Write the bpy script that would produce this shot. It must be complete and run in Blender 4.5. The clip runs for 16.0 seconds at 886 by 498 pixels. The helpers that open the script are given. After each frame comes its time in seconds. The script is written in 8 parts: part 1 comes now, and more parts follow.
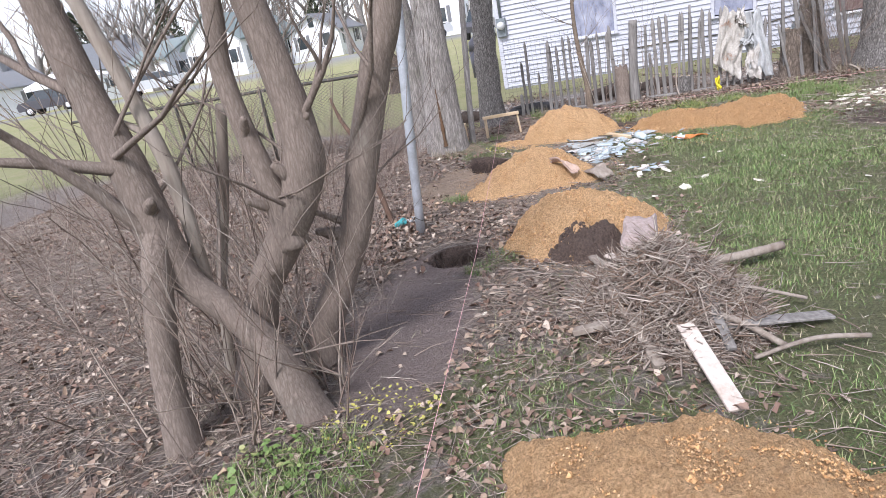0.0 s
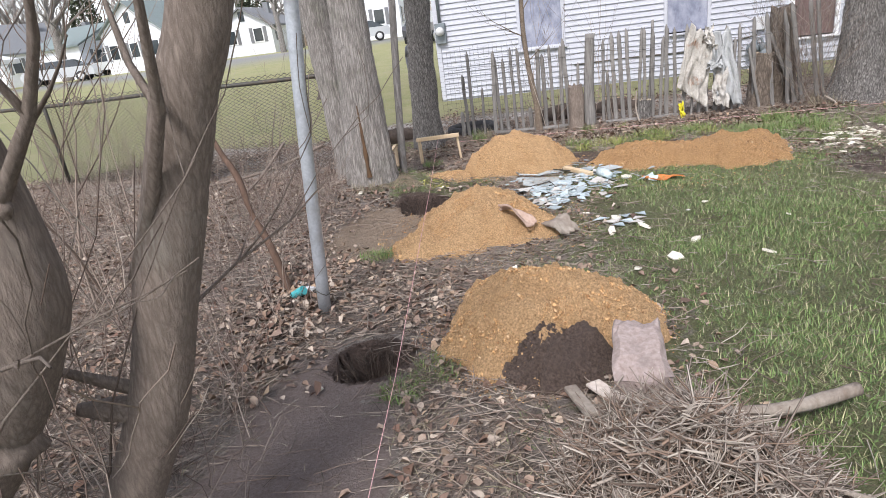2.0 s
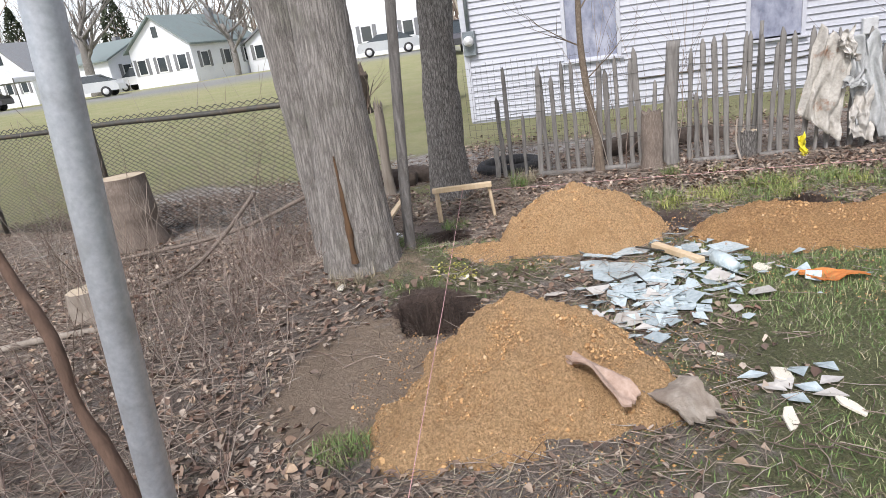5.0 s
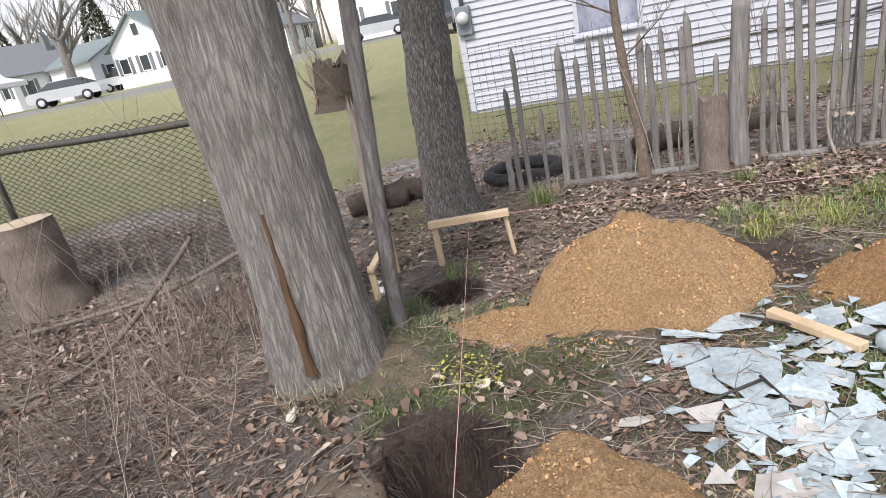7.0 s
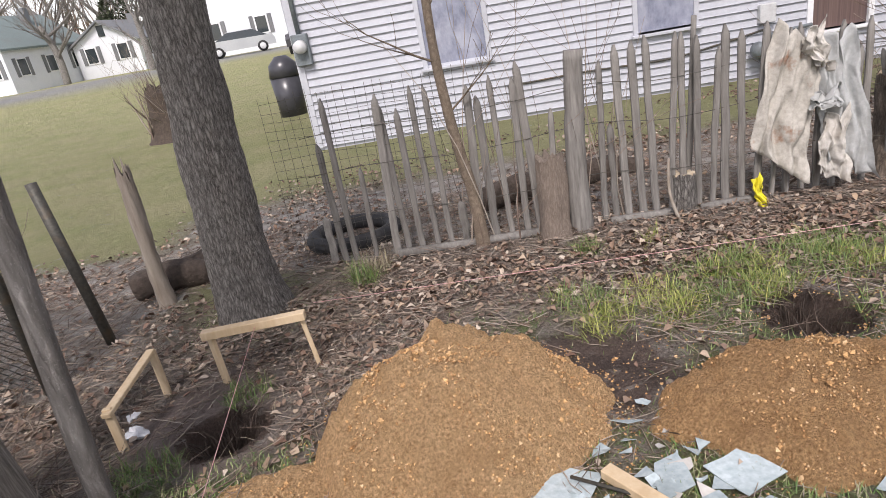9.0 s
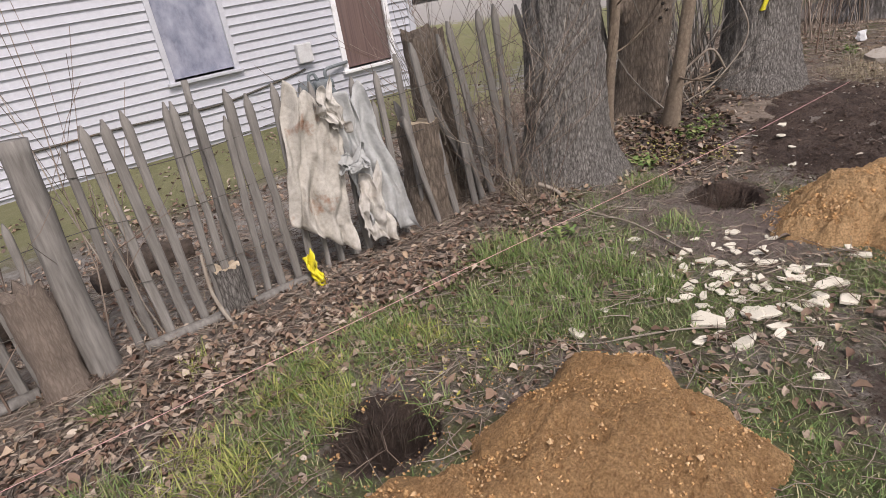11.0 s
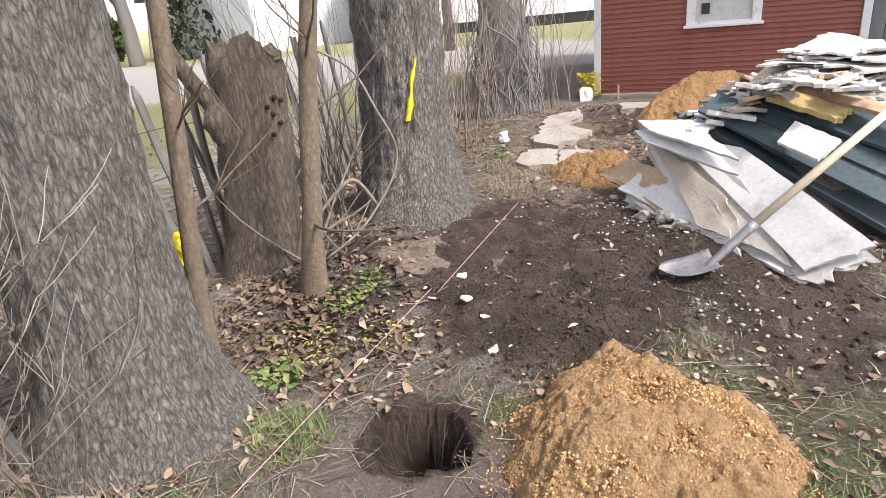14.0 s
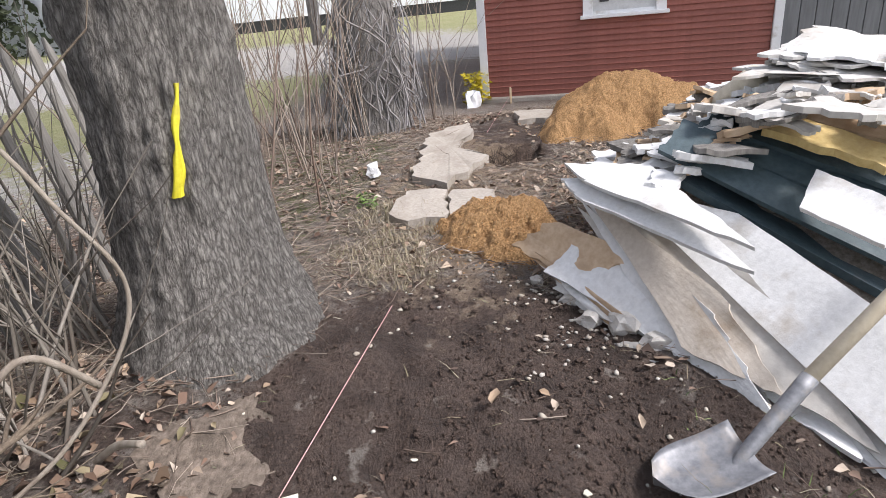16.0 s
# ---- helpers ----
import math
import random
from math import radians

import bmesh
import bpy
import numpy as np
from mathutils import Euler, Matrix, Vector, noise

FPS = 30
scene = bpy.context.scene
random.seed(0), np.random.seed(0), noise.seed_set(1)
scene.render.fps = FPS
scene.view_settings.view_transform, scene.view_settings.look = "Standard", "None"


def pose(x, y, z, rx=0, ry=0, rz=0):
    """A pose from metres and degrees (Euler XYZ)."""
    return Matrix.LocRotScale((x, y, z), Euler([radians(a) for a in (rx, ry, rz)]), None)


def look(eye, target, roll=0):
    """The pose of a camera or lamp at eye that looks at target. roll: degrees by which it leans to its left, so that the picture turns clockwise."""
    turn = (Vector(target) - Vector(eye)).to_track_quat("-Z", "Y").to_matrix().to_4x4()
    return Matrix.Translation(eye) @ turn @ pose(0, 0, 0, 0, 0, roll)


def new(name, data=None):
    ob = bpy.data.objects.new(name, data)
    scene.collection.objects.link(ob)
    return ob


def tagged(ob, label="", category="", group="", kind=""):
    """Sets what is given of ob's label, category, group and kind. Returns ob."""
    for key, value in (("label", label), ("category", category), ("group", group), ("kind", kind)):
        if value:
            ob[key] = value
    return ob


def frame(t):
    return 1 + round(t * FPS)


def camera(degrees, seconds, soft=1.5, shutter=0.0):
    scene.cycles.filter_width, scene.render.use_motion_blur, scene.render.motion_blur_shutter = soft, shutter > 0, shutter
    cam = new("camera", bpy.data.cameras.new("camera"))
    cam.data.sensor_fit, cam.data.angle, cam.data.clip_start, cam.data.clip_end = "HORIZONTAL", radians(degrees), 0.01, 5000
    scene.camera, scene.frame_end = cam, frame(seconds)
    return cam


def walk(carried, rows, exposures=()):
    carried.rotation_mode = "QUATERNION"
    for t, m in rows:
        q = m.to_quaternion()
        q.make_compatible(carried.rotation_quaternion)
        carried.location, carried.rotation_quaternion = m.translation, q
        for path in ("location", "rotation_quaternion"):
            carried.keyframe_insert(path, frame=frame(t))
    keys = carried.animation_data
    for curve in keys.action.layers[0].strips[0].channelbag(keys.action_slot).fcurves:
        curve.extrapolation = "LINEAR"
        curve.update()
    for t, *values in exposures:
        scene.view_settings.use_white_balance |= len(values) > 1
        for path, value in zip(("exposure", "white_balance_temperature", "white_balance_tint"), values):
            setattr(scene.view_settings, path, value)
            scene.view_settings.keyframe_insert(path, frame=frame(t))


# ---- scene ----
cam = camera(72.0, 16.0, soft=0.7)
PATH = [
    (0, (0.528, -0.126, 1.495), (0.321, 1.747, 0.826), -10.9),
    (0.5, (0.625, 0.212, 1.557), (0.434, 2.109, 0.951), -10.1),
    (1, (0.635, 0.577, 1.513), (0.515, 2.477, 0.899), -9.2),
    (1.5, (0.595, 0.902, 1.527), (0.523, 2.789, 0.869), -8.1),
    (2, (0.592, 1.248, 1.485), (0.595, 3.125, 0.794), -7.7),
    (2.5, (0.584, 1.51, 1.504), (0.654, 3.382, 0.803), -7.4),
    (3, (0.57, 1.952, 1.446), (0.743, 3.81, 0.728), -5.7),
    (3.5, (0.59, 2.31, 1.458), (0.773, 4.166, 0.734), -7.4),
    (4, (0.666, 2.659, 1.458), (0.649, 4.558, 0.831), -6.8),
    (4.2, (0.684, 2.774, 1.455), (0.621, 4.682, 0.857), -6.5),
    (6.3, (0.739, 4.267, 1.395), (0.649, 6.116, 0.637), -10.4),
    (6.5, (0.726, 4.395, 1.385), (0.649, 6.255, 0.654), -8.5),
    (7, (0.737, 4.703, 1.415), (0.623, 6.573, 0.713), -11.9),
    (7.5, (0.811, 4.926, 1.392), (0.734, 6.782, 0.652), -10.4),
    (8, (1.01, 5.113, 1.438), (0.958, 6.984, 0.735), -8.5),
    (8.2, (1.068, 5.178, 1.448), (1.06, 7.056, 0.762), -8.4),
    (10.3, (1.797, 5.917, 1.551), (2.7, 7.483, 0.697), -11.4),
    (10.5, (1.902, 5.949, 1.556), (2.939, 7.435, 0.709), -10.9),
    (10.6, (1.919, 5.946, 1.545), (3.036, 7.385, 0.719), -10.7),
    (11, (2.101, 6.018, 1.522), (3.375, 7.307, 0.676), -9.5),
    (11.5, (2.444, 6.166, 1.502), (3.845, 7.334, 0.68), -6.1),
    (12, (2.645, 6.262, 1.515), (4.123, 7.319, 0.679), -6.8),
    (12.5, (2.967, 6.369, 1.443), (4.546, 7.268, 0.607), -6.2),
    (13, (3.331, 6.484, 1.453), (4.991, 7.266, 0.657), -4.4),
    (13.5, (3.657, 6.595, 1.447), (5.425, 7.169, 0.71), -4.2),
    (14, (3.996, 6.627, 1.429), (5.804, 7.039, 0.68), -5.8),
    (14.5, (4.399, 6.625, 1.419), (6.236, 7.003, 0.722), -4.7),
    (15, (4.784, 6.7, 1.39), (6.621, 6.965, 0.645), -4.5),
    (15.5, (5.16, 6.718, 1.4), (6.985, 6.848, 0.594), -7.0),
    (16, (5.567, 6.65, 1.367), (7.395, 6.719, 0.559), -5.9),
]
walk(cam, [(t, look(eye, target, roll)) for t, eye, target, roll in PATH],
     [(0.0, 1.15, 6150, 19), (0.6, 1.1, 6150, 19), (1.5, 1.0, 6300, 17), (2.6, 1.0, 6500, 15), (4.2, 0.95, 6500, 15), (8.0, 0.92, 6600, 17), (10.4, 0.6, 7000, 20), (12.0, 0.80, 7000, 19), (13.0, 1.1, 6900, 19), (13.5, 1.35, 6900, 17), (14.5, 1.42, 6800, 16), (16.0, 1.22, 6600, 15)])

# ---- world, sun, exposure ----
world = bpy.data.worlds.new("overcast_sky")
scene.world = world
world.use_nodes = True
wn = world.node_tree
sky = wn.nodes.new("ShaderNodeTexSky")
sky.sky_type, sky.sun_disc = "NISHITA", False
sky.sun_elevation, sky.sun_rotation = radians(48), radians(200)
sky.air_density, sky.dust_density, sky.ozone_density = 1.0, 1.0, 1.0
cloud = wn.nodes.new("ShaderNodeHueSaturation")
cloud.inputs["Saturation"].default_value = 0.4
wn.links.new(sky.outputs[0], cloud.inputs["Color"])
wn.links.new(cloud.outputs[0], wn.nodes["Background"].inputs[0])
wn.nodes["Background"].inputs[1].default_value = 0.125
sun = new("sun", bpy.data.lights.new("sun", "SUN"))
sun.data.energy, sun.data.angle, sun.data.color = 1.9, radians(12), (1.0, 0.985, 0.96)
sun.matrix_world = look((-5, -14, 18), (0, 0, 0))

# ---- materials ----


def nodes(name):
    m = bpy.data.materials.new(name)
    m.use_nodes = True
    nt = m.node_tree
    return m, nt, nt.nodes["Principled BSDF"]


def add(nt, kind, **values):
    n = nt.nodes.new("ShaderNode" + kind)
    for k, v in values.items():
        n.inputs[k].default_value = v
    return n


def mixc(nt, fac, a, b, mode="MIX"):
    n = nt.nodes.new("ShaderNodeMix")
    n.data_type, n.blend_type = "RGBA", mode
    for sock, v in ((n.inputs[0], fac), (n.inputs[6], a), (n.inputs[7], b)):
        if isinstance(v, (float, int)):
            sock.default_value = v
        elif isinstance(v, tuple):
            sock.default_value = (*v, 1)
        else:
            nt.links.new(v, sock)
    return n.outputs[2]


def noise_fac(nt, scale, lo, hi, detail=6.0, stretch=(1, 1, 1), rough=0.6, shift=0.0):
    co = nt.nodes.new("ShaderNodeTexCoord")
    mp = nt.nodes.new("ShaderNodeMapping")
    mp.inputs["Scale"].default_value = stretch
    mp.inputs["Location"].default_value = (shift, shift * 0.7, shift * 0.3)
    nt.links.new(co.outputs["Object"], mp.inputs[0])
    n = add(nt, "TexNoise", Scale=scale, Detail=detail, Roughness=rough)
    nt.links.new(mp.outputs[0], n.inputs["Vector"])
    r = nt.nodes.new("ShaderNodeMapRange")
    r.inputs[1].default_value, r.inputs[2].default_value = lo, hi
    nt.links.new(n.outputs[0], r.inputs[0])
    return r.outputs[0]


def calc(nt, op, a, b):
    n = nt.nodes.new("ShaderNodeMath")
    n.operation = op
    for s, v in zip(n.inputs, (a, b)):
        if isinstance(v, (float, int)):
            s.default_value = v
        else:
            nt.links.new(v, s)
    return n.outputs[0]


def bumped(nt, bsdf, height, strength, distance):
    b = add(nt, "Bump", Strength=strength, Distance=distance)
    nt.links.new(height, b.inputs["Height"])
    nt.links.new(b.outputs[0], bsdf.inputs["Normal"])


def surface(name, a, b, c, coarse=3.0, fine=40.0, rough=0.85, bump=0.4, depth=0.01, stretch=(1, 1, 1), metal=0.0, vary=0.0, cmix=(0.5, 0.75)):
    """Two scales of variation between a and b, patches of c, fine relief; vary: brightness by piece."""
    m, nt, bsdf = nodes(name)
    col = mixc(nt, noise_fac(nt, fine, 0.3, 0.7, 5, stretch), a, b)
    col = mixc(nt, noise_fac(nt, coarse, cmix[0], cmix[1], 6, stretch, shift=3.1), col, c)
    if vary:
        for node in ("ShaderNodeObjectInfo", "ShaderNodeNewGeometry"):
            inf = nt.nodes.new(node)
            r = nt.nodes.new("ShaderNodeMapRange")
            r.inputs[3].default_value, r.inputs[4].default_value = 1 - vary, 1 + vary
            nt.links.new(inf.outputs["Random" if node.endswith("Info") else "Random Per Island"], r.inputs[0])
            h = nt.nodes.new("ShaderNodeHueSaturation")
            nt.links.new(r.outputs[0], h.inputs["Value"])
            nt.links.new(col, h.inputs["Color"])
            col = h.outputs[0]
    nt.links.new(col, bsdf.inputs["Base Color"])
    bsdf.inputs["Roughness"].default_value, bsdf.inputs["Metallic"].default_value = rough, metal
    bumped(nt, bsdf, noise_fac(nt, fine * 1.3, 0.2, 0.8, 8, stretch, 0.7), bump, depth)
    return m


def spread(name, colours, rough=0.8, translucent=0.0):
    """One colour out of a few for every island of a scattered mesh."""
    m, nt, bsdf = nodes(name)
    g = nt.nodes.new("ShaderNodeNewGeometry")
    ramp = nt.nodes.new("ShaderNodeValToRGB")
    el = ramp.color_ramp.elements
    while len(el) < len(colours):
        el.new(0.5)
    for i, c in enumerate(colours):
        el[i].position, el[i].color = i / (len(colours) - 1), (*c, 1)
    nt.links.new(g.outputs["Random Per Island"], ramp.inputs[0])
    col = mixc(nt, noise_fac(nt, 60, 0.3, 0.8), ramp.outputs[0], (0.09, 0.07, 0.05))
    n = mixc(nt, 0.35, ramp.outputs[0], col)
    nt.links.new(n, bsdf.inputs["Base Color"])
    bsdf.inputs["Roughness"].default_value = rough
    return m


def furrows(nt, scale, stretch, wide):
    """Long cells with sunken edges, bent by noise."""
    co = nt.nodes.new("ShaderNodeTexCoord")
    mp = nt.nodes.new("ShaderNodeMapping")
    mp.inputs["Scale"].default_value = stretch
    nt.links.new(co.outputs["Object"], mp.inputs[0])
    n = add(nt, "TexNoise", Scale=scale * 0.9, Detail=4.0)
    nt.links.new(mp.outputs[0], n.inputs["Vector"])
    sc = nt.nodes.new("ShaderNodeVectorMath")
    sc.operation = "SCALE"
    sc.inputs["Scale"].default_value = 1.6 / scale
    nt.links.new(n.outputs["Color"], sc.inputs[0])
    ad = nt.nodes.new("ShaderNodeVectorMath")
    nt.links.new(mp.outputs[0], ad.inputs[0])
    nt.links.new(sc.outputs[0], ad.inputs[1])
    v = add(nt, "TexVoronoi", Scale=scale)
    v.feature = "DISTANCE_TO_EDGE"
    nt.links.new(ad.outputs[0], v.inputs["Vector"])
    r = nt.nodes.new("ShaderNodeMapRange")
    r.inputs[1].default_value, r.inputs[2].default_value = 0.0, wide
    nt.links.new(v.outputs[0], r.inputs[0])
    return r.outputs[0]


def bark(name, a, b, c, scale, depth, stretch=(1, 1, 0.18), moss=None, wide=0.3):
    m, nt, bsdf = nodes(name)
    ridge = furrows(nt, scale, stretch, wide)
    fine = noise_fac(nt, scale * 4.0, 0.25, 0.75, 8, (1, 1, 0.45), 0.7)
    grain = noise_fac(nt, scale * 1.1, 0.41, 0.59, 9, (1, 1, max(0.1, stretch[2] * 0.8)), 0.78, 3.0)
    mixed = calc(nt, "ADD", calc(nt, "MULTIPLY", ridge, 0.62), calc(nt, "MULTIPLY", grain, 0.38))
    # colour follows the relief: a in the sunken furrows, b and c on ridges
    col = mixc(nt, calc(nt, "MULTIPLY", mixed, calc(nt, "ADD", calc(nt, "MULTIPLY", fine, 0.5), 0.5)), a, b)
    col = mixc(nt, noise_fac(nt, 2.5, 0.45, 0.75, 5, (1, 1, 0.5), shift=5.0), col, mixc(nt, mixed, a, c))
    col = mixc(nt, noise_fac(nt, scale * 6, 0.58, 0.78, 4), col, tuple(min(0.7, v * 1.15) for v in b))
    if moss:
        col = mixc(nt, noise_fac(nt, 3.2, 0.56, 0.72, 6, shift=9.0), col, mixc(nt, mixed, a, moss))
    nt.links.new(col, bsdf.inputs["Base Color"])
    bsdf.inputs["Roughness"].default_value = 0.92
    bumped(nt, bsdf, calc(nt, "ADD", calc(nt, "MULTIPLY", fine, 0.35), calc(nt, "ADD", calc(nt, "MULTIPLY", ridge, 0.45), calc(nt, "MULTIPLY", grain, 0.7))), 0.9, depth)
    return m


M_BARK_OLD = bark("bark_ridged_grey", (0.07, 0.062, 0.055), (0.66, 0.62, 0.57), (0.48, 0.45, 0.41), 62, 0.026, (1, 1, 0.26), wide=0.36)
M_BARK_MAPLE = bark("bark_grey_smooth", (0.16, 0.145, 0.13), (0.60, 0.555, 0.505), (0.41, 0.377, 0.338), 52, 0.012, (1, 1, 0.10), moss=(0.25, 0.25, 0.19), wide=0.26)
M_BARK_CLUMP = bark("bark_brown_grey", (0.15, 0.118, 0.094), (0.31, 0.255, 0.21), (0.24, 0.195, 0.16), 70, 0.003, (1, 1, 0.2), moss=(0.26, 0.24, 0.20), wide=0.3)
M_BARK_BLUE = bark("bark_pale_grey", (0.17, 0.158, 0.147), (0.42, 0.397, 0.375), (0.31, 0.287, 0.265), 22, 0.02)
M_BARK_SAP = bark("bark_sapling", (0.15, 0.115, 0.085), (0.30, 0.24, 0.175), (0.20, 0.16, 0.12), 30, 0.004, (1, 1, 0.8))
M_BARK_STUMP = bark("bark_stump_brown", (0.10, 0.078, 0.06), (0.40, 0.325, 0.255), (0.29, 0.23, 0.175), 40, 0.016, (1, 1, 0.25), wide=0.34)
M_HOLE_SHADE = surface("hole_shade", (0.012, 0.01, 0.008), (0.03, 0.024, 0.018), (0.02, 0.016, 0.012), 8, 60, 0.95)
M_DEADWOOD = surface("dead_grey_wood", (0.22, 0.18, 0.14), (0.36, 0.32, 0.27), (0.14, 0.10, 0.075), 4, 30, 0.9, 0.6, 0.012, (1, 1, 0.15))
M_CUT = surface("cut_wood_end", (0.42, 0.33, 0.22), (0.55, 0.47, 0.36), (0.3, 0.22, 0.14), 8, 60, 0.8)
M_TWIG = spread("dry_twigs", [(0.52, 0.46, 0.39), (0.09, 0.065, 0.05), (0.17, 0.12, 0.095), (0.30, 0.235, 0.19), (0.42, 0.355, 0.29), (0.21, 0.145, 0.11)], 0.9)
M_VINE = spread("grey_vine_stems", [(0.10, 0.085, 0.07), (0.24, 0.215, 0.185), (0.36, 0.33, 0.29), (0.17, 0.15, 0.125)], 0.9)
M_ROOT = spread("dark_roots", [(0.03, 0.02, 0.015), (0.07, 0.05, 0.04), (0.13, 0.10, 0.08)], 0.95)
M_TWIG_RED = spread("reddish_brush", [(0.13, 0.085, 0.07), (0.29, 0.225, 0.19), (0.44, 0.37, 0.31)], 0.9)
M_PICKET = surface("weathered_picket_wood", (0.125, 0.117, 0.106), (0.26, 0.247, 0.227), (0.085, 0.078, 0.069), 5, 50, 0.9, 0.5, 0.006, (1, 1, 0.1), vary=0.22)
M_LUMBER = surface("new_pine_lumber", (0.56, 0.42, 0.26), (0.66, 0.53, 0.36), (0.45, 0.32, 0.18), 5, 40, 0.7, 0.2, 0.003, (1, 1, 0.2))
M_GALV = surface("galvanised_steel", (0.40, 0.43, 0.46), (0.52, 0.55, 0.58), (0.30, 0.31, 0.32), 9, 80, 0.45, 0.05, 0.001, metal=0.55)
M_IRON = surface("dull_fence_steel", (0.055, 0.055, 0.048), (0.11, 0.105, 0.09), (0.14, 0.10, 0.06), 9, 60, 0.6, 0.1, 0.001, metal=0.4)
M_SIDING = surface("white_siding", (0.455, 0.47, 0.51), (0.515, 0.53, 0.57), (0.39, 0.40, 0.43), 1.2, 25, 0.5, 0.05, 0.002, vary=0.02, cmix=(0.55, 0.85))
M_RED = surface("red_brown_clapboard", (0.26, 0.088, 0.066), (0.325, 0.115, 0.088), (0.225, 0.08, 0.06), 2.2, 35, 0.65, 0.2, 0.003, (1, 1, 1), vary=0.06)
M_TRIM = surface("white_painted_trim", (0.74, 0.75, 0.76), (0.80, 0.81, 0.82), (0.52, 0.50, 0.46), 6, 30, 0.6, 0.2, 0.003, cmix=(0.58, 0.72))
M_PLANK = surface("worn_pale_plank", (0.46, 0.39, 0.33), (0.66, 0.59, 0.52), (0.34, 0.27, 0.21), 7, 45, 0.85, 0.4, 0.004, (1, 1, 0.3), cmix=(0.52, 0.74))
M_CONCRETE = surface("pale_concrete", (0.32, 0.287, 0.247), (0.44, 0.40, 0.35), (0.24, 0.205, 0.168), 3, 50, 0.9, 0.4, 0.006)
M_ROOF = surface("grey_shingle_roof", (0.16, 0.17, 0.18), (0.24, 0.25, 0.26), (0.20, 0.20, 0.2), 2, 20, 0.9, 0.3, 0.01)
M_ROOF_G = surface("green_grey_roof", (0.15, 0.19, 0.19), (0.22, 0.27, 0.26), (0.18, 0.2, 0.2), 2, 20, 0.9, 0.3, 0.01)
M_DARK = surface("unlit_dark", (0.02, 0.022, 0.025), (0.04, 0.042, 0.045), (0.03, 0.03, 0.03), 2, 20, 0.4)
M_SAND = surface("orange_sandy_subsoil", (0.39, 0.215, 0.088), (0.91, 0.61, 0.325), (0.54, 0.32, 0.146), 5, 95, 0.95, 1.0, 0.025, cmix=(0.54, 0.80))
M_SAND_RED = surface("reddish_sandy_subsoil", (0.33, 0.165, 0.06), (0.84, 0.52, 0.245), (0.45, 0.245, 0.10), 5, 95, 0.95, 1.0, 0.03, cmix=(0.54, 0.80))
M_SOIL = surface("dark_topsoil", (0.05, 0.032, 0.024), (0.25, 0.17, 0.132), (0.10, 0.066, 0.05), 6, 70, 0.95, 1.0, 0.03)
M_SOIL_BROWN = surface("brown_topsoil", (0.075, 0.05, 0.038), (0.21, 0.15, 0.118), (0.12, 0.085, 0.066), 7, 80, 0.95, 1.0, 0.03)
M_CRUMB = spread("sand_crumbs", [(0.72, 0.45, 0.21), (0.60, 0.35, 0.15), (0.34, 0.18, 0.072), (0.72, 0.50, 0.28)], 0.95)
M_ROCK = surface("pinkish_grey_stone", (0.26, 0.20, 0.175), (0.40, 0.335, 0.31), (0.20, 0.165, 0.15), 7, 55, 0.9, 0.5, 0.01)
M_STRING = surface("pink_string", (0.75, 0.36, 0.36), (0.8, 0.5, 0.48), (0.7, 0.5, 0.5), 30, 200, 0.7)
M_LEAF = spread("fallen_leaves", [(0.60, 0.52, 0.43), (0.42, 0.30, 0.20), (0.075, 0.05, 0.04), (0.15, 0.085, 0.058), (0.27, 0.18, 0.125), (0.40, 0.315, 0.245), (0.19, 0.105, 0.075), (0.30, 0.22, 0.16), (0.50, 0.42, 0.34), (0.12, 0.08, 0.063), (0.22, 0.15, 0.11)], 0.85)
# darker mix of leaf tones than fallen_leaves, with some green
M_LEAF_DARK = spread("dark_brown_leaves", [(0.10, 0.06, 0.04), (0.20, 0.12, 0.08), (0.05, 0.035, 0.028), (0.30, 0.21, 0.14), (0.14, 0.085, 0.06), (0.09, 0.10, 0.03), (0.38, 0.30, 0.20)], 0.8)
M_GRASS = spread("lawn_blades", [(0.035, 0.075, 0.018), (0.12, 0.22, 0.05), (0.20, 0.31, 0.085), (0.50, 0.45, 0.27), (0.06, 0.13, 0.03), (0.25, 0.34, 0.105), (0.085, 0.18, 0.04)], 0.7)
M_DRY = spread("dry_straw", [(0.62, 0.56, 0.43), (0.13, 0.10, 0.07), (0.38, 0.32, 0.21), (0.46, 0.41, 0.30), (0.26, 0.205, 0.14), (0.32, 0.3, 0.17)], 0.85)


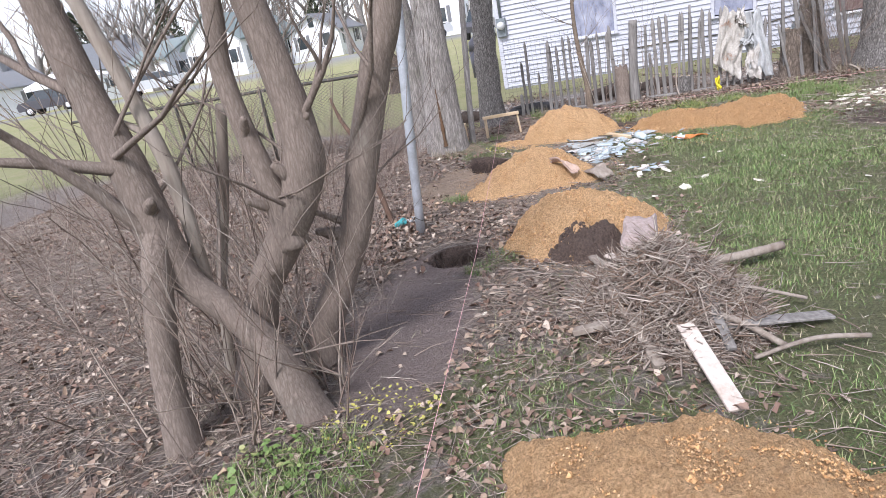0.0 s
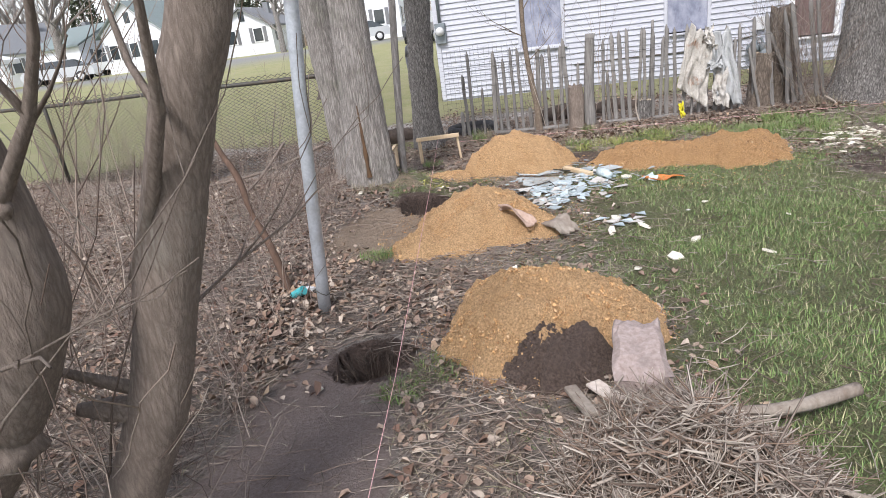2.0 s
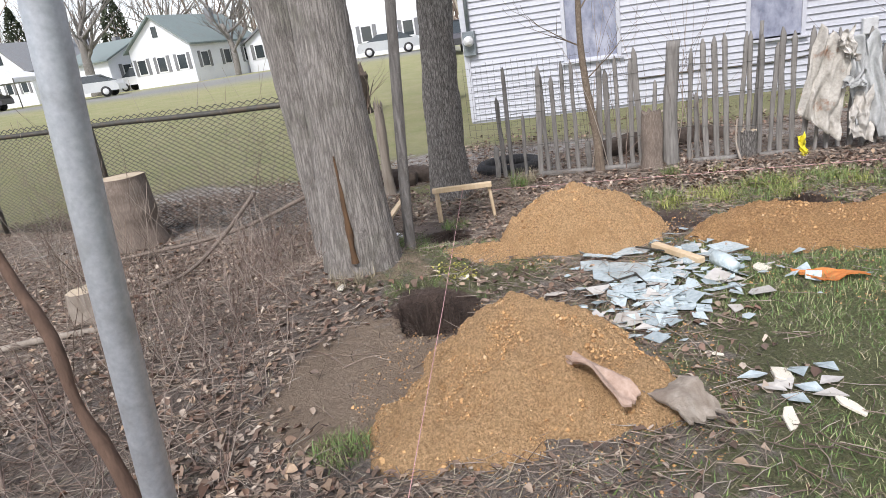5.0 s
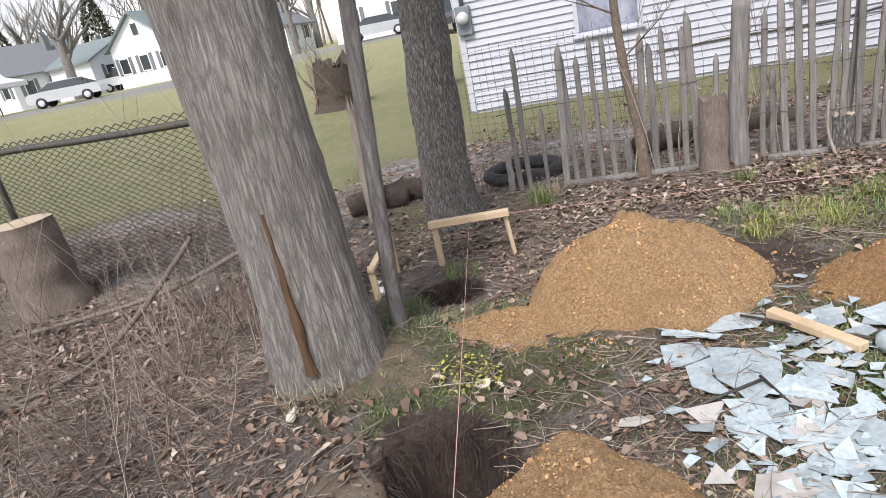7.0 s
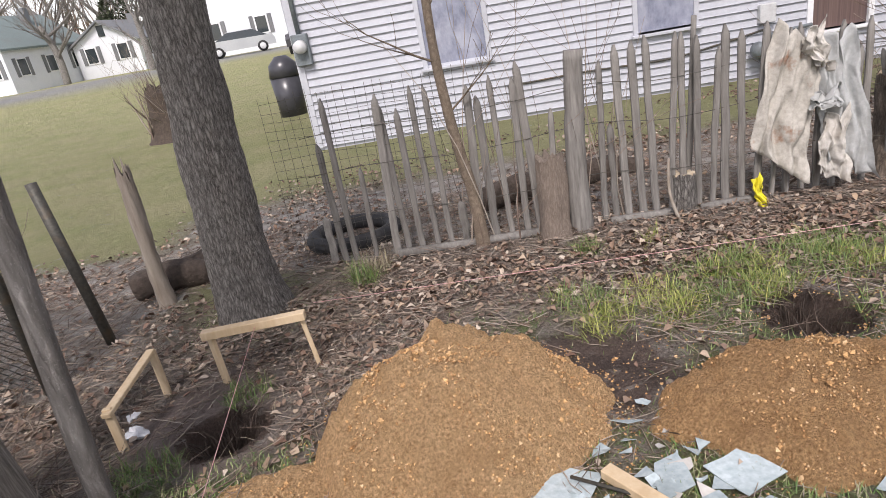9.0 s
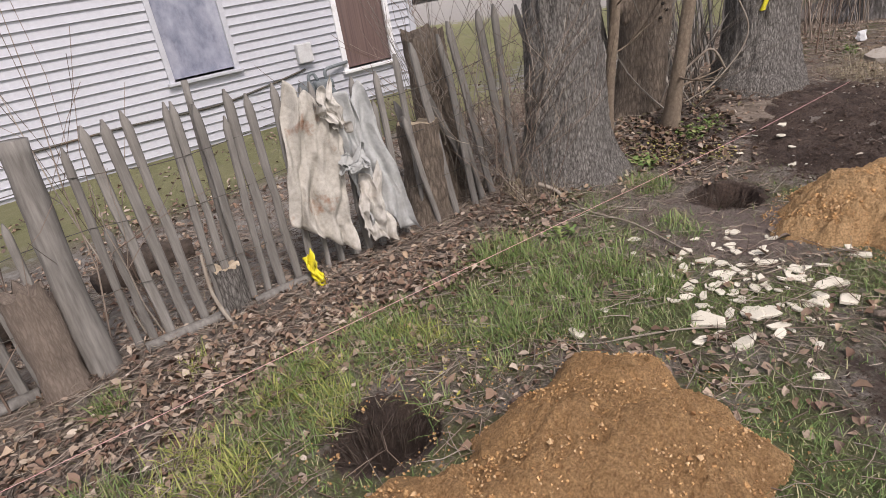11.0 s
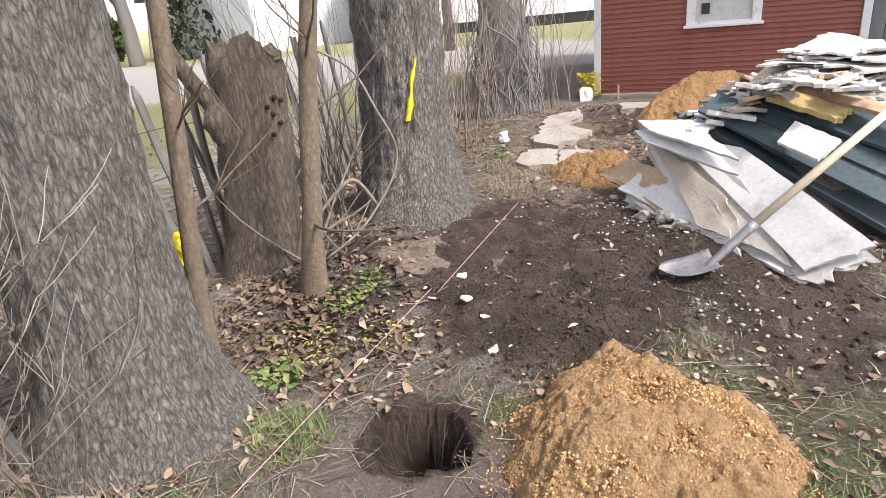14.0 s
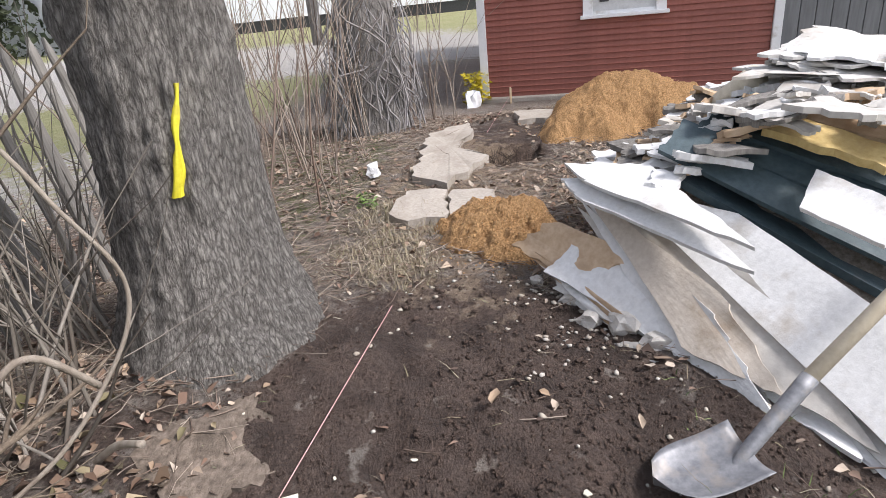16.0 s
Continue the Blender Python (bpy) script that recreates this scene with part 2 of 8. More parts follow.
def ground_material():
    m, nt, bsdf = nodes("yard_ground")
    at = nt.nodes.new("ShaderNodeVertexColor")
    at.layer_name = "zone"
    sep = nt.nodes.new("ShaderNodeSeparateColor")
    nt.links.new(at.outputs[0], sep.inputs[0])
    at2 = nt.nodes.new("ShaderNodeVertexColor")
    at2.layer_name = "zone_far"
    sep2 = nt.nodes.new("ShaderNodeSeparateColor")
    nt.links.new(at2.outputs[0], sep2.inputs[0])
    fine = noise_fac(nt, 75, 0.32, 0.68, 10, rough=0.8)
    mid = noise_fac(nt, 9, 0.3, 0.7, 8, shift=2)
    big = noise_fac(nt, 1.3, 0.35, 0.65, 5, shift=7)
    # dark lows of the fine noise paint the small shade in litter gaps
    litter = mixc(nt, fine, (0.055, 0.042, 0.034), (0.74, 0.65, 0.57))
    litter = mixc(nt, mid, litter, mixc(nt, fine, (0.11, 0.083, 0.068), (0.48, 0.39, 0.325)))
    grass = mixc(nt, fine, (0.022, 0.032, 0.012), (0.33, 0.33, 0.15))
    grass = mixc(nt, calc(nt, "MULTIPLY", mid, 0.45), grass, mixc(nt, fine, (0.10, 0.085, 0.045), (0.46, 0.40, 0.25)))
    grass = mixc(nt, calc(nt, "MULTIPLY", big, 0.5), grass, (0.17, 0.22, 0.07))
    soil = mixc(nt, fine, (0.035, 0.022, 0.016), (0.36, 0.255, 0.205))
    soil = mixc(nt, noise_fac(nt, 5, 0.42, 0.60, 7, shift=4), soil, mixc(nt, fine, (0.018, 0.012, 0.009), (0.15, 0.10, 0.08)))
    soil = mixc(nt, calc(nt, "MULTIPLY", mid, 0.5), soil, (0.165, 0.12, 0.097))
    sandy = mixc(nt, fine, (0.34, 0.245, 0.17), (0.58, 0.45, 0.33))
    farlawn = mixc(nt, fine, (0.26, 0.28, 0.10), (0.68, 0.66, 0.36))
    farlawn = mixc(nt, calc(nt, "MULTIPLY", mid, 0.6), farlawn, (0.25, 0.29, 0.10))
    farlawn = mixc(nt, calc(nt, "MULTIPLY", big, 0.6), farlawn, (0.54, 0.49, 0.28))
    earth = mixc(nt, fine, (0.20, 0.15, 0.13), (0.52, 0.42, 0.375))
    earth = mixc(nt, calc(nt, "MULTIPLY", mid, 0.5), earth, (0.28, 0.218, 0.19))
    road = mixc(nt, fine, (0.56, 0.53, 0.49), (0.70, 0.67, 0.63))
    asphalt = mixc(nt, fine, (0.30, 0.30, 0.30), (0.40, 0.40, 0.40))
    rough_edge = calc(nt, "MULTIPLY", calc(nt, "SUBTRACT", mid, 0.5), 0.9)

    def mask(out):
        s = calc(nt, "ADD", out, rough_edge)
        r = nt.nodes.new("ShaderNodeMapRange")
        r.inputs[1].default_value, r.inputs[2].default_value = 0.3, 0.7
        nt.links.new(s, r.inputs[0])
        return r.outputs[0]
    col = mixc(nt, mask(sep.outputs[0]), litter, grass)
    col = mixc(nt, mask(at.outputs["Alpha"]), col, earth)
    col = mixc(nt, mask(sep.outputs[1]), col, soil)
    col = mixc(nt, mask(sep.outputs[2]), col, sandy)
    col = mixc(nt, sep2.outputs[2], col, farlawn)
    col = mixc(nt, mask(sep2.outputs[0]), col, road)
    col = mixc(nt, sep2.outputs[1], col, asphalt)
    nt.links.new(col, bsdf.inputs["Base Color"])
    bsdf.inputs["Roughness"].default_value = 0.97
    bumped(nt, bsdf, calc(nt, "ADD", fine, mid), 1.0, 0.04)
    return m


M_GROUND = ground_material()

# ---- mesh helpers ----


class Geo:
    """Collects vertices and faces of one mesh."""

    def __init__(self):
        self.v, self.f = [], []

    def grow(self, verts, faces):
        n = len(self.v)
        self.v += [tuple(p) for p in verts]
        self.f += [tuple(i + n for i in q) for q in faces]
        return self

    def box(self, m, sx, sy, sz, bev=0.0):
        """A box of that size standing on m's origin, its edges cut by bev."""
        if not bev:
            vs = [m @ Vector((x * sx / 2, y * sy / 2, z * sz)) for z in (0, 1) for x, y in ((-1, -1), (1, -1), (1, 1), (-1, 1))]
            return self.grow(vs, [(3, 2, 1, 0), (4, 5, 6, 7), (0, 1, 5, 4), (1, 2, 6, 5), (2, 3, 7, 6), (3, 0, 4, 7)])
        bm = bmesh.new()
        bmesh.ops.create_cube(bm, size=1)
        for q in bm.verts:
            q.co = Vector((q.co.x * sx, q.co.y * sy, (q.co.z + 0.5) * sz))
        bmesh.ops.bevel(bm, geom=bm.edges[:], offset=bev, segments=1, affect="EDGES")
        bm.verts.index_update()
        self.grow([m @ q.co for q in bm.verts], [[q.index for q in f.verts] for f in bm.faces])
        bm.free()
        return self

    def tube(self, pts, radii, segs=10, rough=0.0, freq=6.0, steps=1, flare=None, cap=True, ridge=0):
        """A tapered tube along the points, smoothed by steps between them; rough: relative unevenness."""
        pts = [Vector(p) for p in pts]
        if steps > 1:
            fine, rads = [], []
            for i in range(len(pts) - 1):
                a, b, c, d = pts[max(i - 1, 0)], pts[i], pts[i + 1], pts[min(i + 2, len(pts) - 1)]
                for k in range(steps):
                    s = k / steps
                    fine.append(0.5 * (2 * b + (c - a) * s + (2 * a - 5 * b + 4 * c - d) * s * s + (3 * b - a - 3 * c + d) * s ** 3))
                    rads.append(radii[i] * (1 - s) + radii[i + 1] * s)
            pts, radii = fine + [pts[-1]], rads + [radii[-1]]
        n = len(self.v)
        side = Vector((1, 0.2, 0.1))
        for i, p in enumerate(pts):
            d = (pts[min(i + 1, len(pts) - 1)] - pts[max(i - 1, 0)]).normalized()
            u = (side - d * side.dot(d))
            u = u.normalized() if u.length > 0.01 else d.orthogonal().normalized()
            w = d.cross(u)
            side = u
            for k in range(segs):
                a = 2 * np.pi * k / segs
                o = u * np.cos(a) + w * np.sin(a)
                r = radii[i]
                if flare:
                    r *= 1 + flare * max(0.0, 1 - i / (0.3 * len(pts))) ** 2 * (0.6 + 0.7 * max(0, np.sin(a * 3 + 1) * np.cos(a * 2)))
                if rough:
                    r *= 1 + rough * noise.noise((p + o * radii[i]) * freq) + rough * 0.5 * noise.noise((p + o * radii[i]) * freq * 3)
                if ridge:
                    q = p + o * radii[i]
                    r += ridge * noise.noise(Vector((q.x * 22, q.y * 22, q.z * 3.5))) + ridge * 0.7 * abs(noise.noise(Vector((q.x * 46, q.y * 46, q.z * 13))))
                self.v.append(tuple(p + o * r))
        for i in range(len(pts) - 1):
            for k in range(segs):
                a, b = n + i * segs + k, n + i * segs + (k + 1) % segs
                self.f.append((a, b, b + segs, a + segs))
        if cap:
            self.f.append(tuple(n + (len(pts) - 1) * segs + k for k in range(segs)))
            self.f.append(tuple(n + segs - 1 - k for k in range(segs)))
        return self

    def mesh(self, name, material, smooth=True):
        me = bpy.data.meshes.new(name)
        me.from_pydata(self.v, [], self.f)
        if smooth:
            me.polygons.foreach_set("use_smooth", [True] * len(me.polygons))
        me.materials.append(material)
        me.update()
        return me


def piece(name, geo, material, parent=None, label="", smooth=True):
    ob = new(name, geo.mesh(name, material, smooth))
    if parent:
        ob.parent = parent
    if label:
        ob["label"] = label
    return ob


def thing(name, at, label, category, group="", kind=""):
    """The Empty at a thing's base that holds its parts; the parts are built round the world's origin and set off by it."""
    ob = new(name)
    ob.location = at
    return tagged(ob, label, category, group, kind)


def under(parent, name, geo, material, label="", smooth=True):
    """A part whose geometry is in world coordinates."""
    ob = piece(name, geo, material, parent, label, smooth)
    ob.matrix_parent_inverse = Matrix.Translation(parent.location).inverted()
    return ob


def raw_mesh(name, verts, faces, material, smooth=False):
    """A mesh from arrays, all faces with the same number of corners."""
    me = bpy.data.meshes.new(name)
    n, k = faces.shape
    me.vertices.add(len(verts))
    me.vertices.foreach_set("co", verts.astype(np.float32).ravel())
    me.loops.add(n * k)
    me.loops.foreach_set("vertex_index", faces.astype(np.int32).ravel())
    me.polygons.add(n)
    me.polygons.foreach_set("loop_start", np.arange(0, n * k, k, dtype=np.int32))
    if smooth:
        me.polygons.foreach_set("use_smooth", np.ones(n, dtype=bool))
    me.materials.append(material)
    me.update(calc_edges=True)
    return me


# lot axes: along the back fence and across it
LU, LV = Vector((0.976, -0.215, 0)), Vector((0.215, 0.976, 0))
rnd = random.Random(4)
rng = np.random.default_rng(7)

# ---- ground ----
HOLES = [(0.18, 3.87, 0.158), (0.50, 6.34, 0.195), (0.555, 7.73, 0.14), (3.12, 7.52, 0.165), (5.70, 7.18, 0.168), (9.93, 6.26, 0.24)]


def wob(x, y, f, s=0.0):
    """Cheap smooth unevenness of arrays."""
    return (np.sin(x * f + 1.3 * np.sin(y * f * 0.7 + s)) + np.sin(y * f * 1.31 + 2.1 + 1.1 * np.sin(x * f * 0.6 + s)) + 0.6 * np.sin((x + y) * f * 1.9 + s)) / 2.6


def height(x, y):
    x, y = np.asarray(x, float), np.asarray(y, float)
    near = np.exp(-(((x - 4) / 9) ** 2 + ((y - 5) / 8) ** 2))
    z = near * (0.022 * wob(x, y, 2.1) + 0.011 * wob(x, y, 7.3, 1.0) + 0.006 * wob(x, y, 23.0, 2.0) + 0.004 * wob(x, y, 51.0, 4.0))
    z += 0.05 * np.exp(-((y - (9.3 - 0.21 * (x - 1.2))) / 0.35) ** 2) * near
    t = np.clip((x - 5.7) / 1.5, 0, 1)
    z += 0.15 * t * t * (3 - 2 * t) * np.clip((13.5 - x) / 3, 0.0, 1) * np.clip((9.6 - y) / 1.5, 0, 1) * np.clip((y - 1) / 3, 0, 1)
    for bx, by, br, bh in ((0.06, 7.02, 0.56, 0.22), (0.65, 8.70, 0.3, 0.10), (5.60, 8.22, 0.45, 0.15), (7.58, 7.66, 0.5, 0.08)):
        z += bh * np.exp(-((x - bx) ** 2 + (y - by) ** 2) / br ** 2)
    dug = np.exp(-(((x - 7.0) / 0.95) ** 4 + ((y - 6.7) / 0.7) ** 4))
    z += dug * (0.022 * wob(x, y, 8.0, 1.5) + 0.020 * wob(x, y, 19.0, 0.5) + 0.016 * wob(x, y, 37.0, 2.5))
    far = np.clip((np.hypot(x, y - 4) - 16) / 34, 0, 1) * np.clip((8 - x) / 8, 0, 1)
    return z + 0.9 * far * far * (3 - 2 * far)


def height_cut(x, y):
    z = height(x, y)
    for hx, hy, r in HOLES:
        ang = np.arctan2(y - hy, x - hx)
        rr = r * (1 + 0.10 * np.sin(2 * ang + hx) + 0.05 * np.sin(5 * ang))
        d = np.hypot(x - hx, y - hy)
        s = np.clip((rr - d) / 0.03 + 0.5, 0, 1)
        z -= 1.5 * s * s * (3 - 2 * s)
    return z


def bell(x, y, cx, cy, rx, ry, soft=0.35):
    d = np.hypot((x - cx) / rx, (y - cy) / ry)
    return np.clip((1 - d) / soft + 0.5, 0, 1)


def leafy_strip(x, y):
    """Pale leaf litter behind the picket fence and the corner trees."""
    w = 0.35 * wob(x, y, 2.3, 3.0)
    a = np.clip((y - 9.2 + 0.21 * (x - 1.2)) / 0.3, 0, 1) * np.clip((11.9 - 0.2 * x + w - y) / 0.5, 0, 1) * np.clip((7.5 - x) / 0.8, 0, 1) * np.clip((x + 0.6) / 0.6, 0, 1)
    b = np.clip((y - 8.2) / 0.5, 0, 1) * np.clip((11.2 + w - 0.25 * (x + 1) - y) / 0.5, 0, 1) * np.clip((0.4 - x) / 0.5, 0, 1) * np.clip((x + 4.5) / 1.5, 0, 1)
    return np.maximum(a, b)


def zones(x, y):
    fence_y = 9.35 - 0.21 * (x - 1.2)
    line = 0.33 + 0.09 * (y - 3.44)
    grass = np.clip((x - line - 0.35) / 1.2, 0, 1) * np.clip((fence_y - 0.5 - y) / 0.9, 0, 1) * np.clip((7.4 - x) / 2.2, 0, 1)
    grass *= 1 - 0.5 * bell(x, y, 4.4, 5.9, 0.6, 0.6)
    grass *= 1 - np.clip((y - 6.5 + 0.1 * (x - 2)) / 0.5, 0, 1) * (0.45 - 0.5 * wob(x, y, 4.7, 2.2))
    grass = np.maximum(grass, 0.62 * bell(x, y, 0.45, 1.8, 0.9, 0.7, 0.6))
    grass = np.maximum(grass, 0.75 * bell(x, y, 0.6, 6.95, 0.75, 0.55, 0.6))
    grass = np.maximum(grass, (0.55 + 0.4 * wob(x, y, 5.3, 0.7)) * bell(x, y, 3.9, 7.75, 1.5, 0.5, 0.6))
    grass = np.maximum(grass, 0.6 * bell(x, y, 9.0, 6.9, 0.6, 0.35, 0.7))
    grass = np.maximum(grass, 0.55 * bell(x, y, 10.2, 7.7, 1.9, 0.7, 0.7))
    # the rest of the yard
    yard = np.clip((4.3 - y + 0.4 * wob(x, y, 1.1)) / 1.4, 0, 1) * np.clip((x - line - 0.35) / 1.2, 0, 1)
    yard = np.maximum(yard, np.clip((0.6 - y + 0.4 * wob(x, y, 1.3)) / 1.2, 0, 1))
    grass = np.maximum(grass, 0.85 * yard)
    # lawns beyond the fences
    beyond = np.clip((y - (9.6 - 0.27 * (x + 4))) / 0.8, 0, 1) * np.clip((1.2 - x) / 0.8, 0, 1)
    grass = np.maximum(grass, beyond)
    grass = np.maximum(grass, np.clip((y - 11.3 + 0.2 * x) / 0.8, 0, 1) * 0.85)
    out = np.clip((np.hypot(x - 4, y - 4) - 13) / 3, 0, 1)
    grass = np.maximum(grass, out)
    soil = 0.0 * x
    soil = np.maximum(soil, 0.85 * bell(x, y, 6.75, 5.72, 0.75, 0.42, 0.5))
    soil = np.maximum(soil, 1.1 * bell(x, y, 7.0, 6.72, 0.98, 0.72, 0.4))
    soil = np.maximum(soil, 0.62 * bell(x, y, 4.25, 5.9, 0.42, 0.42, 0.6))
    soil = np.maximum(soil, 0.85 * bell(x, y, 2.1, 7.55, 0.35, 0.35, 0.6))
    soil = np.maximum(soil, 0.8 * bell(x, y, 10.6, 6.2, 0.7, 0.5, 0.5))
    soil = np.maximum(soil, 0.62 * bell(x, y, 6.55, 7.72, 0.75, 0.38, 0.6))
    for hx, hy, r in HOLES:
        soil = np.maximum(soil, 1.2 * bell(x, y, hx, hy, r * 1.35, r * 1.35, 0.25))
    sand = 1.2 * bell(x, y, 0.2, 5.75, 0.48, 0.55, 0.5)
    sand = np.maximum(sand, 0.6 * bell(x, y, 0.25, 6.85, 0.25, 0.22, 0.6))
    sand = np.maximum(sand, 0.62 * bell(x, y, 9.2, 6.65, 1.5, 0.6, 0.6))
    road = np.clip((x - 16.6 + 0.19 * (y - 7.6)) / 0.8, 0, 1) * np.clip((24.3 + 0.3 * (y - 8.2) - x) / 0.8, 0, 1) * np.clip((y + 20) / 5, 0, 1)
    road = np.maximum(road, 0.62 * np.clip((x - 7.4) / 1.0, 0, 1) * np.clip((y - 9.0) / 0.8, 0, 1) * np.clip((13.5 - x) / 2, 0, 1) * np.clip((11.8 - y) / 1.0, 0, 1))
    street = np.clip((y - 0.05 * x - 42) / 0.6, 0, 1) * np.clip((49 + 0.05 * x - y) / 0.6, 0, 1) * np.clip((3 - x) / 2, 0, 1)
    return grass * (1 - leafy_strip(x, y)), soil, sand, np.maximum(road, 0.50 * leafy_strip(x, y)), street


def bare_earth(x, y):
    """Trodden brown earth along the string and round the dug holes."""
    e = 1.15 * bell(x, y, -0.07 + 0.05 * (y - 2.9), 3.0, 0.36, 0.98, 0.35)
    e = np.maximum(e, 0.8 * bell(x, y, 0.45, 7.85, 0.35, 0.45, 0.6))
    e = np.maximum(e, 0.5 * bell(x, y, 4.35, 5.85, 0.5, 0.5, 0.7))
    return np.maximum(e, 0.8 * bell(x, y, 5.3, 7.05, 0.45, 0.5, 0.7))


def beyond_lawn(x, y):
    """The drier lawns outside the yard."""
    a = np.clip((y - (9.6 - 0.27 * (x + 4))) / 0.8, 0, 1) * np.clip((1.2 - x) / 0.8, 0, 1)
    a = np.maximum(a, np.clip((y - 11.3 + 0.2 * x) / 0.8, 0, 1) * 0.85)
    return np.maximum(a, np.clip((np.hypot(x - 4, y - 4) - 13) / 3, 0, 1)) * (1 - leafy_strip(x, y))


def spaced(lo, hi, step, reach):
    mid = np.arange(lo, hi + step / 2, step)
    grow = step * 1.18 ** np.arange(1, 60)
    grow = np.cumsum(grow)
    grow = grow[grow < reach]
    return np.concatenate([lo - grow[::-1], mid, hi + grow])


gx, gy = spaced(-2.2, 9.2, 0.035, 700), spaced(0.6, 9.2, 0.035, 700)
GX, GY = np.meshgrid(gx, gy)
gv = np.stack([GX, GY, height_cut(GX, GY)], -1).reshape(-1, 3)
nx, ny = len(gx), len(gy)
gi = np.arange(nx * ny).reshape(ny, nx)
gf = np.stack([gi[:-1, :-1], gi[:-1, 1:], gi[1:, 1:], gi[1:, :-1]], -1).reshape(-1, 4)
gme = raw_mesh("ground", gv, gf, M_GROUND, True)
zg, zs, zd, zr, zt = (a.ravel() for a in zones(GX, GY))
for lname, chans in (("zone", (zg, zs, zd)), ("zone_far", (zr, zt, beyond_lawn(GX, GY).ravel()))):
    layer = gme.color_attributes.new(lname, "FLOAT_COLOR", "POINT")
    layer.data.foreach_set("color", np.stack([*chans, bare_earth(GX, GY).ravel()], -1).astype(np.float32).ravel())
tagged(new("ground", gme), "uneven backyard ground of lawn, bare soil and leaf litter", "ground", kind="structure")


def zat(x, y):
    return float(height(x, y))


# ---- scattered growth and litter ----
def in_hole(x, y):
    bad = np.zeros_like(x, bool)
    for hx, hy, r in HOLES:
        bad |= np.hypot(x - hx, y - hy) < r * 1.06
    return bad


def scatter(n, x0, x1, y0, y1, weight):
    x, y = rng.uniform(x0, x1, n), rng.uniform(y0, y1, n)
    keep = (rng.random(n) < weight(x, y)) & ~in_hole(x, y)
    return x[keep], y[keep]


def blades(name, x, y, length, width, lean, material, label, category):
    n = len(x)
    z = height(x, y) - 0.004
    a, l = rng.uniform(0, 2 * np.pi, n), length * rng.uniform(0.45, 1.25, n)
    t = rng.uniform(lean[0], lean[1], n)
    d = np.stack([np.cos(a) * np.sin(t), np.sin(a) * np.sin(t), np.cos(t)], -1)
    s = np.stack([-np.sin(a), np.cos(a), 0 * a], -1) * (width * rng.uniform(0.6, 1.3, n))[:, None] / 2
    p = np.stack([x, y, z], -1)
    mid = p + d * (l * 0.55)[:, None]
    tip = p + d * l[:, None] - np.stack([0 * l, 0 * l, l * 0.16 * np.sin(t)], -1) + np.stack([np.cos(a), np.sin(a), 0 * a], -1) * (l * 0.15)[:, None]
    v = np.stack([p - s, p + s, mid + s * 0.7, mid - s * 0.7, tip], 1).reshape(-1, 3)
    b = np.arange(n)[:, None] * 5
    f = np.concatenate([b + [0, 1, 2], b + [0, 2, 3], b + [3, 2, 4]])
    return tagged(new(name, raw_mesh(name, v, f, material)), label, category, kind="stuff")


def leaves(name, x, y, size, material, label, category, lift=0.012, curl=0.5):
    n = len(x)
    z = height(x, y) + rng.uniform(0, lift, n) + 0.003
    a = rng.uniform(0, 2 * np.pi, n)
    s = size * rng.uniform(0.5, 1.3, n)
    u = np.stack([np.cos(a), np.sin(a), rng.normal(0, 0.28, n)], -1) * s[:, None]
    w = np.stack([-np.sin(a), np.cos(a), rng.normal(0, 0.28, n)], -1) * (s * rng.uniform(0.45, 0.75, n))[:, None]
    up = np.array([0, 0, 1.0]) * (s * rng.uniform(0, curl, n))[:, None]
    p = np.stack([x, y, z], -1)
    j = lambda: rng.uniform(0.55, 1.35, (n, 1))
    v = np.stack([p - u * 0.5 * j(), p - u * 0.2 * j() - w * 0.5 * j() + up * j(), p + u * 0.2 * j() - w * 0.45 * j() + up * j(), p + u * 0.55 * j() + up * 0.4, p + u * 0.2 * j() + w * 0.45 * j() + up * j(), p - u * 0.2 * j() + w * 0.5 * j() + up * 0.8 * j()], 1).reshape(-1, 3)
    b = np.arange(n)[:, None] * 6
    f = np.concatenate([b + [0, 1, 2, 3], b + [0, 3, 4, 5]])
    return tagged(new(name, raw_mesh(name, v, f, material)), label, category, kind="stuff")


def sticks(name, x, y, length, radius, material, label, category, tilt=0.12, lift=0.02):
    n = len(x)
    z = height(x, y) + rng.uniform(0.002, lift, n)
    a, l = rng.uniform(0, 2 * np.pi, n), length * rng.uniform(0.3, 1.5, n)
    e = rng.normal(0, tilt, n)
    d = np.stack([np.cos(a) * np.cos(e), np.sin(a) * np.cos(e), np.abs(np.sin(e))], -1) * l[:, None]
    r = (radius * rng.uniform(0.5, 1.4, n))[:, None]
    s = np.stack([-np.sin(a), np.cos(a), 0 * a], -1) * r
    up = np.array([0, 0, 1.0]) * r * 1.6
    bend = s / r * (l * rng.normal(0, 0.07, n))[:, None]
    p = np.stack([x, y, z], -1)
    rings = [np.stack([q - s * k, q + s * k, q + up * k], 1) for q, k in ((p, 1.0), (p + d * 0.5 + bend, 0.85), (p + d, 0.4))]
    v = np.concatenate(rings, 1).reshape(-1, 3)
    b = np.arange(n)[:, None] * 9
    f = np.concatenate([b + q for k in (0, 3) for q in ([k, k + 1, k + 4, k + 3], [k + 1, k + 2, k + 5, k + 4], [k + 2, k, k + 3, k + 5])])
    return tagged(new(name, raw_mesh(name, v, f, material)), label, category, kind="stuff")


def w_lawn(x, y):
    g, s, d, r, t = zones(x, y)
    return np.clip(g * (1 - np.clip(s, 0, 1)) * (1 - d) * (1 - 0.7 * bare_earth(x, y)), 0, 1)


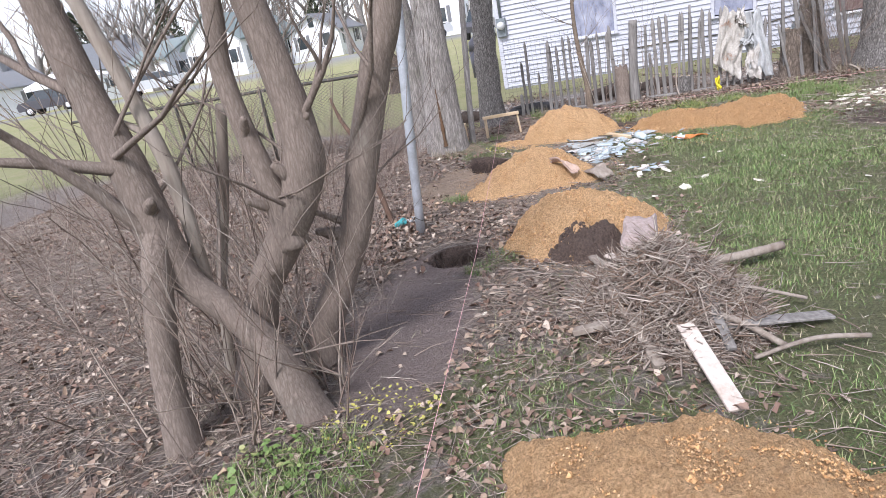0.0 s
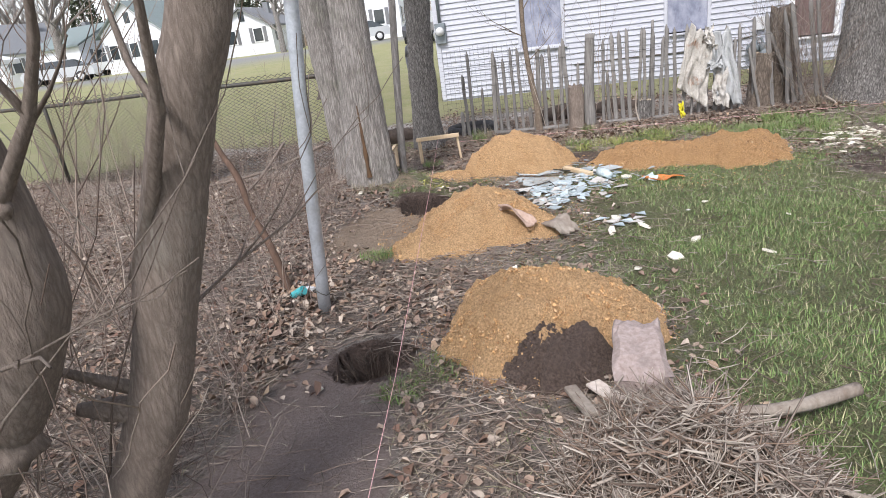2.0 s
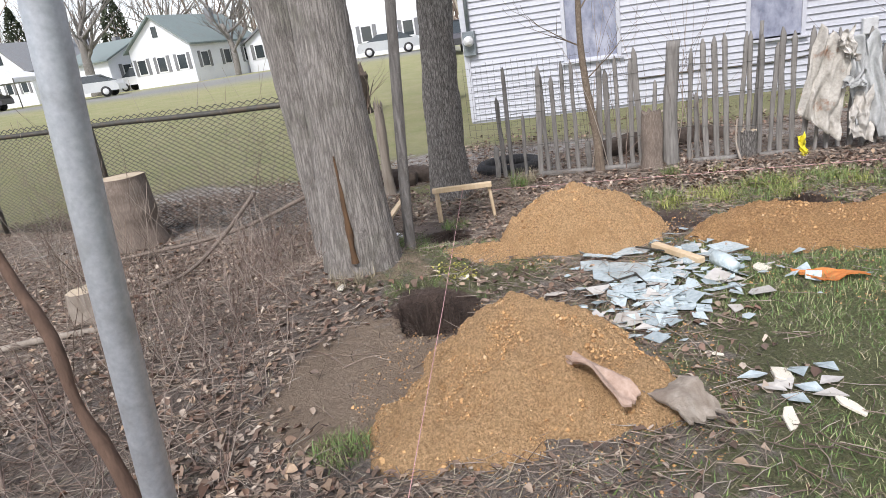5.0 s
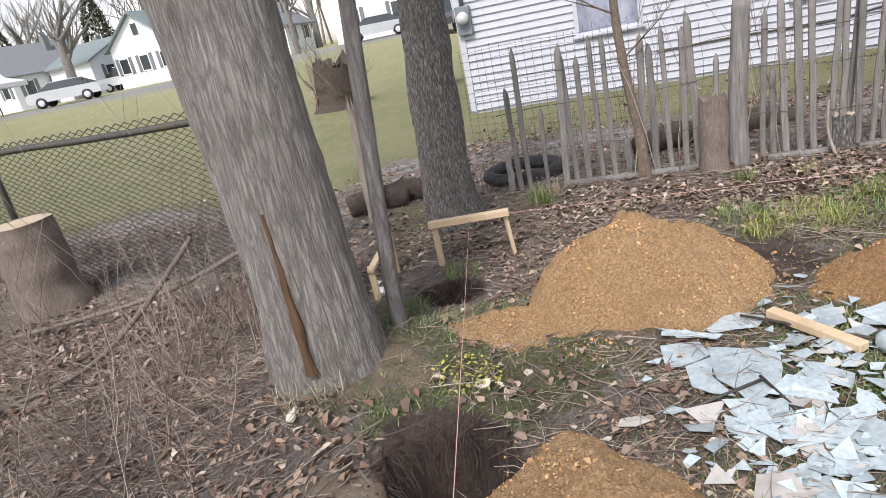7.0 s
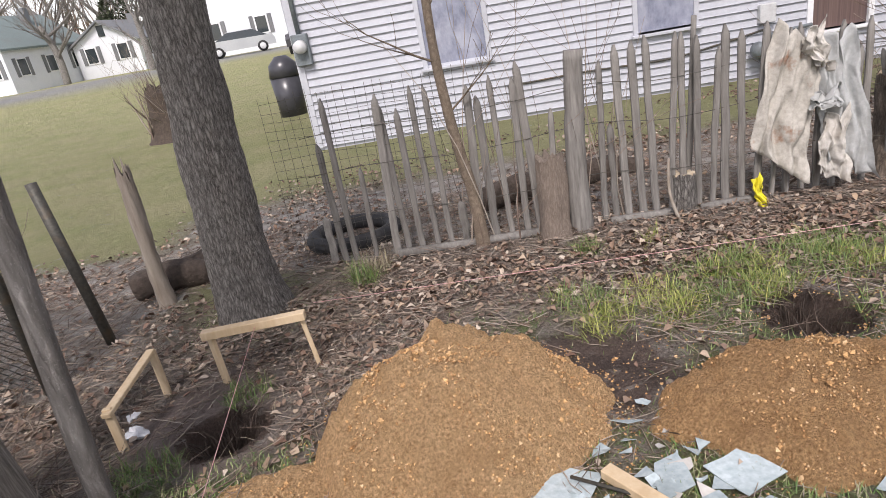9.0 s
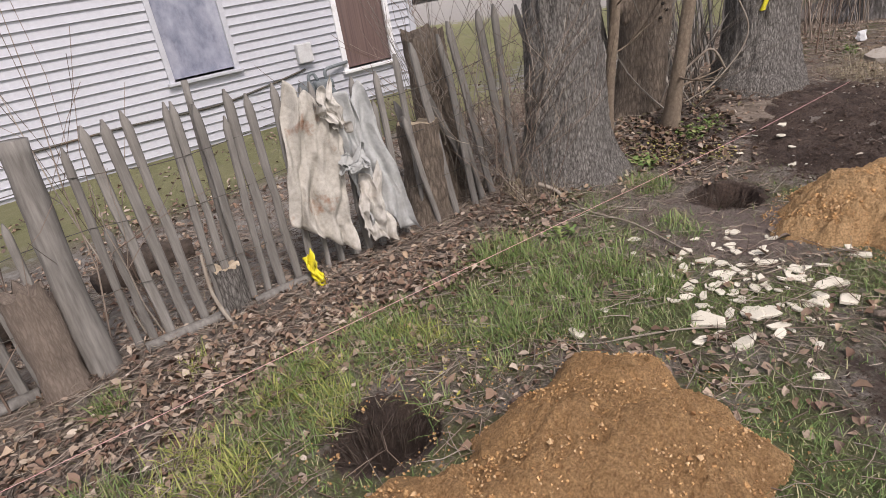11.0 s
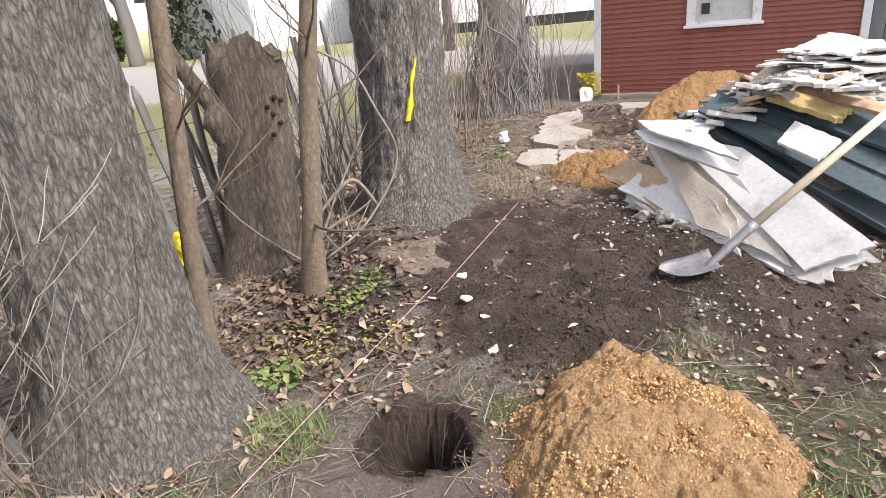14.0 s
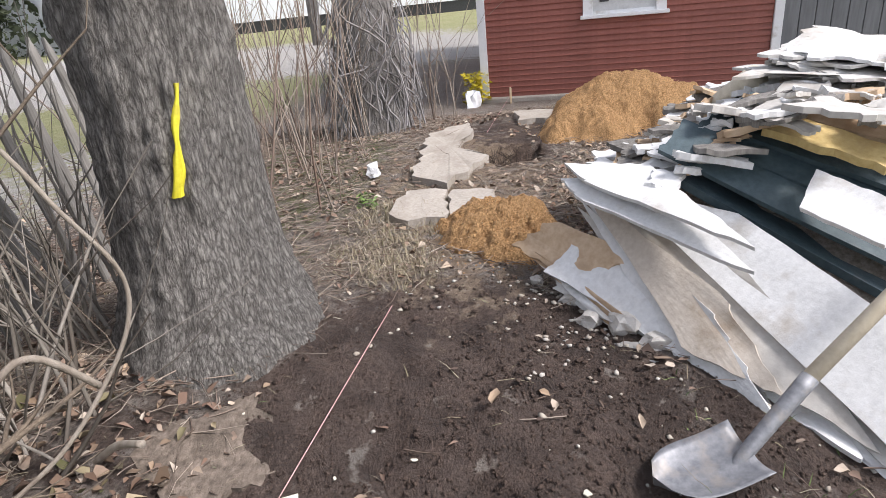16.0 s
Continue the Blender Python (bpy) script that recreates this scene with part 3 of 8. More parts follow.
def w_litter(x, y):
    g, s, d, r, t = zones(x, y)
    return np.clip(np.clip(1 - 0.98 * bare_earth(x, y), 0.02, 1) * (1 - g) * (1 - 0.96 * np.clip(1.2 * s, 0, 1)) * (1 - np.clip(1.1 * d, 0, 1)) * (1 - np.clip(r, 0, 1)), 0.0, 1)


def patchy(x, y, f=3.0, s=0.0):
    return np.clip(0.55 + 0.7 * wob(x, y, f, s), 0.05, 1)


MOUNDS_AT = [(0.95, 1.2, 0.5), (1.05, 3.95, 0.5), (0.95, 5.65, 0.5), (1.47, 7.4, 0.48), (2.65, 7.0, 0.4), (3.35, 6.75, 0.42), (5.65, 6.42, 0.45)]


def off_mounds(x, y):
    k = np.ones_like(x)
    for mx, my, r in MOUNDS_AT:
        k = np.where(np.hypot(x - mx, y - my) < r, 0, k)
    return k


gxs, gys = scatter(640000, 0.2, 7.6, 0.0, 8.9, lambda x, y: w_lawn(x, y) ** 1.2 * patchy(x, y) * off_mounds(x, y))
blades("lawn_grass", gxs, gys, 0.047, 0.0036, (0.25, 1.3), M_GRASS, "short patchy green lawn grass with dry blades", "grass")
gxs, gys = scatter(170000, -0.6, 11.5, 0.4, 9.0, lambda x, y: (0.25 + 0.35 * w_lawn(x, y)) * (1 - 0.85 * np.clip(bare_earth(x, y), 0, 1)) * patchy(x, y, 4.1, 2.0) * off_mounds(x, y) * (1 - np.clip(zones(x, y)[1], 0, 0.9)))
blades("dry_grass", gxs, gys, 0.06, 0.0028, (0.9, 1.5), M_DRY, "flattened straw-coloured dead grass", "grass")
gxs, gys = scatter(215000, -6.2, 11.6, 0.6, 12.4, lambda x, y: w_litter(x, y) * patchy(x, y, 2.3, 5.0) * off_mounds(x, y))
leaves("leaf_litter", gxs, gys, 0.041, M_LEAF, "dry brown fallen leaves on the ground", "leaves")
gxs, gys = scatter(185000, -6.2, 11.6, 0.5, 10.5, lambda x, y: (0.06 + 0.94 * w_litter(x, y)) * (1 - 0.93 * np.clip(zones(x, y)[1] * 1.3, 0, 1)) * off_mounds(x, y))
sticks("fallen_twigs", gxs, gys, 0.15, 0.0019, M_TWIG, "thin grey-brown twigs littering the ground", "twigs")

gxs, gys = scatter(110000, -6.2, 11.8, 1.5, 9.8, lambda x, y: w_litter(x, y) * patchy(x, y, 1.7, 3.0) * off_mounds(x, y))
blades("straw_layer", gxs, gys, 0.12, 0.0038, (1.1, 1.52), M_DRY, "long pale straw flattened over the leaf litter", "straw")

# ---- heaps of sandy soil ----


def heap(cx, cy, lobes, label, material=None, crumbs=700, seed=0, dark=None, dips=()):
    """lobes: dx, dy, rx, ry, height; dips: dx, dy, radius, depth; a heap of dug soil with a ragged foot."""
    r = random.Random(seed)
    ob = thing("soil_mound", (cx, cy, zat(cx, cy)), label, "soil mound", "mounds beside post holes")
    R = max(max(abs(l[0]) + l[2], abs(l[1]) + l[3]) for l in lobes) * 1.12

    def top(x, y):
        h = 0
        for dx, dy, rx, ry, hh in lobes:
            px, py = x - cx - dx, y - cy - dy
            a = np.arctan2(py, px)
            edge = 1 + 0.10 * np.sin(3 * a + seed) + 0.07 * np.sin(5 * a + 2 * seed) + 0.05 * np.sin(11 * a + seed)
            d = np.hypot(px / rx, py / ry) / edge
            prof = (1 - d ** 2.3) ** 1.0 if d < 1 else 0.0
            h = max(h, hh * prof)
        for dx, dy, dr, dd in dips:
            px, py = x - cx - dx, y - cy - dy
            d = np.hypot(px, py) / dr
            h = max(0.0, h - dd * np.exp(-d ** 4) * min(1.0, h * 12)) + (0.25 * dd * np.exp(-((d - 1.35) / 0.3) ** 2) if h > 0.03 and py > 0 else 0.0)
        return h
    g = Geo()
    n = 150
    cells = {}
    for j in range(n + 1):
        for i in range(n + 1):
            x, y = cx - R + 2 * R * i / n, cy - R + 2 * R * j / n
            h = top(x, y)
            q = Vector((x, y, 0))
            rough = 0.05 * noise.noise(q * 5.5) + 0.03 * abs(noise.noise(q * 15)) + 0.022 * noise.noise(q * 27) + 0.014 * noise.noise(q * 58)
            z = zat(x, y) + h + rough * min(1, h * 14) - (0.05 if h <= 0.001 else 0.0)
            cells[i, j] = len(g.v), h > 0.0
            g.v.append((x, y, z))
    for j in range(n):
        for i in range(n):
            qs = [cells[i, j], cells[i + 1, j], cells[i + 1, j + 1], cells[i, j + 1]]
            if any(q[1] for q in qs):
                g.f.append(tuple(q[0] for q in qs))
    under(ob, "soil_body", g, material or M_SAND)
    c = Geo()
    for _ in range(crumbs):
        a, d = r.uniform(0, 6.283), R * r.random() ** 0.6
        x, y = cx + np.cos(a) * d, cy + np.sin(a) * d
        h = top(x, y)
        if (h <= 0 and r.random() < 0.6) or any((x - hx) ** 2 + (y - hy) ** 2 < hr * hr for hx, hy, hr in HOLES):
            continue
        s = r.uniform(0.002, 0.007) * (2.0 if r.random() < 0.06 else 1)
        m = Matrix.Translation((x, y, zat(x, y) + h + s * 0.1)) @ pose(0, 0, 0, r.uniform(0, 180), r.uniform(0, 180), r.uniform(0, 180))
        vs = [m @ (Vector(p) * s * r.uniform(0.7, 1.2)) for p in ((1, 0, 0), (-1, 0, 0), (0, 1, 0), (0, -1, 0), (0, 0, 0.8), (0, 0, -0.8))]
        c.grow(vs, [(0, 2, 4), (2, 1, 4), (1, 3, 4), (3, 0, 4), (2, 0, 5), (1, 2, 5), (3, 1, 5), (0, 3, 5)])
    tagged(under(ob, "crumb_layer", c, M_CRUMB, smooth=False), kind="stuff")
    if dark:
        dg = Geo()
        dx, dy, rx, ry = dark
        for k in range(1500):
            a, d = r.uniform(0, 6.283), r.random() ** 0.6
            x, y = cx + dx + np.cos(a) * d * rx, cy + dy + np.sin(a) * d * ry
            s = r.uniform(0.006, 0.020)
            m = Matrix.Translation((x, y, zat(x, y) + top(x, y) + s * 0.2)) @ pose(0, 0, 0, r.uniform(0, 180), r.uniform(0, 180), 0)
            vs = [m @ (Vector(p) * s * r.uniform(0.6, 1.3)) for p in ((1, 0, 0), (-1, 0, 0), (0, 1, 0), (0, -1, 0), (0, 0, 0.8), (0, 0, -0.8))]
            dg.grow(vs, [(0, 2, 4), (2, 1, 4), (1, 3, 4), (3, 0, 4), (2, 0, 5), (1, 2, 5), (3, 1, 5), (0, 3, 5)])
        tagged(under(ob, "dark_soil_layer", dg, M_SOIL_BROWN, "dark brown topsoil clods"), kind="stuff")
    return ob


heap(0.95, 1.2, [(0, 0, 0.62, 0.62, 0.22)], "low heap of orange sandy soil on the lawn", seed=1, crumbs=6000)
heap(1.05, 3.95, [(0, 0.02, 0.54, 0.50, 0.25), (0.24, 0.05, 0.32, 0.36, 0.16)], "orange sandy soil mound with dark topsoil at its foot", seed=2, crumbs=8000, dark=(0.02, -0.44, 0.25, 0.14), dips=((-0.01, -0.05, 0.10, 0.085),))
heap(1.04, 3.56, [(0, 0, 0.27, 0.19, 0.13), (0.1, 0.05, 0.15, 0.12, 0.14)], "dark topsoil dumped at the foot of the sand mound", M_SOIL_BROWN, 60, 12)
heap(0.95, 5.65, [(-0.03, 0.05, 0.52, 0.60, 0.215), (-0.38, -0.25, 0.36, 0.36, 0.09), (0.22, -0.15, 0.34, 0.34, 0.13)], "orange sandy soil mound beside an open post hole", seed=3, crumbs=8000, dips=((-0.20, -0.60, 0.06, 0.04), (0.05, 0.0, 0.10, 0.03)))
heap(1.47, 7.4, [(-0.02, 0, 0.50, 0.46, 0.35), (0.22, 0.0, 0.38, 0.36, 0.27)], "tall orange sandy soil mound near the picket fence", seed=4, crumbs=8000)
heap(0.80, 7.2, [(0, 0, 0.24, 0.2, 0.05)], "small spill of orange sandy soil", seed=5, crumbs=500)
heap(3.0, 6.88, [(0.40, -0.13, 0.55, 0.47, 0.185), (-0.38, 0.13, 0.45, 0.38, 0.16), (0, 0, 0.4, 0.34, 0.13)], "long double mound of reddish sandy soil", M_SAND_RED, 9000, 6)
heap(5.65, 6.42, [(0, 0, 0.47, 0.46, 0.225), (0.06, -0.05, 0.36, 0.34, 0.225)], "orange sandy soil mound beside a post hole", seed=7, crumbs=8000, dips=((0.05, 0.0, 0.08, 0.03),))
heap(10.88, 5.15, [(0, 0, 0.72, 0.70, 0.36), (-0.45, 0.42, 0.46, 0.40, 0.2)], "large orange soil mound beside the red garage", M_SAND_RED, 1500, 8)
heap(8.42, 6.42, [(0, 0, 0.36, 0.30, 0.16), (0.2, 0.1, 0.24, 0.24, 0.12)], "small mound of reddish sandy soil beside rubble", M_SAND_RED, 1200, 9)

# ---- trees ----


def limb(g, r, p, d, length, rad, depth, segs):
    """A bare limb with its forks, all into one mesh."""
    pts, rads = [p], [rad]
    n = 4
    for k in range(n):
        d = (d + Vector((r.uniform(-0.2, 0.2), r.uniform(-0.2, 0.2), r.uniform(-0.06, 0.16)))).normalized()
        p = p + d * length / n
        pts.append(p)
        rads.append(max(0.0015, rad * (1 - 0.75 * (k + 1) / n)))
    g.tube(pts, rads, segs, cap=False)
    if depth:
        for k in range(r.choice((2, 3, 3))):
            i = r.randint(1, n)
            e = (d + Vector((r.uniform(-0.9, 0.9), r.uniform(-0.9, 0.9), r.uniform(-0.25, 0.7)))).normalized()
            limb(g, r, pts[i], e, length * r.uniform(0.5, 0.75), max(0.0015, rads[i] * 0.75), depth - 1, max(3, segs - 1))


def tree(at, trunks, material, label, limbs=(), segs=28, flare=0.5, rough=0.05, ridge=0.0, seed=0, name="tree", group=""):
    """trunks: lists of (x, y, z, radius) in world metres; limbs: (x, y, z, dx, dy, dz, length, radius, depth)."""
    ob = thing(name, (at[0], at[1], zat(*at)), label, "tree", group)
    for t in trunks:
        under(ob, "trunk", Geo().tube([q[:3] for q in t], [q[3] for q in t], segs, rough, 5.0, 22 if ridge else 7, flare, ridge=ridge), material)
    r = random.Random(seed)
    for l in limbs:
        g = Geo()
        limb(g, r, Vector(l[:3]), Vector(l[3:6]).normalized(), l[6], l[7], l[8], 8 if l[7] > 0.03 else 5)
        under(ob, "branch", g, material)
    return ob


# the many-stemmed tree by the string
clump = tree((-0.65, 2.35), [
    [(-0.42, 2.12, -0.05, 0.085), (-0.50, 2.14, 0.22, 0.075), (-0.58, 2.16, 0.42, 0.066), (-0.70, 2.18, 0.57, 0.062), (-0.82, 2.20, 0.70, 0.064), (-0.89, 2.22, 0.92, 0.085), (-0.94, 2.25, 1.22, 0.078), (-1.02, 2.28, 1.52, 0.07), (-1.08, 2.3, 1.9, 0.065), (-1.25, 2.3, 2.9, 0.05)],
    [(-0.99, 2.02, -0.05, 0.075), (-0.96, 2.04, 0.35, 0.060), (-0.90, 2.10, 0.72, 0.060), (-0.88, 2.2, 0.95, 0.05)],
    [(-0.50, 2.62, -0.05, 0.085), (-0.44, 2.61, 0.18, 0.078), (-0.32, 2.60, 0.40, 0.076), (-0.17, 2.60, 0.68, 0.074), (-0.03, 2.60, 1.08, 0.072), (0.09, 2.60, 1.4, 0.068), (0.2, 2.6, 1.67, 0.064), (0.42, 2.62, 2.6, 0.05)],
    [(-0.82, 2.42, -0.05, 0.09), (-0.68, 2.41, 0.35, 0.078), (-0.58, 2.40, 0.56, 0.076), (-0.42, 2.40, 0.78, 0.085), (-0.26, 2.40, 1.07, 0.085), (-0.27, 2.40, 1.42, 0.072), (-0.32, 2.40, 1.75, 0.065), (-0.45, 2.42, 2.7, 0.045)],
    [(-0.40, 2.38, 0.72, 0.06), (-0.43, 2.38, 1.0, 0.048), (-0.48, 2.39, 1.3, 0.045), (-0.50, 2.4, 1.52, 0.042), (-0.46, 2.4, 1.8, 0.04), (-0.42, 2.4, 2.6, 0.03)],
], M_BARK_CLUMP, "many-stemmed bare tree with smooth brown-grey bark", segs=20, flare=0.35, rough=0.07, seed=3, limbs=[
    (-0.19, 2.6, 0.72, -0.7, -0.3, 0.55, 0.30, 0.022, 1), (-0.27, 2.38, 1.2, 0.5, -0.1, 0.8, 0.6, 0.02, 2),
    (-0.12, 2.58, 1.02, 0.5, -0.1, 0.9, 0.9, 0.02, 1), (-0.95, 2.2, 1.25, 0.9, -0.5, 0.3, 1.0, 0.016, 2),
    (-0.88, 2.18, 0.9, -0.5, -0.3, 1.0, 1.2, 0.03, 2), (-0.93, 2.2, 1.2, -0.9, -0.2, 0.35, 0.9, 0.03, 2), (-1.02, 2.25, 1.5, -0.7, 0.1, 0.5, 1.0, 0.025, 2),
    (-0.35, 2.35, 0.9, -0.4, -0.6, 0.4, 0.5, 0.01, 1), (-0.42, 2.36, 0.95, 0.9, -0.4, 0.2, 0.7, 0.007, 1),
    (-0.9, 2.2, 1.0, 0.4, 0.5, 0.6, 1.1, 0.010, 3), (-0.95, 2.2, 1.3, 0.6, 0.3, 0.7, 1.0, 0.010, 3), (-0.9, 2.2, 0.95, -0.8, 0.5, 0.6, 1.0, 0.010, 3), (-0.7, 2.18, 0.6, 0.1, 0.6, 0.8, 1.2, 0.009, 3),
    (-0.3, 2.4, 1.1, -0.7, 0.5, 0.5, 0.9, 0.008, 3), (-0.2, 2.6, 0.8, 0.5, 0.6, 0.3, 0.7, 0.007, 2), (-0.5, 2.4, 0.7, 0.7, -0.6, 0.3, 0.6, 0.006, 2), (-0.95, 2.05, 0.4, -0.6, -0.5, 0.5, 0.8, 0.006, 2), (-0.5, 2.15, 0.3, 0.9, -0.1, 0.15, 0.5, 0.006, 1)])
# snapped stubs on the clump
for p, d, l, r0 in (((-0.30, 2.40, 0.98), (-0.5, -0.5, 0.8), 0.16, 0.030), ((-0.27, 2.40, 1.2), (0.7, -0.4, 0.6), 0.13, 0.026), ((-0.42, 2.38, 0.9), (-0.6, -0.6, 0.5), 0.15, 0.026), ((-0.48, 2.39, 1.2), (0.3, -0.5, 0.7), 0.14, 0.022), ((-0.18, 2.6, 0.66), (-0.9, -0.3, 0.35), 0.18, 0.03), ((-0.56, 2.40, 0.58), (0.5, -0.7, 0.5), 0.13, 0.03), ((-0.34, 2.6, 0.38), (0.8, -0.4, 0.5), 0.10, 0.024), ((-0.88, 2.2, 1.02), (0.5, -0.6, 0.4), 0.12, 0.026)):
    q = Vector(p)
    e = Vector(d).normalized()
    under(clump, "stub", Geo().tube([q - e * 0.04, q + e * l * 0.5, q + e * l], [r0 * 1.3, r0, r0 * 0.45], 9, 0.3, 12, 4), M_BARK_CLUMP, "snapped branch stub")
# dark thin stem and pale dead stick within the clump
tree((-0.8, 2.3), [[(-0.80, 2.3, 0.6, 0.03), (-0.79, 2.3, 1.08, 0.034), (-0.85, 2.3, 1.47, 0.032), (-0.94, 2.3, 1.85, 0.03), (-1.1, 2.3, 2.6, 0.02)],
                   [(-1.0, 2.6, -0.05, 0.03), (-0.9, 2.6, 0.47, 0.028), (-0.73, 2.6, 1.0, 0.026), (-0.63, 2.6, 1.36, 0.024)]],
     M_DEADWOOD, "dead grey stems leaning within the clump", segs=10, flare=0, name="dead_sapling", limbs=[(-0.82, 2.3, 1.3, -0.8, 0, 0.4, 0.4, 0.02, 1)])
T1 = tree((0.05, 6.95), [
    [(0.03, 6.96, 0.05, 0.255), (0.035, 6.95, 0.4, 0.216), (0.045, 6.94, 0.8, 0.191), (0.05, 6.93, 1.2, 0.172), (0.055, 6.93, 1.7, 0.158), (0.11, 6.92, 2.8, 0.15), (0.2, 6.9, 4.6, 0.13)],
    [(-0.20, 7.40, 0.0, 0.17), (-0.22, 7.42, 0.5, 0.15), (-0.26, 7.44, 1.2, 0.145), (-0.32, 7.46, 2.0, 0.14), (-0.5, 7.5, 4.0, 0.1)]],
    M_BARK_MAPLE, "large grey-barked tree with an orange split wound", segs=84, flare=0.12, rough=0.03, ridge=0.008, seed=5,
    limbs=[(0.16, 6.9, 3.2, 0.5, -0.4, 1, 2.6, 0.08, 3), (0.18, 6.9, 3.6, -0.6, 0.2, 1, 2.6, 0.07, 3)])
T2 = tree((0.62, 8.72), [[(0.62, 8.74, 0.0, 0.20), (0.61, 8.74, 0.3, 0.168), (0.63, 8.74, 0.8, 0.155), (0.67, 8.74, 1.6, 0.145), (0.73, 8.74, 2.8, 0.13), (0.8, 8.74, 4.6, 0.09)]],
          M_BARK_OLD, "straight rough-barked tree at the corner of the picket fence", segs=72, flare=0.3, ridge=0.016, seed=6,
          limbs=[(0.70, 8.7, 2.1, 1.0, -0.15, -0.28, 1.3, 0.026, 3), (0.7, 8.7, 2.5, -0.5, 0.1, 0.5, 2.0, 0.035, 3)])
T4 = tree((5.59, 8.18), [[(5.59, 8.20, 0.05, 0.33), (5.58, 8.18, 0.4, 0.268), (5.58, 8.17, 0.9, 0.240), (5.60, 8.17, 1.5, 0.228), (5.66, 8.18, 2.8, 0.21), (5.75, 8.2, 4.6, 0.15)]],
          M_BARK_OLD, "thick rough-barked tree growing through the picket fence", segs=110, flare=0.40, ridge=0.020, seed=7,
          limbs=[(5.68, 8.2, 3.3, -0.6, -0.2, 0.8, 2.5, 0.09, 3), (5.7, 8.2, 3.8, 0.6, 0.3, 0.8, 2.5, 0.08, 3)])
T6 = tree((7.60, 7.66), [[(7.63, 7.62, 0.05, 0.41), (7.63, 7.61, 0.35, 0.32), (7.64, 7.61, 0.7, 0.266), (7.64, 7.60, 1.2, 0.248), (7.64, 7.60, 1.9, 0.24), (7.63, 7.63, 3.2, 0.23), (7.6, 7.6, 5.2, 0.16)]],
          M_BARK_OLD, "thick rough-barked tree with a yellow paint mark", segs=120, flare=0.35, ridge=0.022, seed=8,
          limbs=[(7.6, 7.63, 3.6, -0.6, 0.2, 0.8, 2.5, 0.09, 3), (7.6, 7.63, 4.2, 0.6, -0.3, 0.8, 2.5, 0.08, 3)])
tree((6.60, 7.88), [[(6.58, 7.90, 0.08, 0.066), (6.60, 7.87, 0.4, 0.052), (6.62, 7.83, 0.7, 0.047), (6.65, 7.79, 1.05, 0.044), (6.69, 7.71, 1.55, 0.040), (6.8, 7.5, 2.6, 0.028)]],
     M_BARK_SAP, "slender grey-brown sapling trunk", segs=16, flare=0.3, rough=0.08, seed=9,
     limbs=[(6.61, 7.85, 0.50, -0.7, -0.5, 0.05, 0.45, 0.011, 1), (6.61, 7.85, 0.42, 0.8, -0.3, 0.1, 0.5, 0.012, 1), (6.64, 7.80, 1.0, 0.3, -0.6, 0.5, 0.6, 0.008, 2), (6.66, 7.77, 1.25, -0.8, -0.5, 0.5, 0.7, 0.008, 2)])
tree((5.84, 8.04), [[(5.84, 8.04, 0.08, 0.044), (5.86, 8.02, 0.5, 0.036), (5.90, 7.98, 1.02, 0.033), (5.94, 7.94, 1.55, 0.03), (6.0, 7.88, 2.4, 0.02)],
                    [(6.00, 8.28, 0.08, 0.04), (5.98, 8.26, 0.7, 0.034), (5.93, 8.22, 1.5, 0.03), (5.85, 8.2, 2.4, 0.02)]],
     M_BARK_SAP, "thin double sapling beside the thick tree", segs=12, flare=0.3, rough=0.08, seed=10,
     limbs=[(5.88, 8.0, 0.8, 0.6, -0.5, 0.3, 0.5, 0.007, 2), (5.91, 7.97, 1.1, -0.6, -0.6, 0.3, 0.45, 0.006, 2)])
tree((2.03, 9.08), [[(2.04, 9.07, 0.0, 0.045), (2.03, 9.07, 0.35, 0.038), (1.99, 9.08, 0.62, 0.034), (1.95, 9.09, 0.95, 0.03), (1.93, 9.10, 1.4, 0.027), (1.96, 9.10, 2.4, 0.018)]],
     M_BARK_SAP, "slender crooked sapling growing in the picket fence", segs=14, flare=0.3, rough=0.1, seed=44,
     limbs=[(1.96, 9.09, 0.9, 0.7, -0.3, 0.5, 0.5, 0.007, 2), (1.93, 9.1, 1.2, -0.8, -0.2, 0.4, 0.6, 0.008, 2), (1.94, 9.1, 1.5, 0.5, -0.3, 0.7, 0.7, 0.008, 2)])
tree((11.25, 7.35), [[(11.25, 7.35, -0.08, 0.34), (11.27, 7.35, 0.5, 0.28), (11.3, 7.36, 1.4, 0.24), (11.35, 7.4, 2.6, 0.2), (11.4, 7.4, 4.5, 0.14)]],
     M_BARK_BLUE, "pale tree trunk overgrown with dry vines beside the alley", segs=36, flare=0.3, ridge=0.015, seed=11)


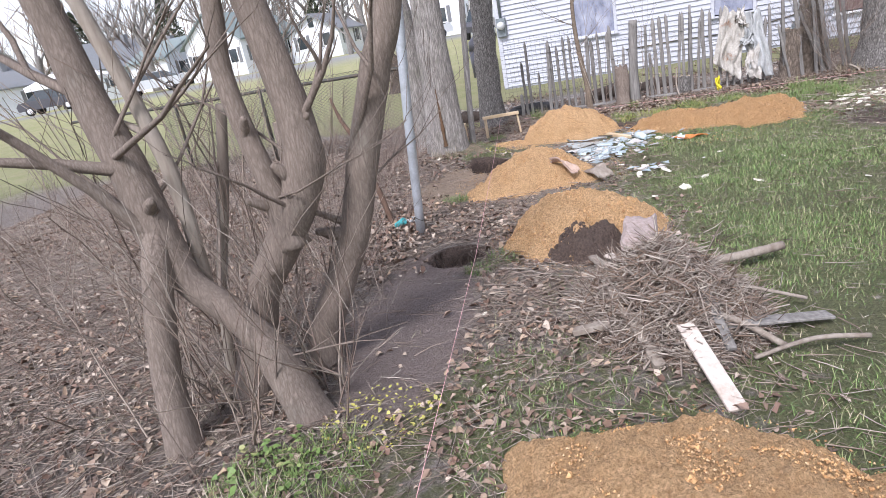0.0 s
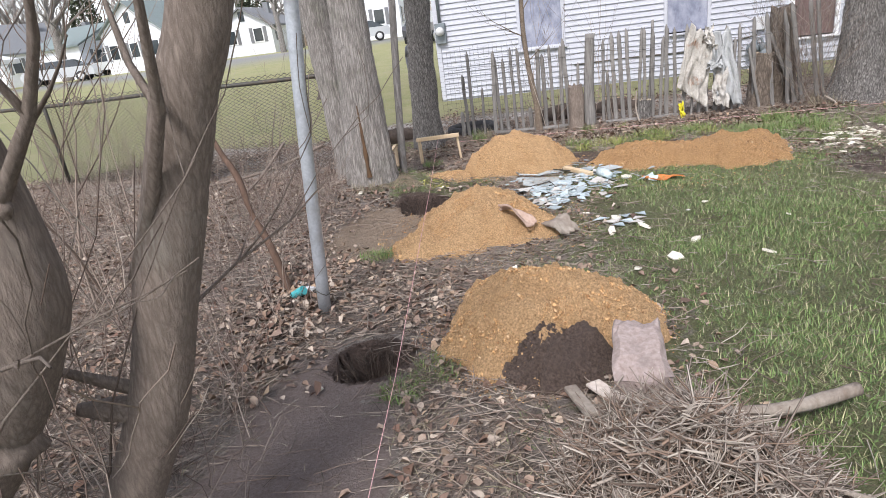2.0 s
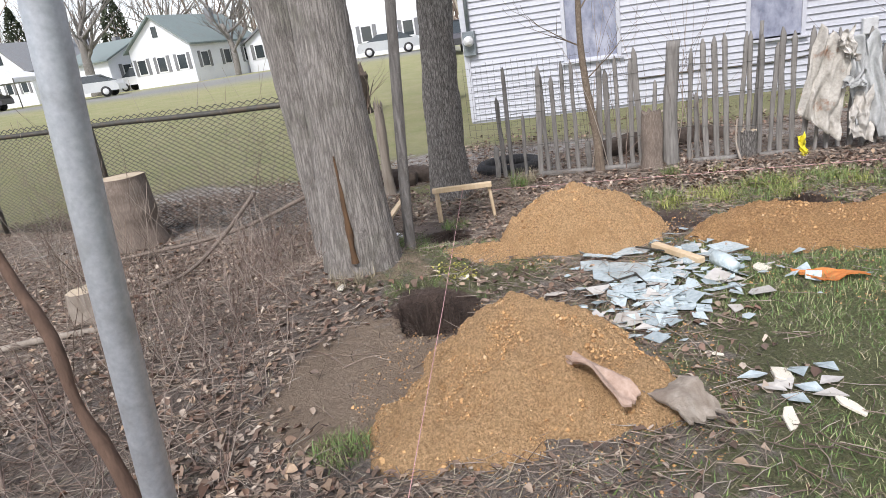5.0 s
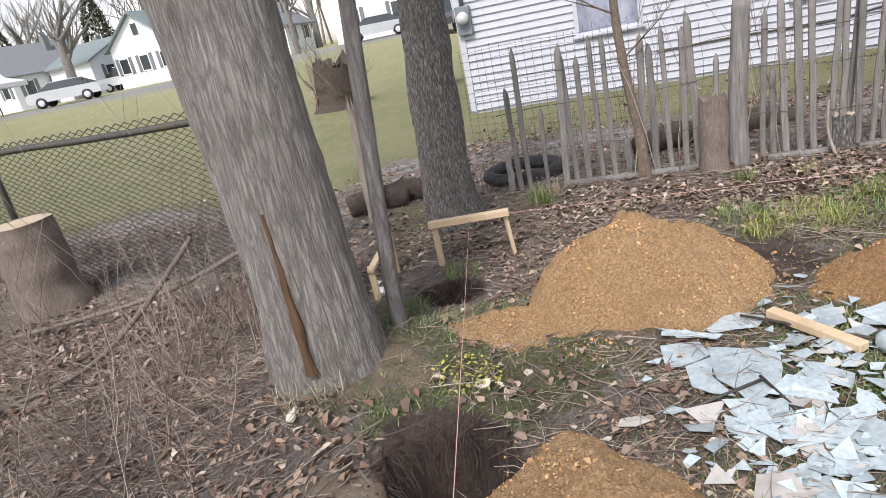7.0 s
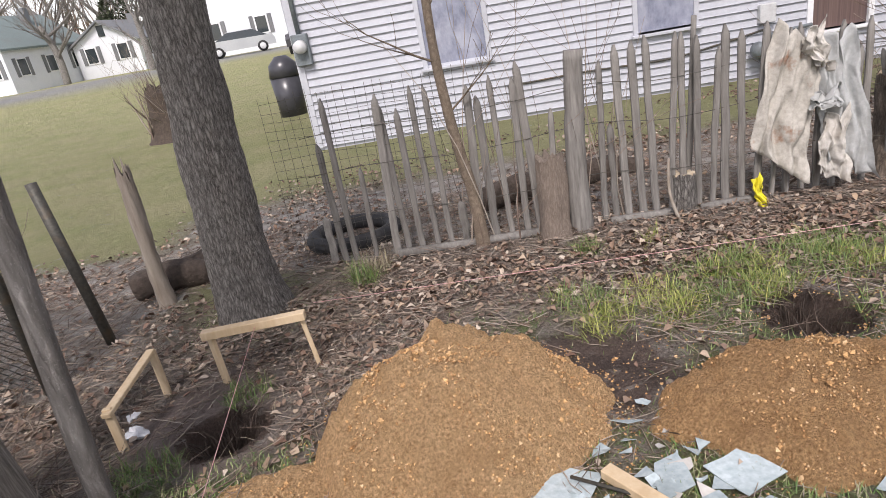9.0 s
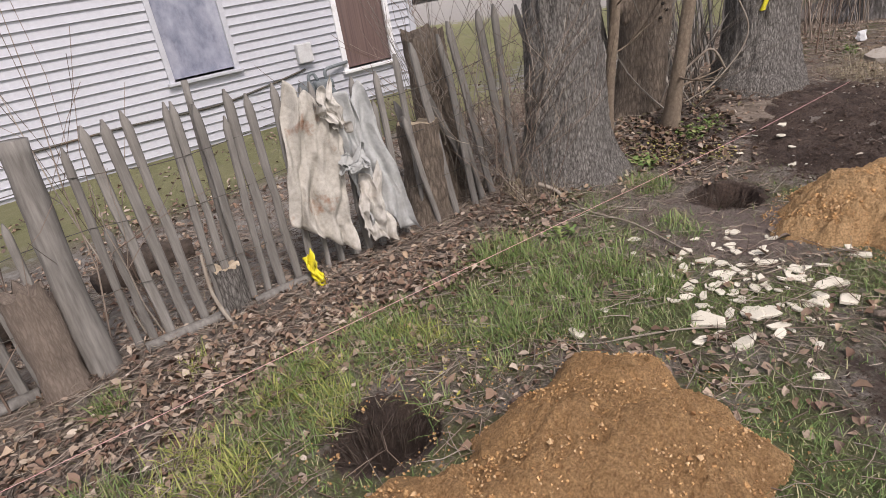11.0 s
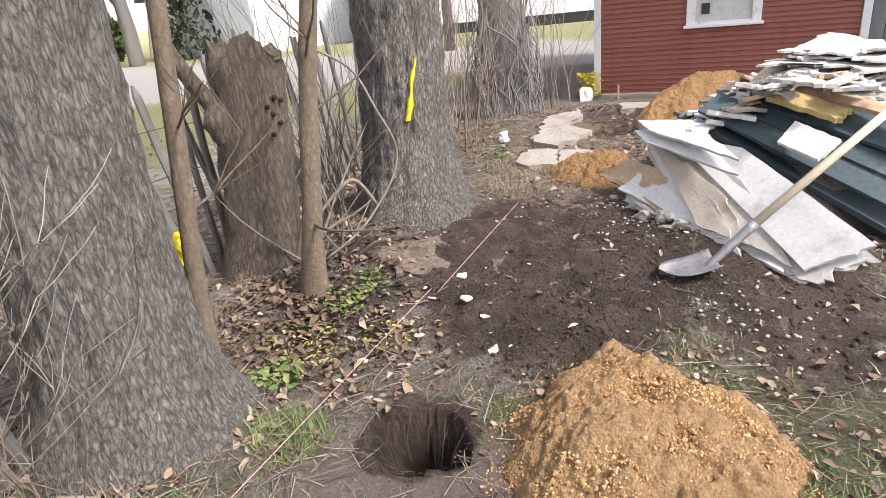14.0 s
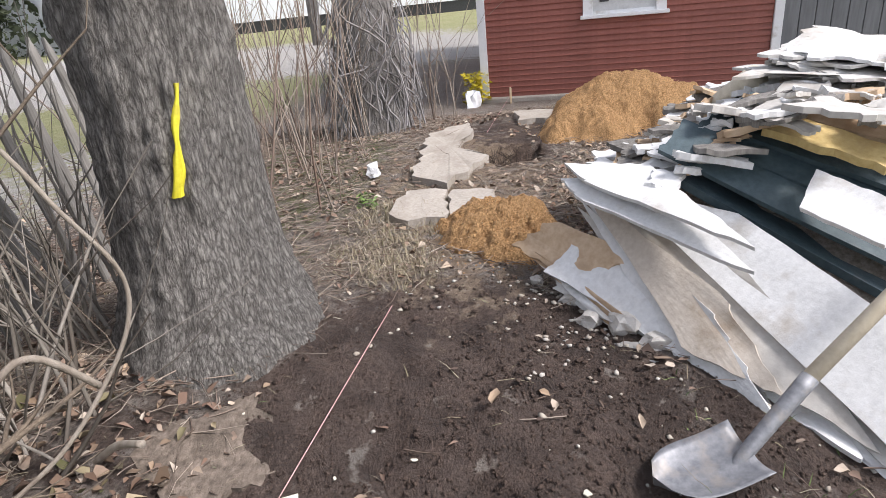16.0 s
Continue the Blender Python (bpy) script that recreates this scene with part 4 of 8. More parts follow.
# ---- stumps ----
def stump(x, y, r, h, label, lean=(0, 0), bark_m=M_DEADWOOD, jag=0.0, seed=0, name="tree_stump", segs=28):
    ob = thing(name, (x, y, zat(x, y)), label, "stump")
    z0 = zat(x, y)
    rr = random.Random(seed)
    g = Geo().tube([(x + lean[0] * k, y + lean[1] * k, z0 - 0.06 + (h + 0.06) * k) for k in (0, 0.25, 0.5, 0.75, 1)], [r * 1.15, r * 1.03, r, r * 0.98, r * 0.96], segs, 0.09, 7, 5, 0.25, cap=False, ridge=0.012)
    n = len(g.v) - segs
    for k in range(segs):
        x1, y1, z1 = g.v[n + k]
        g.v[n + k] = (x1, y1, z1 + jag * noise.noise(Vector((k * 0.45, seed, 0))) + jag * 0.5 * rr.uniform(-1, 1))
    under(ob, "bark", g, bark_m)
    t = Geo()
    c = Vector((x + lean[0], y + lean[1], z0 + h - jag * 0.4))
    top = [Vector(g.v[n + k]) for k in range(segs)]
    t.v = [tuple(c)] + [tuple(c + (q - c) * 0.97 - Vector((0, 0, 0.004))) for q in top]
    t.f = [(0, 1 + k, 1 + (k + 1) % segs) for k in range(segs)]
    under(ob, "cut_face", t, bark_m if jag > 0.04 else M_CUT, "" if jag > 0.04 else "pale sawn top")
    return ob


snag = stump(6.93, 8.32, 0.195, 1.15, "tall dead broken tree trunk with woodpecker holes", (0.10, -0.06), jag=0.12, seed=2, bark_m=M_BARK_STUMP)
under(snag, "burl", Geo().tube([(6.92, 8.35, 0.84), (6.87, 8.36, 0.91), (6.85, 8.37, 0.98), (6.85, 8.39, 1.05)], [0.05, 0.085, 0.085, 0.05], 16, 0.25, 9, 4), M_BARK_STUMP, "knotty burl on the dead trunk")
under(snag, "branch_stub", Geo().tube([(6.87, 8.37, 0.98), (6.82, 8.42, 1.12), (6.75, 8.47, 1.28), (6.72, 8.50, 1.40)], [0.05, 0.042, 0.04, 0.03], 12, 0.15, 9, 4), M_BARK_STUMP, "broken branch stub")
# near-black plugs stand in for the shade inside the woodpecker holes
for a, z in ((230, 1.02), (238, 0.98), (243, 1.06), (251, 0.93), (236, 0.88), (256, 1.04)):
    o = Vector((np.cos(radians(a)), np.sin(radians(a)), 0))
    c = Vector((6.93 + 0.10 * z / 1.2, 8.32 - 0.06 * z / 1.2, z))
    under(snag, "woodpecker_hole", Geo().tube([c + o * 0.165, c + o * 0.208], [0.012, 0.012], 8), M_HOLE_SHADE, "small woodpecker hole, a dark plug for its shade")
stump(3.33, 8.86, 0.075, 0.24, "small cut stump below the picket fence", seed=3, bark_m=M_BARK_OLD, jag=0.03)
stump(4.66, 8.66, 0.13, 0.64, "ragged brown stump with peeling bark and a sawn top", (0.02, 0.01), seed=4, bark_m=M_BARK_STUMP, jag=0.03)
stump(5.03, 8.80, 0.14, 1.12, "tall ragged brown stump against the pickets", (-0.05, 0), seed=5, bark_m=M_BARK_STUMP, jag=0.06)
stump(-2.35, 8.75, 0.22, 0.66, "wide sawn stump beside the chain-link fence", seed=6, bark_m=M_BARK_CLUMP)
stump(-1.85, 7.05, 0.13, 0.2, "short sawn log standing on end in the litter", seed=7)
stump(-0.02, 9.35, 0.045, 0.9, "split broken post of grey wood", (0.02, 0), seed=8, jag=0.1)
stump(2.50, 8.95, 0.09, 0.5, "brown broken stub beside the fence post", seed=9, jag=0.05, bark_m=M_BARK_CLUMP)

# ---- more materials ----
M_GLASS_PLASTIC = surface("window_behind_plastic", (0.16, 0.175, 0.235), (0.33, 0.35, 0.43), (0.46, 0.475, 0.545), 2.6, 9, 0.25, 0.35, 0.01, (1, 1, 0.6))
M_CURTAIN = surface("brown_curtain_window", (0.10, 0.065, 0.06), (0.20, 0.14, 0.125), (0.07, 0.055, 0.06), 3, 16, 0.35, 0.1, 0.004, (3, 3, 0.05))
M_CLOTH = surface("dirty_pale_canvas", (0.42, 0.40, 0.36), (0.56, 0.54, 0.50), (0.30, 0.25, 0.19), 4, 45, 0.95, 0.4, 0.006)
M_CLOTH_STAIN = surface("rust_stained_canvas", (0.34, 0.32, 0.28), (0.50, 0.475, 0.425), (0.25, 0.13, 0.075), 7, 45, 0.95, 0.4, 0.006, cmix=(0.60, 0.74))
M_GREYCLOTH = surface("grey_canvas", (0.36, 0.375, 0.37), (0.48, 0.49, 0.485), (0.28, 0.28, 0.26), 4, 45, 0.95, 0.4, 0.006)
M_PLASTER = surface("cream_plaster_chip", (0.62, 0.58, 0.47), (0.75, 0.71, 0.61), (0.45, 0.38, 0.28), 14, 60, 0.9, 0.4, 0.004, vary=0.1, cmix=(0.56, 0.75))
M_DRYWALL = surface("white_wallboard", (0.58, 0.585, 0.58), (0.71, 0.715, 0.71), (0.40, 0.36, 0.31), 5, 45, 0.85, 0.3, 0.004, vary=0.10, cmix=(0.55, 0.75))
M_DRYWALL_T = surface("tan_wallboard_face", (0.46, 0.40, 0.335), (0.58, 0.525, 0.455), (0.35, 0.28, 0.21), 5, 45, 0.9, 0.3, 0.004, cmix=(0.52, 0.72))
M_DRYWALL_C = surface("dusty_wallboard", (0.42, 0.41, 0.39), (0.56, 0.55, 0.525), (0.34, 0.29, 0.235), 5, 45, 0.9, 0.3, 0.004, vary=0.10, cmix=(0.52, 0.72))
M_DRYWALL_B = surface("grey_wallboard_back_and_shade", (0.44, 0.42, 0.39), (0.56, 0.54, 0.50), (0.33, 0.29, 0.24), 4, 30, 0.85, 0.25, 0.004, vary=0.12)
M_KRAFT = surface("brown_torn_board", (0.46, 0.325, 0.205), (0.60, 0.46, 0.32), (0.32, 0.21, 0.125), 5, 30, 0.85, 0.2, 0.004)
M_GREENBOARD = surface("dark_blue_green_painted_board", (0.040, 0.066, 0.078), (0.072, 0.108, 0.122), (0.15, 0.16, 0.16), 5, 40, 0.5, 0.3, 0.004, cmix=(0.60, 0.75))
# pale bluish base colour paints the sky reflected in the glass
M_SHEET = surface("sky_pale_bluish_glass", (0.36, 0.435, 0.45), (0.54, 0.615, 0.63), (0.27, 0.33, 0.335), 7, 45, 0.15, 0.15, 0.002, vary=0.18)
M_ORANGE = surface("orange_cloth_scrap", (0.52, 0.17, 0.04), (0.62, 0.24, 0.07), (0.4, 0.12, 0.03), 10, 60, 0.8)
M_YELLOW = surface("yellow_marking_paint", (0.70, 0.62, 0.02), (0.80, 0.72, 0.05), (0.55, 0.48, 0.05), 20, 60, 0.6)
M_WOUND = surface("exposed_orange_heartwood", (0.06, 0.036, 0.02), (0.15, 0.082, 0.038), (0.025, 0.019, 0.016), 8, 40, 0.9, 0.6, 0.01, (1, 1, 0.2))
M_RUSTWOOD = surface("rotten_brown_wood", (0.085, 0.052, 0.036), (0.16, 0.10, 0.07), (0.055, 0.04, 0.03), 6, 40, 0.9, 0.6, 0.01, (1, 1, 0.2))
M_STEEL = surface("worn_shovel_steel", (0.17, 0.178, 0.195), (0.29, 0.295, 0.31), (0.36, 0.32, 0.28), 11, 50, 0.55, 0.2, 0.002, metal=0.4)
M_HANDLE = surface("pale_ash_handle", (0.60, 0.52, 0.38), (0.70, 0.62, 0.48), (0.5, 0.42, 0.3), 6, 60, 0.6, 0.1, 0.002)
M_METERGREY = surface("grey_meter_paint", (0.14, 0.165, 0.175), (0.20, 0.23, 0.24), (0.11, 0.12, 0.125), 8, 50, 0.5)
M_PALEBOX = surface("pale_grey_box_paint", (0.55, 0.56, 0.56), (0.63, 0.64, 0.64), (0.45, 0.45, 0.45), 8, 50, 0.5)
M_RUBBER = surface("black_rubber", (0.018, 0.018, 0.019), (0.035, 0.035, 0.036), (0.06, 0.055, 0.05), 8, 50, 0.75)
M_GREEN = spread("green_weeds", [(0.09, 0.17, 0.035), (0.15, 0.24, 0.06), (0.11, 0.19, 0.05), (0.22, 0.29, 0.09), (0.34, 0.33, 0.15)], 0.6)
M_LIME = spread("yellow_green_grass", [(0.20, 0.26, 0.05), (0.33, 0.36, 0.09), (0.44, 0.43, 0.13), (0.13, 0.20, 0.04)], 0.65)
M_YELLOWLEAF = spread("yellow_green_leaves", [(0.5, 0.45, 0.08), (0.36, 0.36, 0.09), (0.58, 0.53, 0.14)], 0.7)
M_FORSYTHIA = spread("bright_yellow_bloom", [(0.75, 0.62, 0.02), (0.65, 0.52, 0.02), (0.8, 0.7, 0.05)], 0.6)
M_CONIFER = spread("dark_evergreen", [(0.02, 0.035, 0.018), (0.035, 0.055, 0.025), (0.05, 0.065, 0.03)], 0.8)
M_SHRUB = spread("clipped_green_shrub", [(0.04, 0.085, 0.02), (0.07, 0.12, 0.03), (0.09, 0.14, 0.04)], 0.8)
M_GRAVEL = spread("pale_pebbles", [(0.42, 0.39, 0.35), (0.56, 0.53, 0.48), (0.32, 0.27, 0.22), (0.62, 0.57, 0.48)], 0.9)
M_TEAL = surface("teal_plastic", (0.05, 0.36, 0.38), (0.07, 0.42, 0.44), (0.05, 0.3, 0.3), 10, 60, 0.4)
M_WHITE_PL = surface("white_plastic", (0.72, 0.74, 0.76), (0.8, 0.81, 0.82), (0.6, 0.62, 0.65), 10, 40, 0.4)
M_BLACKWOOD = surface("dark_rotten_pile", (0.06, 0.045, 0.035), (0.13, 0.10, 0.08), (0.04, 0.03, 0.025), 4, 30, 0.95, 0.8, 0.03)
M_CAR_SILVER = surface("silver_car_paint", (0.50, 0.52, 0.53), (0.54, 0.56, 0.57), (0.46, 0.48, 0.5), 1, 10, 0.3, 0.0, 0.001, metal=0.4)
M_CAR_WHITE = surface("white_car_paint", (0.75, 0.76, 0.77), (0.78, 0.79, 0.8), (0.7, 0.7, 0.72), 1, 10, 0.3, 0.0, 0.001)
M_CAR_DARK = surface("dark_car_paint", (0.05, 0.05, 0.06), (0.07, 0.07, 0.08), (0.06, 0.06, 0.07), 1, 10, 0.3, 0.0, 0.001)
M_CARGLASS = surface("car_glass", (0.03, 0.04, 0.045), (0.05, 0.06, 0.065), (0.04, 0.05, 0.05), 1, 10, 0.1, 0.0, 0.001)
M_FARWALL = surface("far_white_wall", (0.72, 0.74, 0.78), (0.78, 0.80, 0.83), (0.66, 0.68, 0.72), 0.8, 12, 0.7, 0.1, 0.004)
M_GREYDOOR = surface("grey_board_door", (0.15, 0.155, 0.16), (0.22, 0.225, 0.23), (0.11, 0.115, 0.12), 4, 30, 0.8, 0.3, 0.004, (1, 1, 0.1))
M_STONEW = surface("brown_grey_bark_slab", (0.11, 0.086, 0.066), (0.26, 0.21, 0.17), (0.07, 0.055, 0.042), 6, 40, 0.92, 0.7, 0.012)


def wall_frame(origin, along):
    """A matrix with x along a wall, y into it and z up."""
    a = Vector(along).normalized()
    m = Matrix.Identity(4)
    m.col[0][:3], m.col[1][:3], m.col[2][:3], m.col[3][:3] = a, Vector((0, 0, 1)).cross(a), (0, 0, 1), origin
    return m


def lap_boards(parent, m, u0, u1, z0, z1, step, openings, material, name, proud=0.012, thick=0.008):
    """Overlapping boards of a clad wall, each a piece; openings: (u0, u1, z0, z1)."""
    made = {}
    z = z0
    while z < z1:
        cuts = [(a, b) for a, b, c, d in openings if c < z + step * 0.6 and d > z + step * 0.4]
        edges, at = [], u0
        for a, b in sorted(cuts):
            edges.append((at, a))
            at = b
        edges.append((at, u1))
        for a, b in edges:
            if b - a < 0.03:
                continue
            key = round(b - a, 3)
            if key not in made:
                g = Geo()
                w = b - a
                prof = [(0.0, 0.0), (-proud - thick, 0.0), (-proud, 0.006), (-0.003, step * 1.06), (0.0, step * 1.06)]
                g.v = [(x, y, zz) for x in (0, w) for y, zz in prof]
                g.f = [(4, 3, 2, 1, 0), (5, 6, 7, 8, 9)] + [(k, k + 1, k + 6, k + 5) for k in range(4)]
                made[key] = g.mesh(name, material, False)
            ob = new(name, made[key])
            ob.parent = parent
            ob.matrix_parent_inverse = Matrix.Translation(parent.location).inverted()
            ob.matrix_basis = m @ Matrix.Translation((a, 0, z))
        z += step


def window(parent, m, u0, u1, z0, z1, pane_m, frame_m, trim=0.09, cross=None):
    """A framed window in a wall's frame m: casing, sill and panes, standing proud of the boards."""
    w = Geo()
    for a, b, c, d in ((u0, u0 + trim, z0, z1), (u1 - trim, u1, z0, z1), (u0 + trim, u1 - trim, z1 - trim, z1)):
        w.box(m @ Matrix.Translation(((a + b) / 2, -0.012, c)), b - a, 0.05, d - c, 0.004)
    win = under(parent, "window", w, frame_m, smooth=False)
    s = Geo().box(m @ Matrix.Translation(((u0 + u1) / 2, -0.03, z0 - 0.03)), u1 - u0 + 0.05, 0.10, 0.035, 0.005)
    sill = under(win, "window_sill", s, frame_m, smooth=False)
    mids = [z0, z1 - trim] if cross is None else [z0, cross, z1 - trim]
    for a, b in zip(mids[:-1], mids[1:]):
        p = Geo().box(m @ Matrix.Translation(((u0 + u1) / 2, 0.012, a + 0.03)), u1 - u0 - 2 * trim, 0.02, b - a - 0.03)
        pane = under(win, "pane", p, pane_m, smooth=False)
        if cross is not None:
            r = Geo().box(m @ Matrix.Translation(((u0 + u1) / 2, 0.0, a)), u1 - u0 - 2 * trim, 0.04, 0.034, 0.004)
            rail = under(win, "sash_rail", r, frame_m, smooth=False)
    return win


# ---- white house behind the picket fence ----
HM = wall_frame((1.02, 13.78, 0), LU)
house = thing("house", (1.02, 13.78, 0), "white clapboard house with plastic-covered windows", "house")
LEN = 7.5
ops = [(1.58, 2.46, 0.80, 2.25), (4.22, 5.02, 0.76, 2.25), (6.32, 7.12, 0.44, 2.25)]
g = Geo()
for a, b, c, d in ((0, 1.58, 0, 3.2), (2.46, 4.22, 0, 3.2), (5.02, 6.32, 0, 3.2), (7.12, LEN, 0, 3.2), (1.58, 2.46, 0, 0.8), (4.22, 5.02, 0, 0.76), (6.32, 7.12, 0, 0.44), (1.58, 2.46, 2.25, 3.2), (4.22, 5.02, 2.25, 3.2), (6.32, 7.12, 2.25, 3.2)):
    g.box(HM @ Matrix.Translation(((a + b) / 2, 0.1, c)), b - a, 0.2, d - c)
for a in (0.1, LEN - 0.1):
    g.box(HM @ Matrix.Translation((a, 3.6, 0)), 0.2, 6.8, 3.2)
g.box(HM @ Matrix.Translation((LEN / 2, 7.1, 0)), LEN, 0.2, 3.2)
under(house, "wall", g, M_SIDING, smooth=False)
g = Geo()
g.v = [tuple(HM @ Vector(p)) for p in ((-0.4, -0.4, 3.15), (LEN + 0.4, -0.4, 3.15), (LEN + 0.4, 3.6, 5.2), (-0.4, 3.6, 5.2), (-0.4, 7.6, 3.15), (LEN + 0.4, 7.6, 3.15))]
g.f = [(0, 1, 2, 3), (3, 2, 5, 4), (0, 3, 4), (1, 5, 2)]
under(house, "roof", g, M_ROOF, smooth=False)
lap_boards(house, HM, 0.02, LEN - 0.02, 0.05, 3.1, 0.098, ops, M_SIDING, "siding_board", 0.018, 0.012)
for a, b, c, d in ops[:2]:
    window(house, HM, a, b, c, d, M_GLASS_PLASTIC, M_SIDING, 0.06)
window(house, HM, *ops[2], M_CURTAIN, M_TRIM, 0.07)
for a in (0.04, LEN - 0.04):
    under(house, "corner_board", Geo().box(HM @ Matrix.Translation((a, 0.0, 0.03)), 0.09, 0.06, 3.1, 0.004), M_SIDING, smooth=False)
SIDE = wall_frame(HM @ Vector((0.0, 6.8, 0)), -LV)
lap_boards(house, SIDE, 0.1, 6.75, 0.05, 3.1, 0.098, [], M_SIDING, "siding_board")
# electric meter by the corner
em = thing("electric_meter", HM @ Vector((0.10, -0.05, 1.22)), "round glass electric meter on a grey box", "meter")
under(em, "meter_box", Geo().box(HM @ Matrix.Translation((0.12, -0.06, 1.1)), 0.2, 0.1, 0.38, 0.01), M_METERGREY, smooth=False)
g = Geo().tube([HM @ Vector((0.12, -0.1, 1.33)), HM @ Vector((0.12, -0.2, 1.33))], [0.085, 0.075], 20)
under(em, "meter_dial", g, M_PALEBOX, "round glass dial")
under(em, "conduit", Geo().tube([HM @ Vector((0.12, -0.06, 1.45)), HM @ Vector((0.12, -0.06, 3.2))], [0.03, 0.03], 8), M_METERGREY)
# gas meter and its pipes
gm = thing("gas_meter", HM @ Vector((5.85, -0.15, 0.0)), "grey gas meter with pipes on the house wall", "gas meter")
under(gm, "meter_body", Geo().tube([HM @ Vector((5.93, -0.06, 0.22)), HM @ Vector((5.93, -0.10, 0.22)), HM @ Vector((5.93, -0.24, 0.22)), HM @ Vector((5.93, -0.27, 0.22))], [0.10, 0.135, 0.135, 0.10], 22), M_METERGREY)
under(gm, "meter_head", Geo().box(HM @ Matrix.Translation((5.93, -0.16, 0.30)), 0.24, 0.15, 0.13, 0.02), M_METERGREY)
under(gm, "regulator", Geo().tube([HM @ Vector((5.70, -0.08, 0.36)), HM @ Vector((5.70, -0.11, 0.36)), HM @ Vector((5.70, -0.20, 0.36)), HM @ Vector((5.70, -0.24, 0.36))], [0.06, 0.10, 0.10, 0.05], 18), M_METERGREY)
for pts in (((5.76, -0.14, 0.0), (5.76, -0.14, 0.34), (5.77, -0.14, 0.50), (5.84, -0.14, 0.52), (5.87, -0.15, 0.43)), ((5.99, -0.15, 0.42), (6.0, -0.15, 0.53), (6.16, -0.1, 0.545), (6.36, -0.06, 0.55)), ((5.88, -0.15, 0.12), (5.88, -0.15, 0.0))):
    under(gm, "pipe", Geo().tube([HM @ Vector(p) for p in pts], [0.022] * len(pts), 8, steps=3), M_METERGREY)
jb = thing("junction_box", HM @ Vector((5.82, -0.05, 0.68)), "small pale utility box on the house wall", "utility box")
under(jb, "box", Geo().box(HM @ Matrix.Translation((5.82, -0.06, 0.66)), 0.19, 0.09, 0.22, 0.008), M_PALEBOX, smooth=False)
wire = thing("wall_cable", HM @ Vector((3.4, -0.03, 0.5)), "thin cable sagging along the house wall", "cable")
under(wire, "cable", Geo().tube([HM @ Vector(p) for p in ((2.6, -0.03, 0.42), (3.6, -0.03, 0.44), (4.6, -0.03, 0.42), (5.3, -0.03, 0.5), (5.8, -0.03, 0.58))], [0.012] * 5, 6, steps=4), M_IRON)

# ---- red garage ----
GM = wall_frame((12.42, 6.0, 0), (-0.215, -0.976, 0))
garage = thing("garage", (12.42, 6.0, 0), "red-brown clapboard garage with a white boarded window", "garage")
gops = [(0.79, 1.60, 0.88, 2.1)]
g = Geo()
for a, b, c, d in ((-0.27, 0.79, 0, 2.7), (1.60, 2.60, 0, 2.7), (0.79, 1.60, 0, 0.88), (0.79, 1.60, 2.1, 2.7)):
    g.box(GM @ Matrix.Translation(((a + b) / 2, 0.1, c)), b - a, 0.2, d - c)
g.box(GM @ Matrix.Translation((-0.17, 3.0, 0)), 0.2, 5.6, 2.7)
g.box(GM @ Matrix.Translation((2.2, 5.9, 0)), 5.0, 0.2, 2.7)
g.box(GM @ Matrix.Translation((5.0, 3.0, 0)), 0.2, 6.0, 2.7)
under(garage, "wall", g, M_RED, smooth=False)
g = Geo()
g.v = [tuple(GM @ Vector(p)) for p in ((-0.6, -0.4, 2.65), (5.4, -0.4, 2.65), (5.4, 3.0, 4.4), (-0.6, 3.0, 4.4), (-0.6, 6.3, 2.65), (5.4, 6.3, 2.65))]
g.f = [(0, 1, 2, 3), (3, 2, 5, 4), (0, 3, 4), (1, 5, 2)]
under(garage, "roof", g, M_ROOF, smooth=False)
lap_boards(garage, GM, -0.22, 2.58, 0.10, 2.6, 0.058, gops, M_RED, "clapboard", 0.014, 0.010)
window(garage, GM, *gops[0], M_PALEBOX, M_TRIM, 0.10, 1.45)
# no opening here: a thin dark box paints the unlit room behind the gap
under(garage, "broken_pane", Geo().box(GM @ Matrix.Translation((1.0, -0.004, 1.0)), 0.09, 0.012, 0.12), M_DARK, "gap in the boarded window, painted dark as the unlit inside", smooth=False)
for a, mm in ((-0.26, M_TRIM), (2.63, M_TRIM)):
    under(garage, "corner_board", Geo().box(GM @ Matrix.Translation((a, 0.0, 0.05)), 0.085, 0.07, 2.6, 0.004), mm, "flaking white corner board", smooth=False)
for k in range(16):
    under(garage, "door_board", Geo().box(GM @ Matrix.Translation((2.75 + k * 0.14, 0.02, 0.05)), 0.134, 0.03, 2.4, 0.004), M_GREYDOOR, smooth=False)
under(garage, "foundation", Geo().box(GM @ Matrix.Translation((1.1, -0.03, -0.05)), 2.8, 0.1, 0.16, 0.01), M_CONCRETE, smooth=False)

# ---- picket fence ----
pk_rnd = random.Random(21)


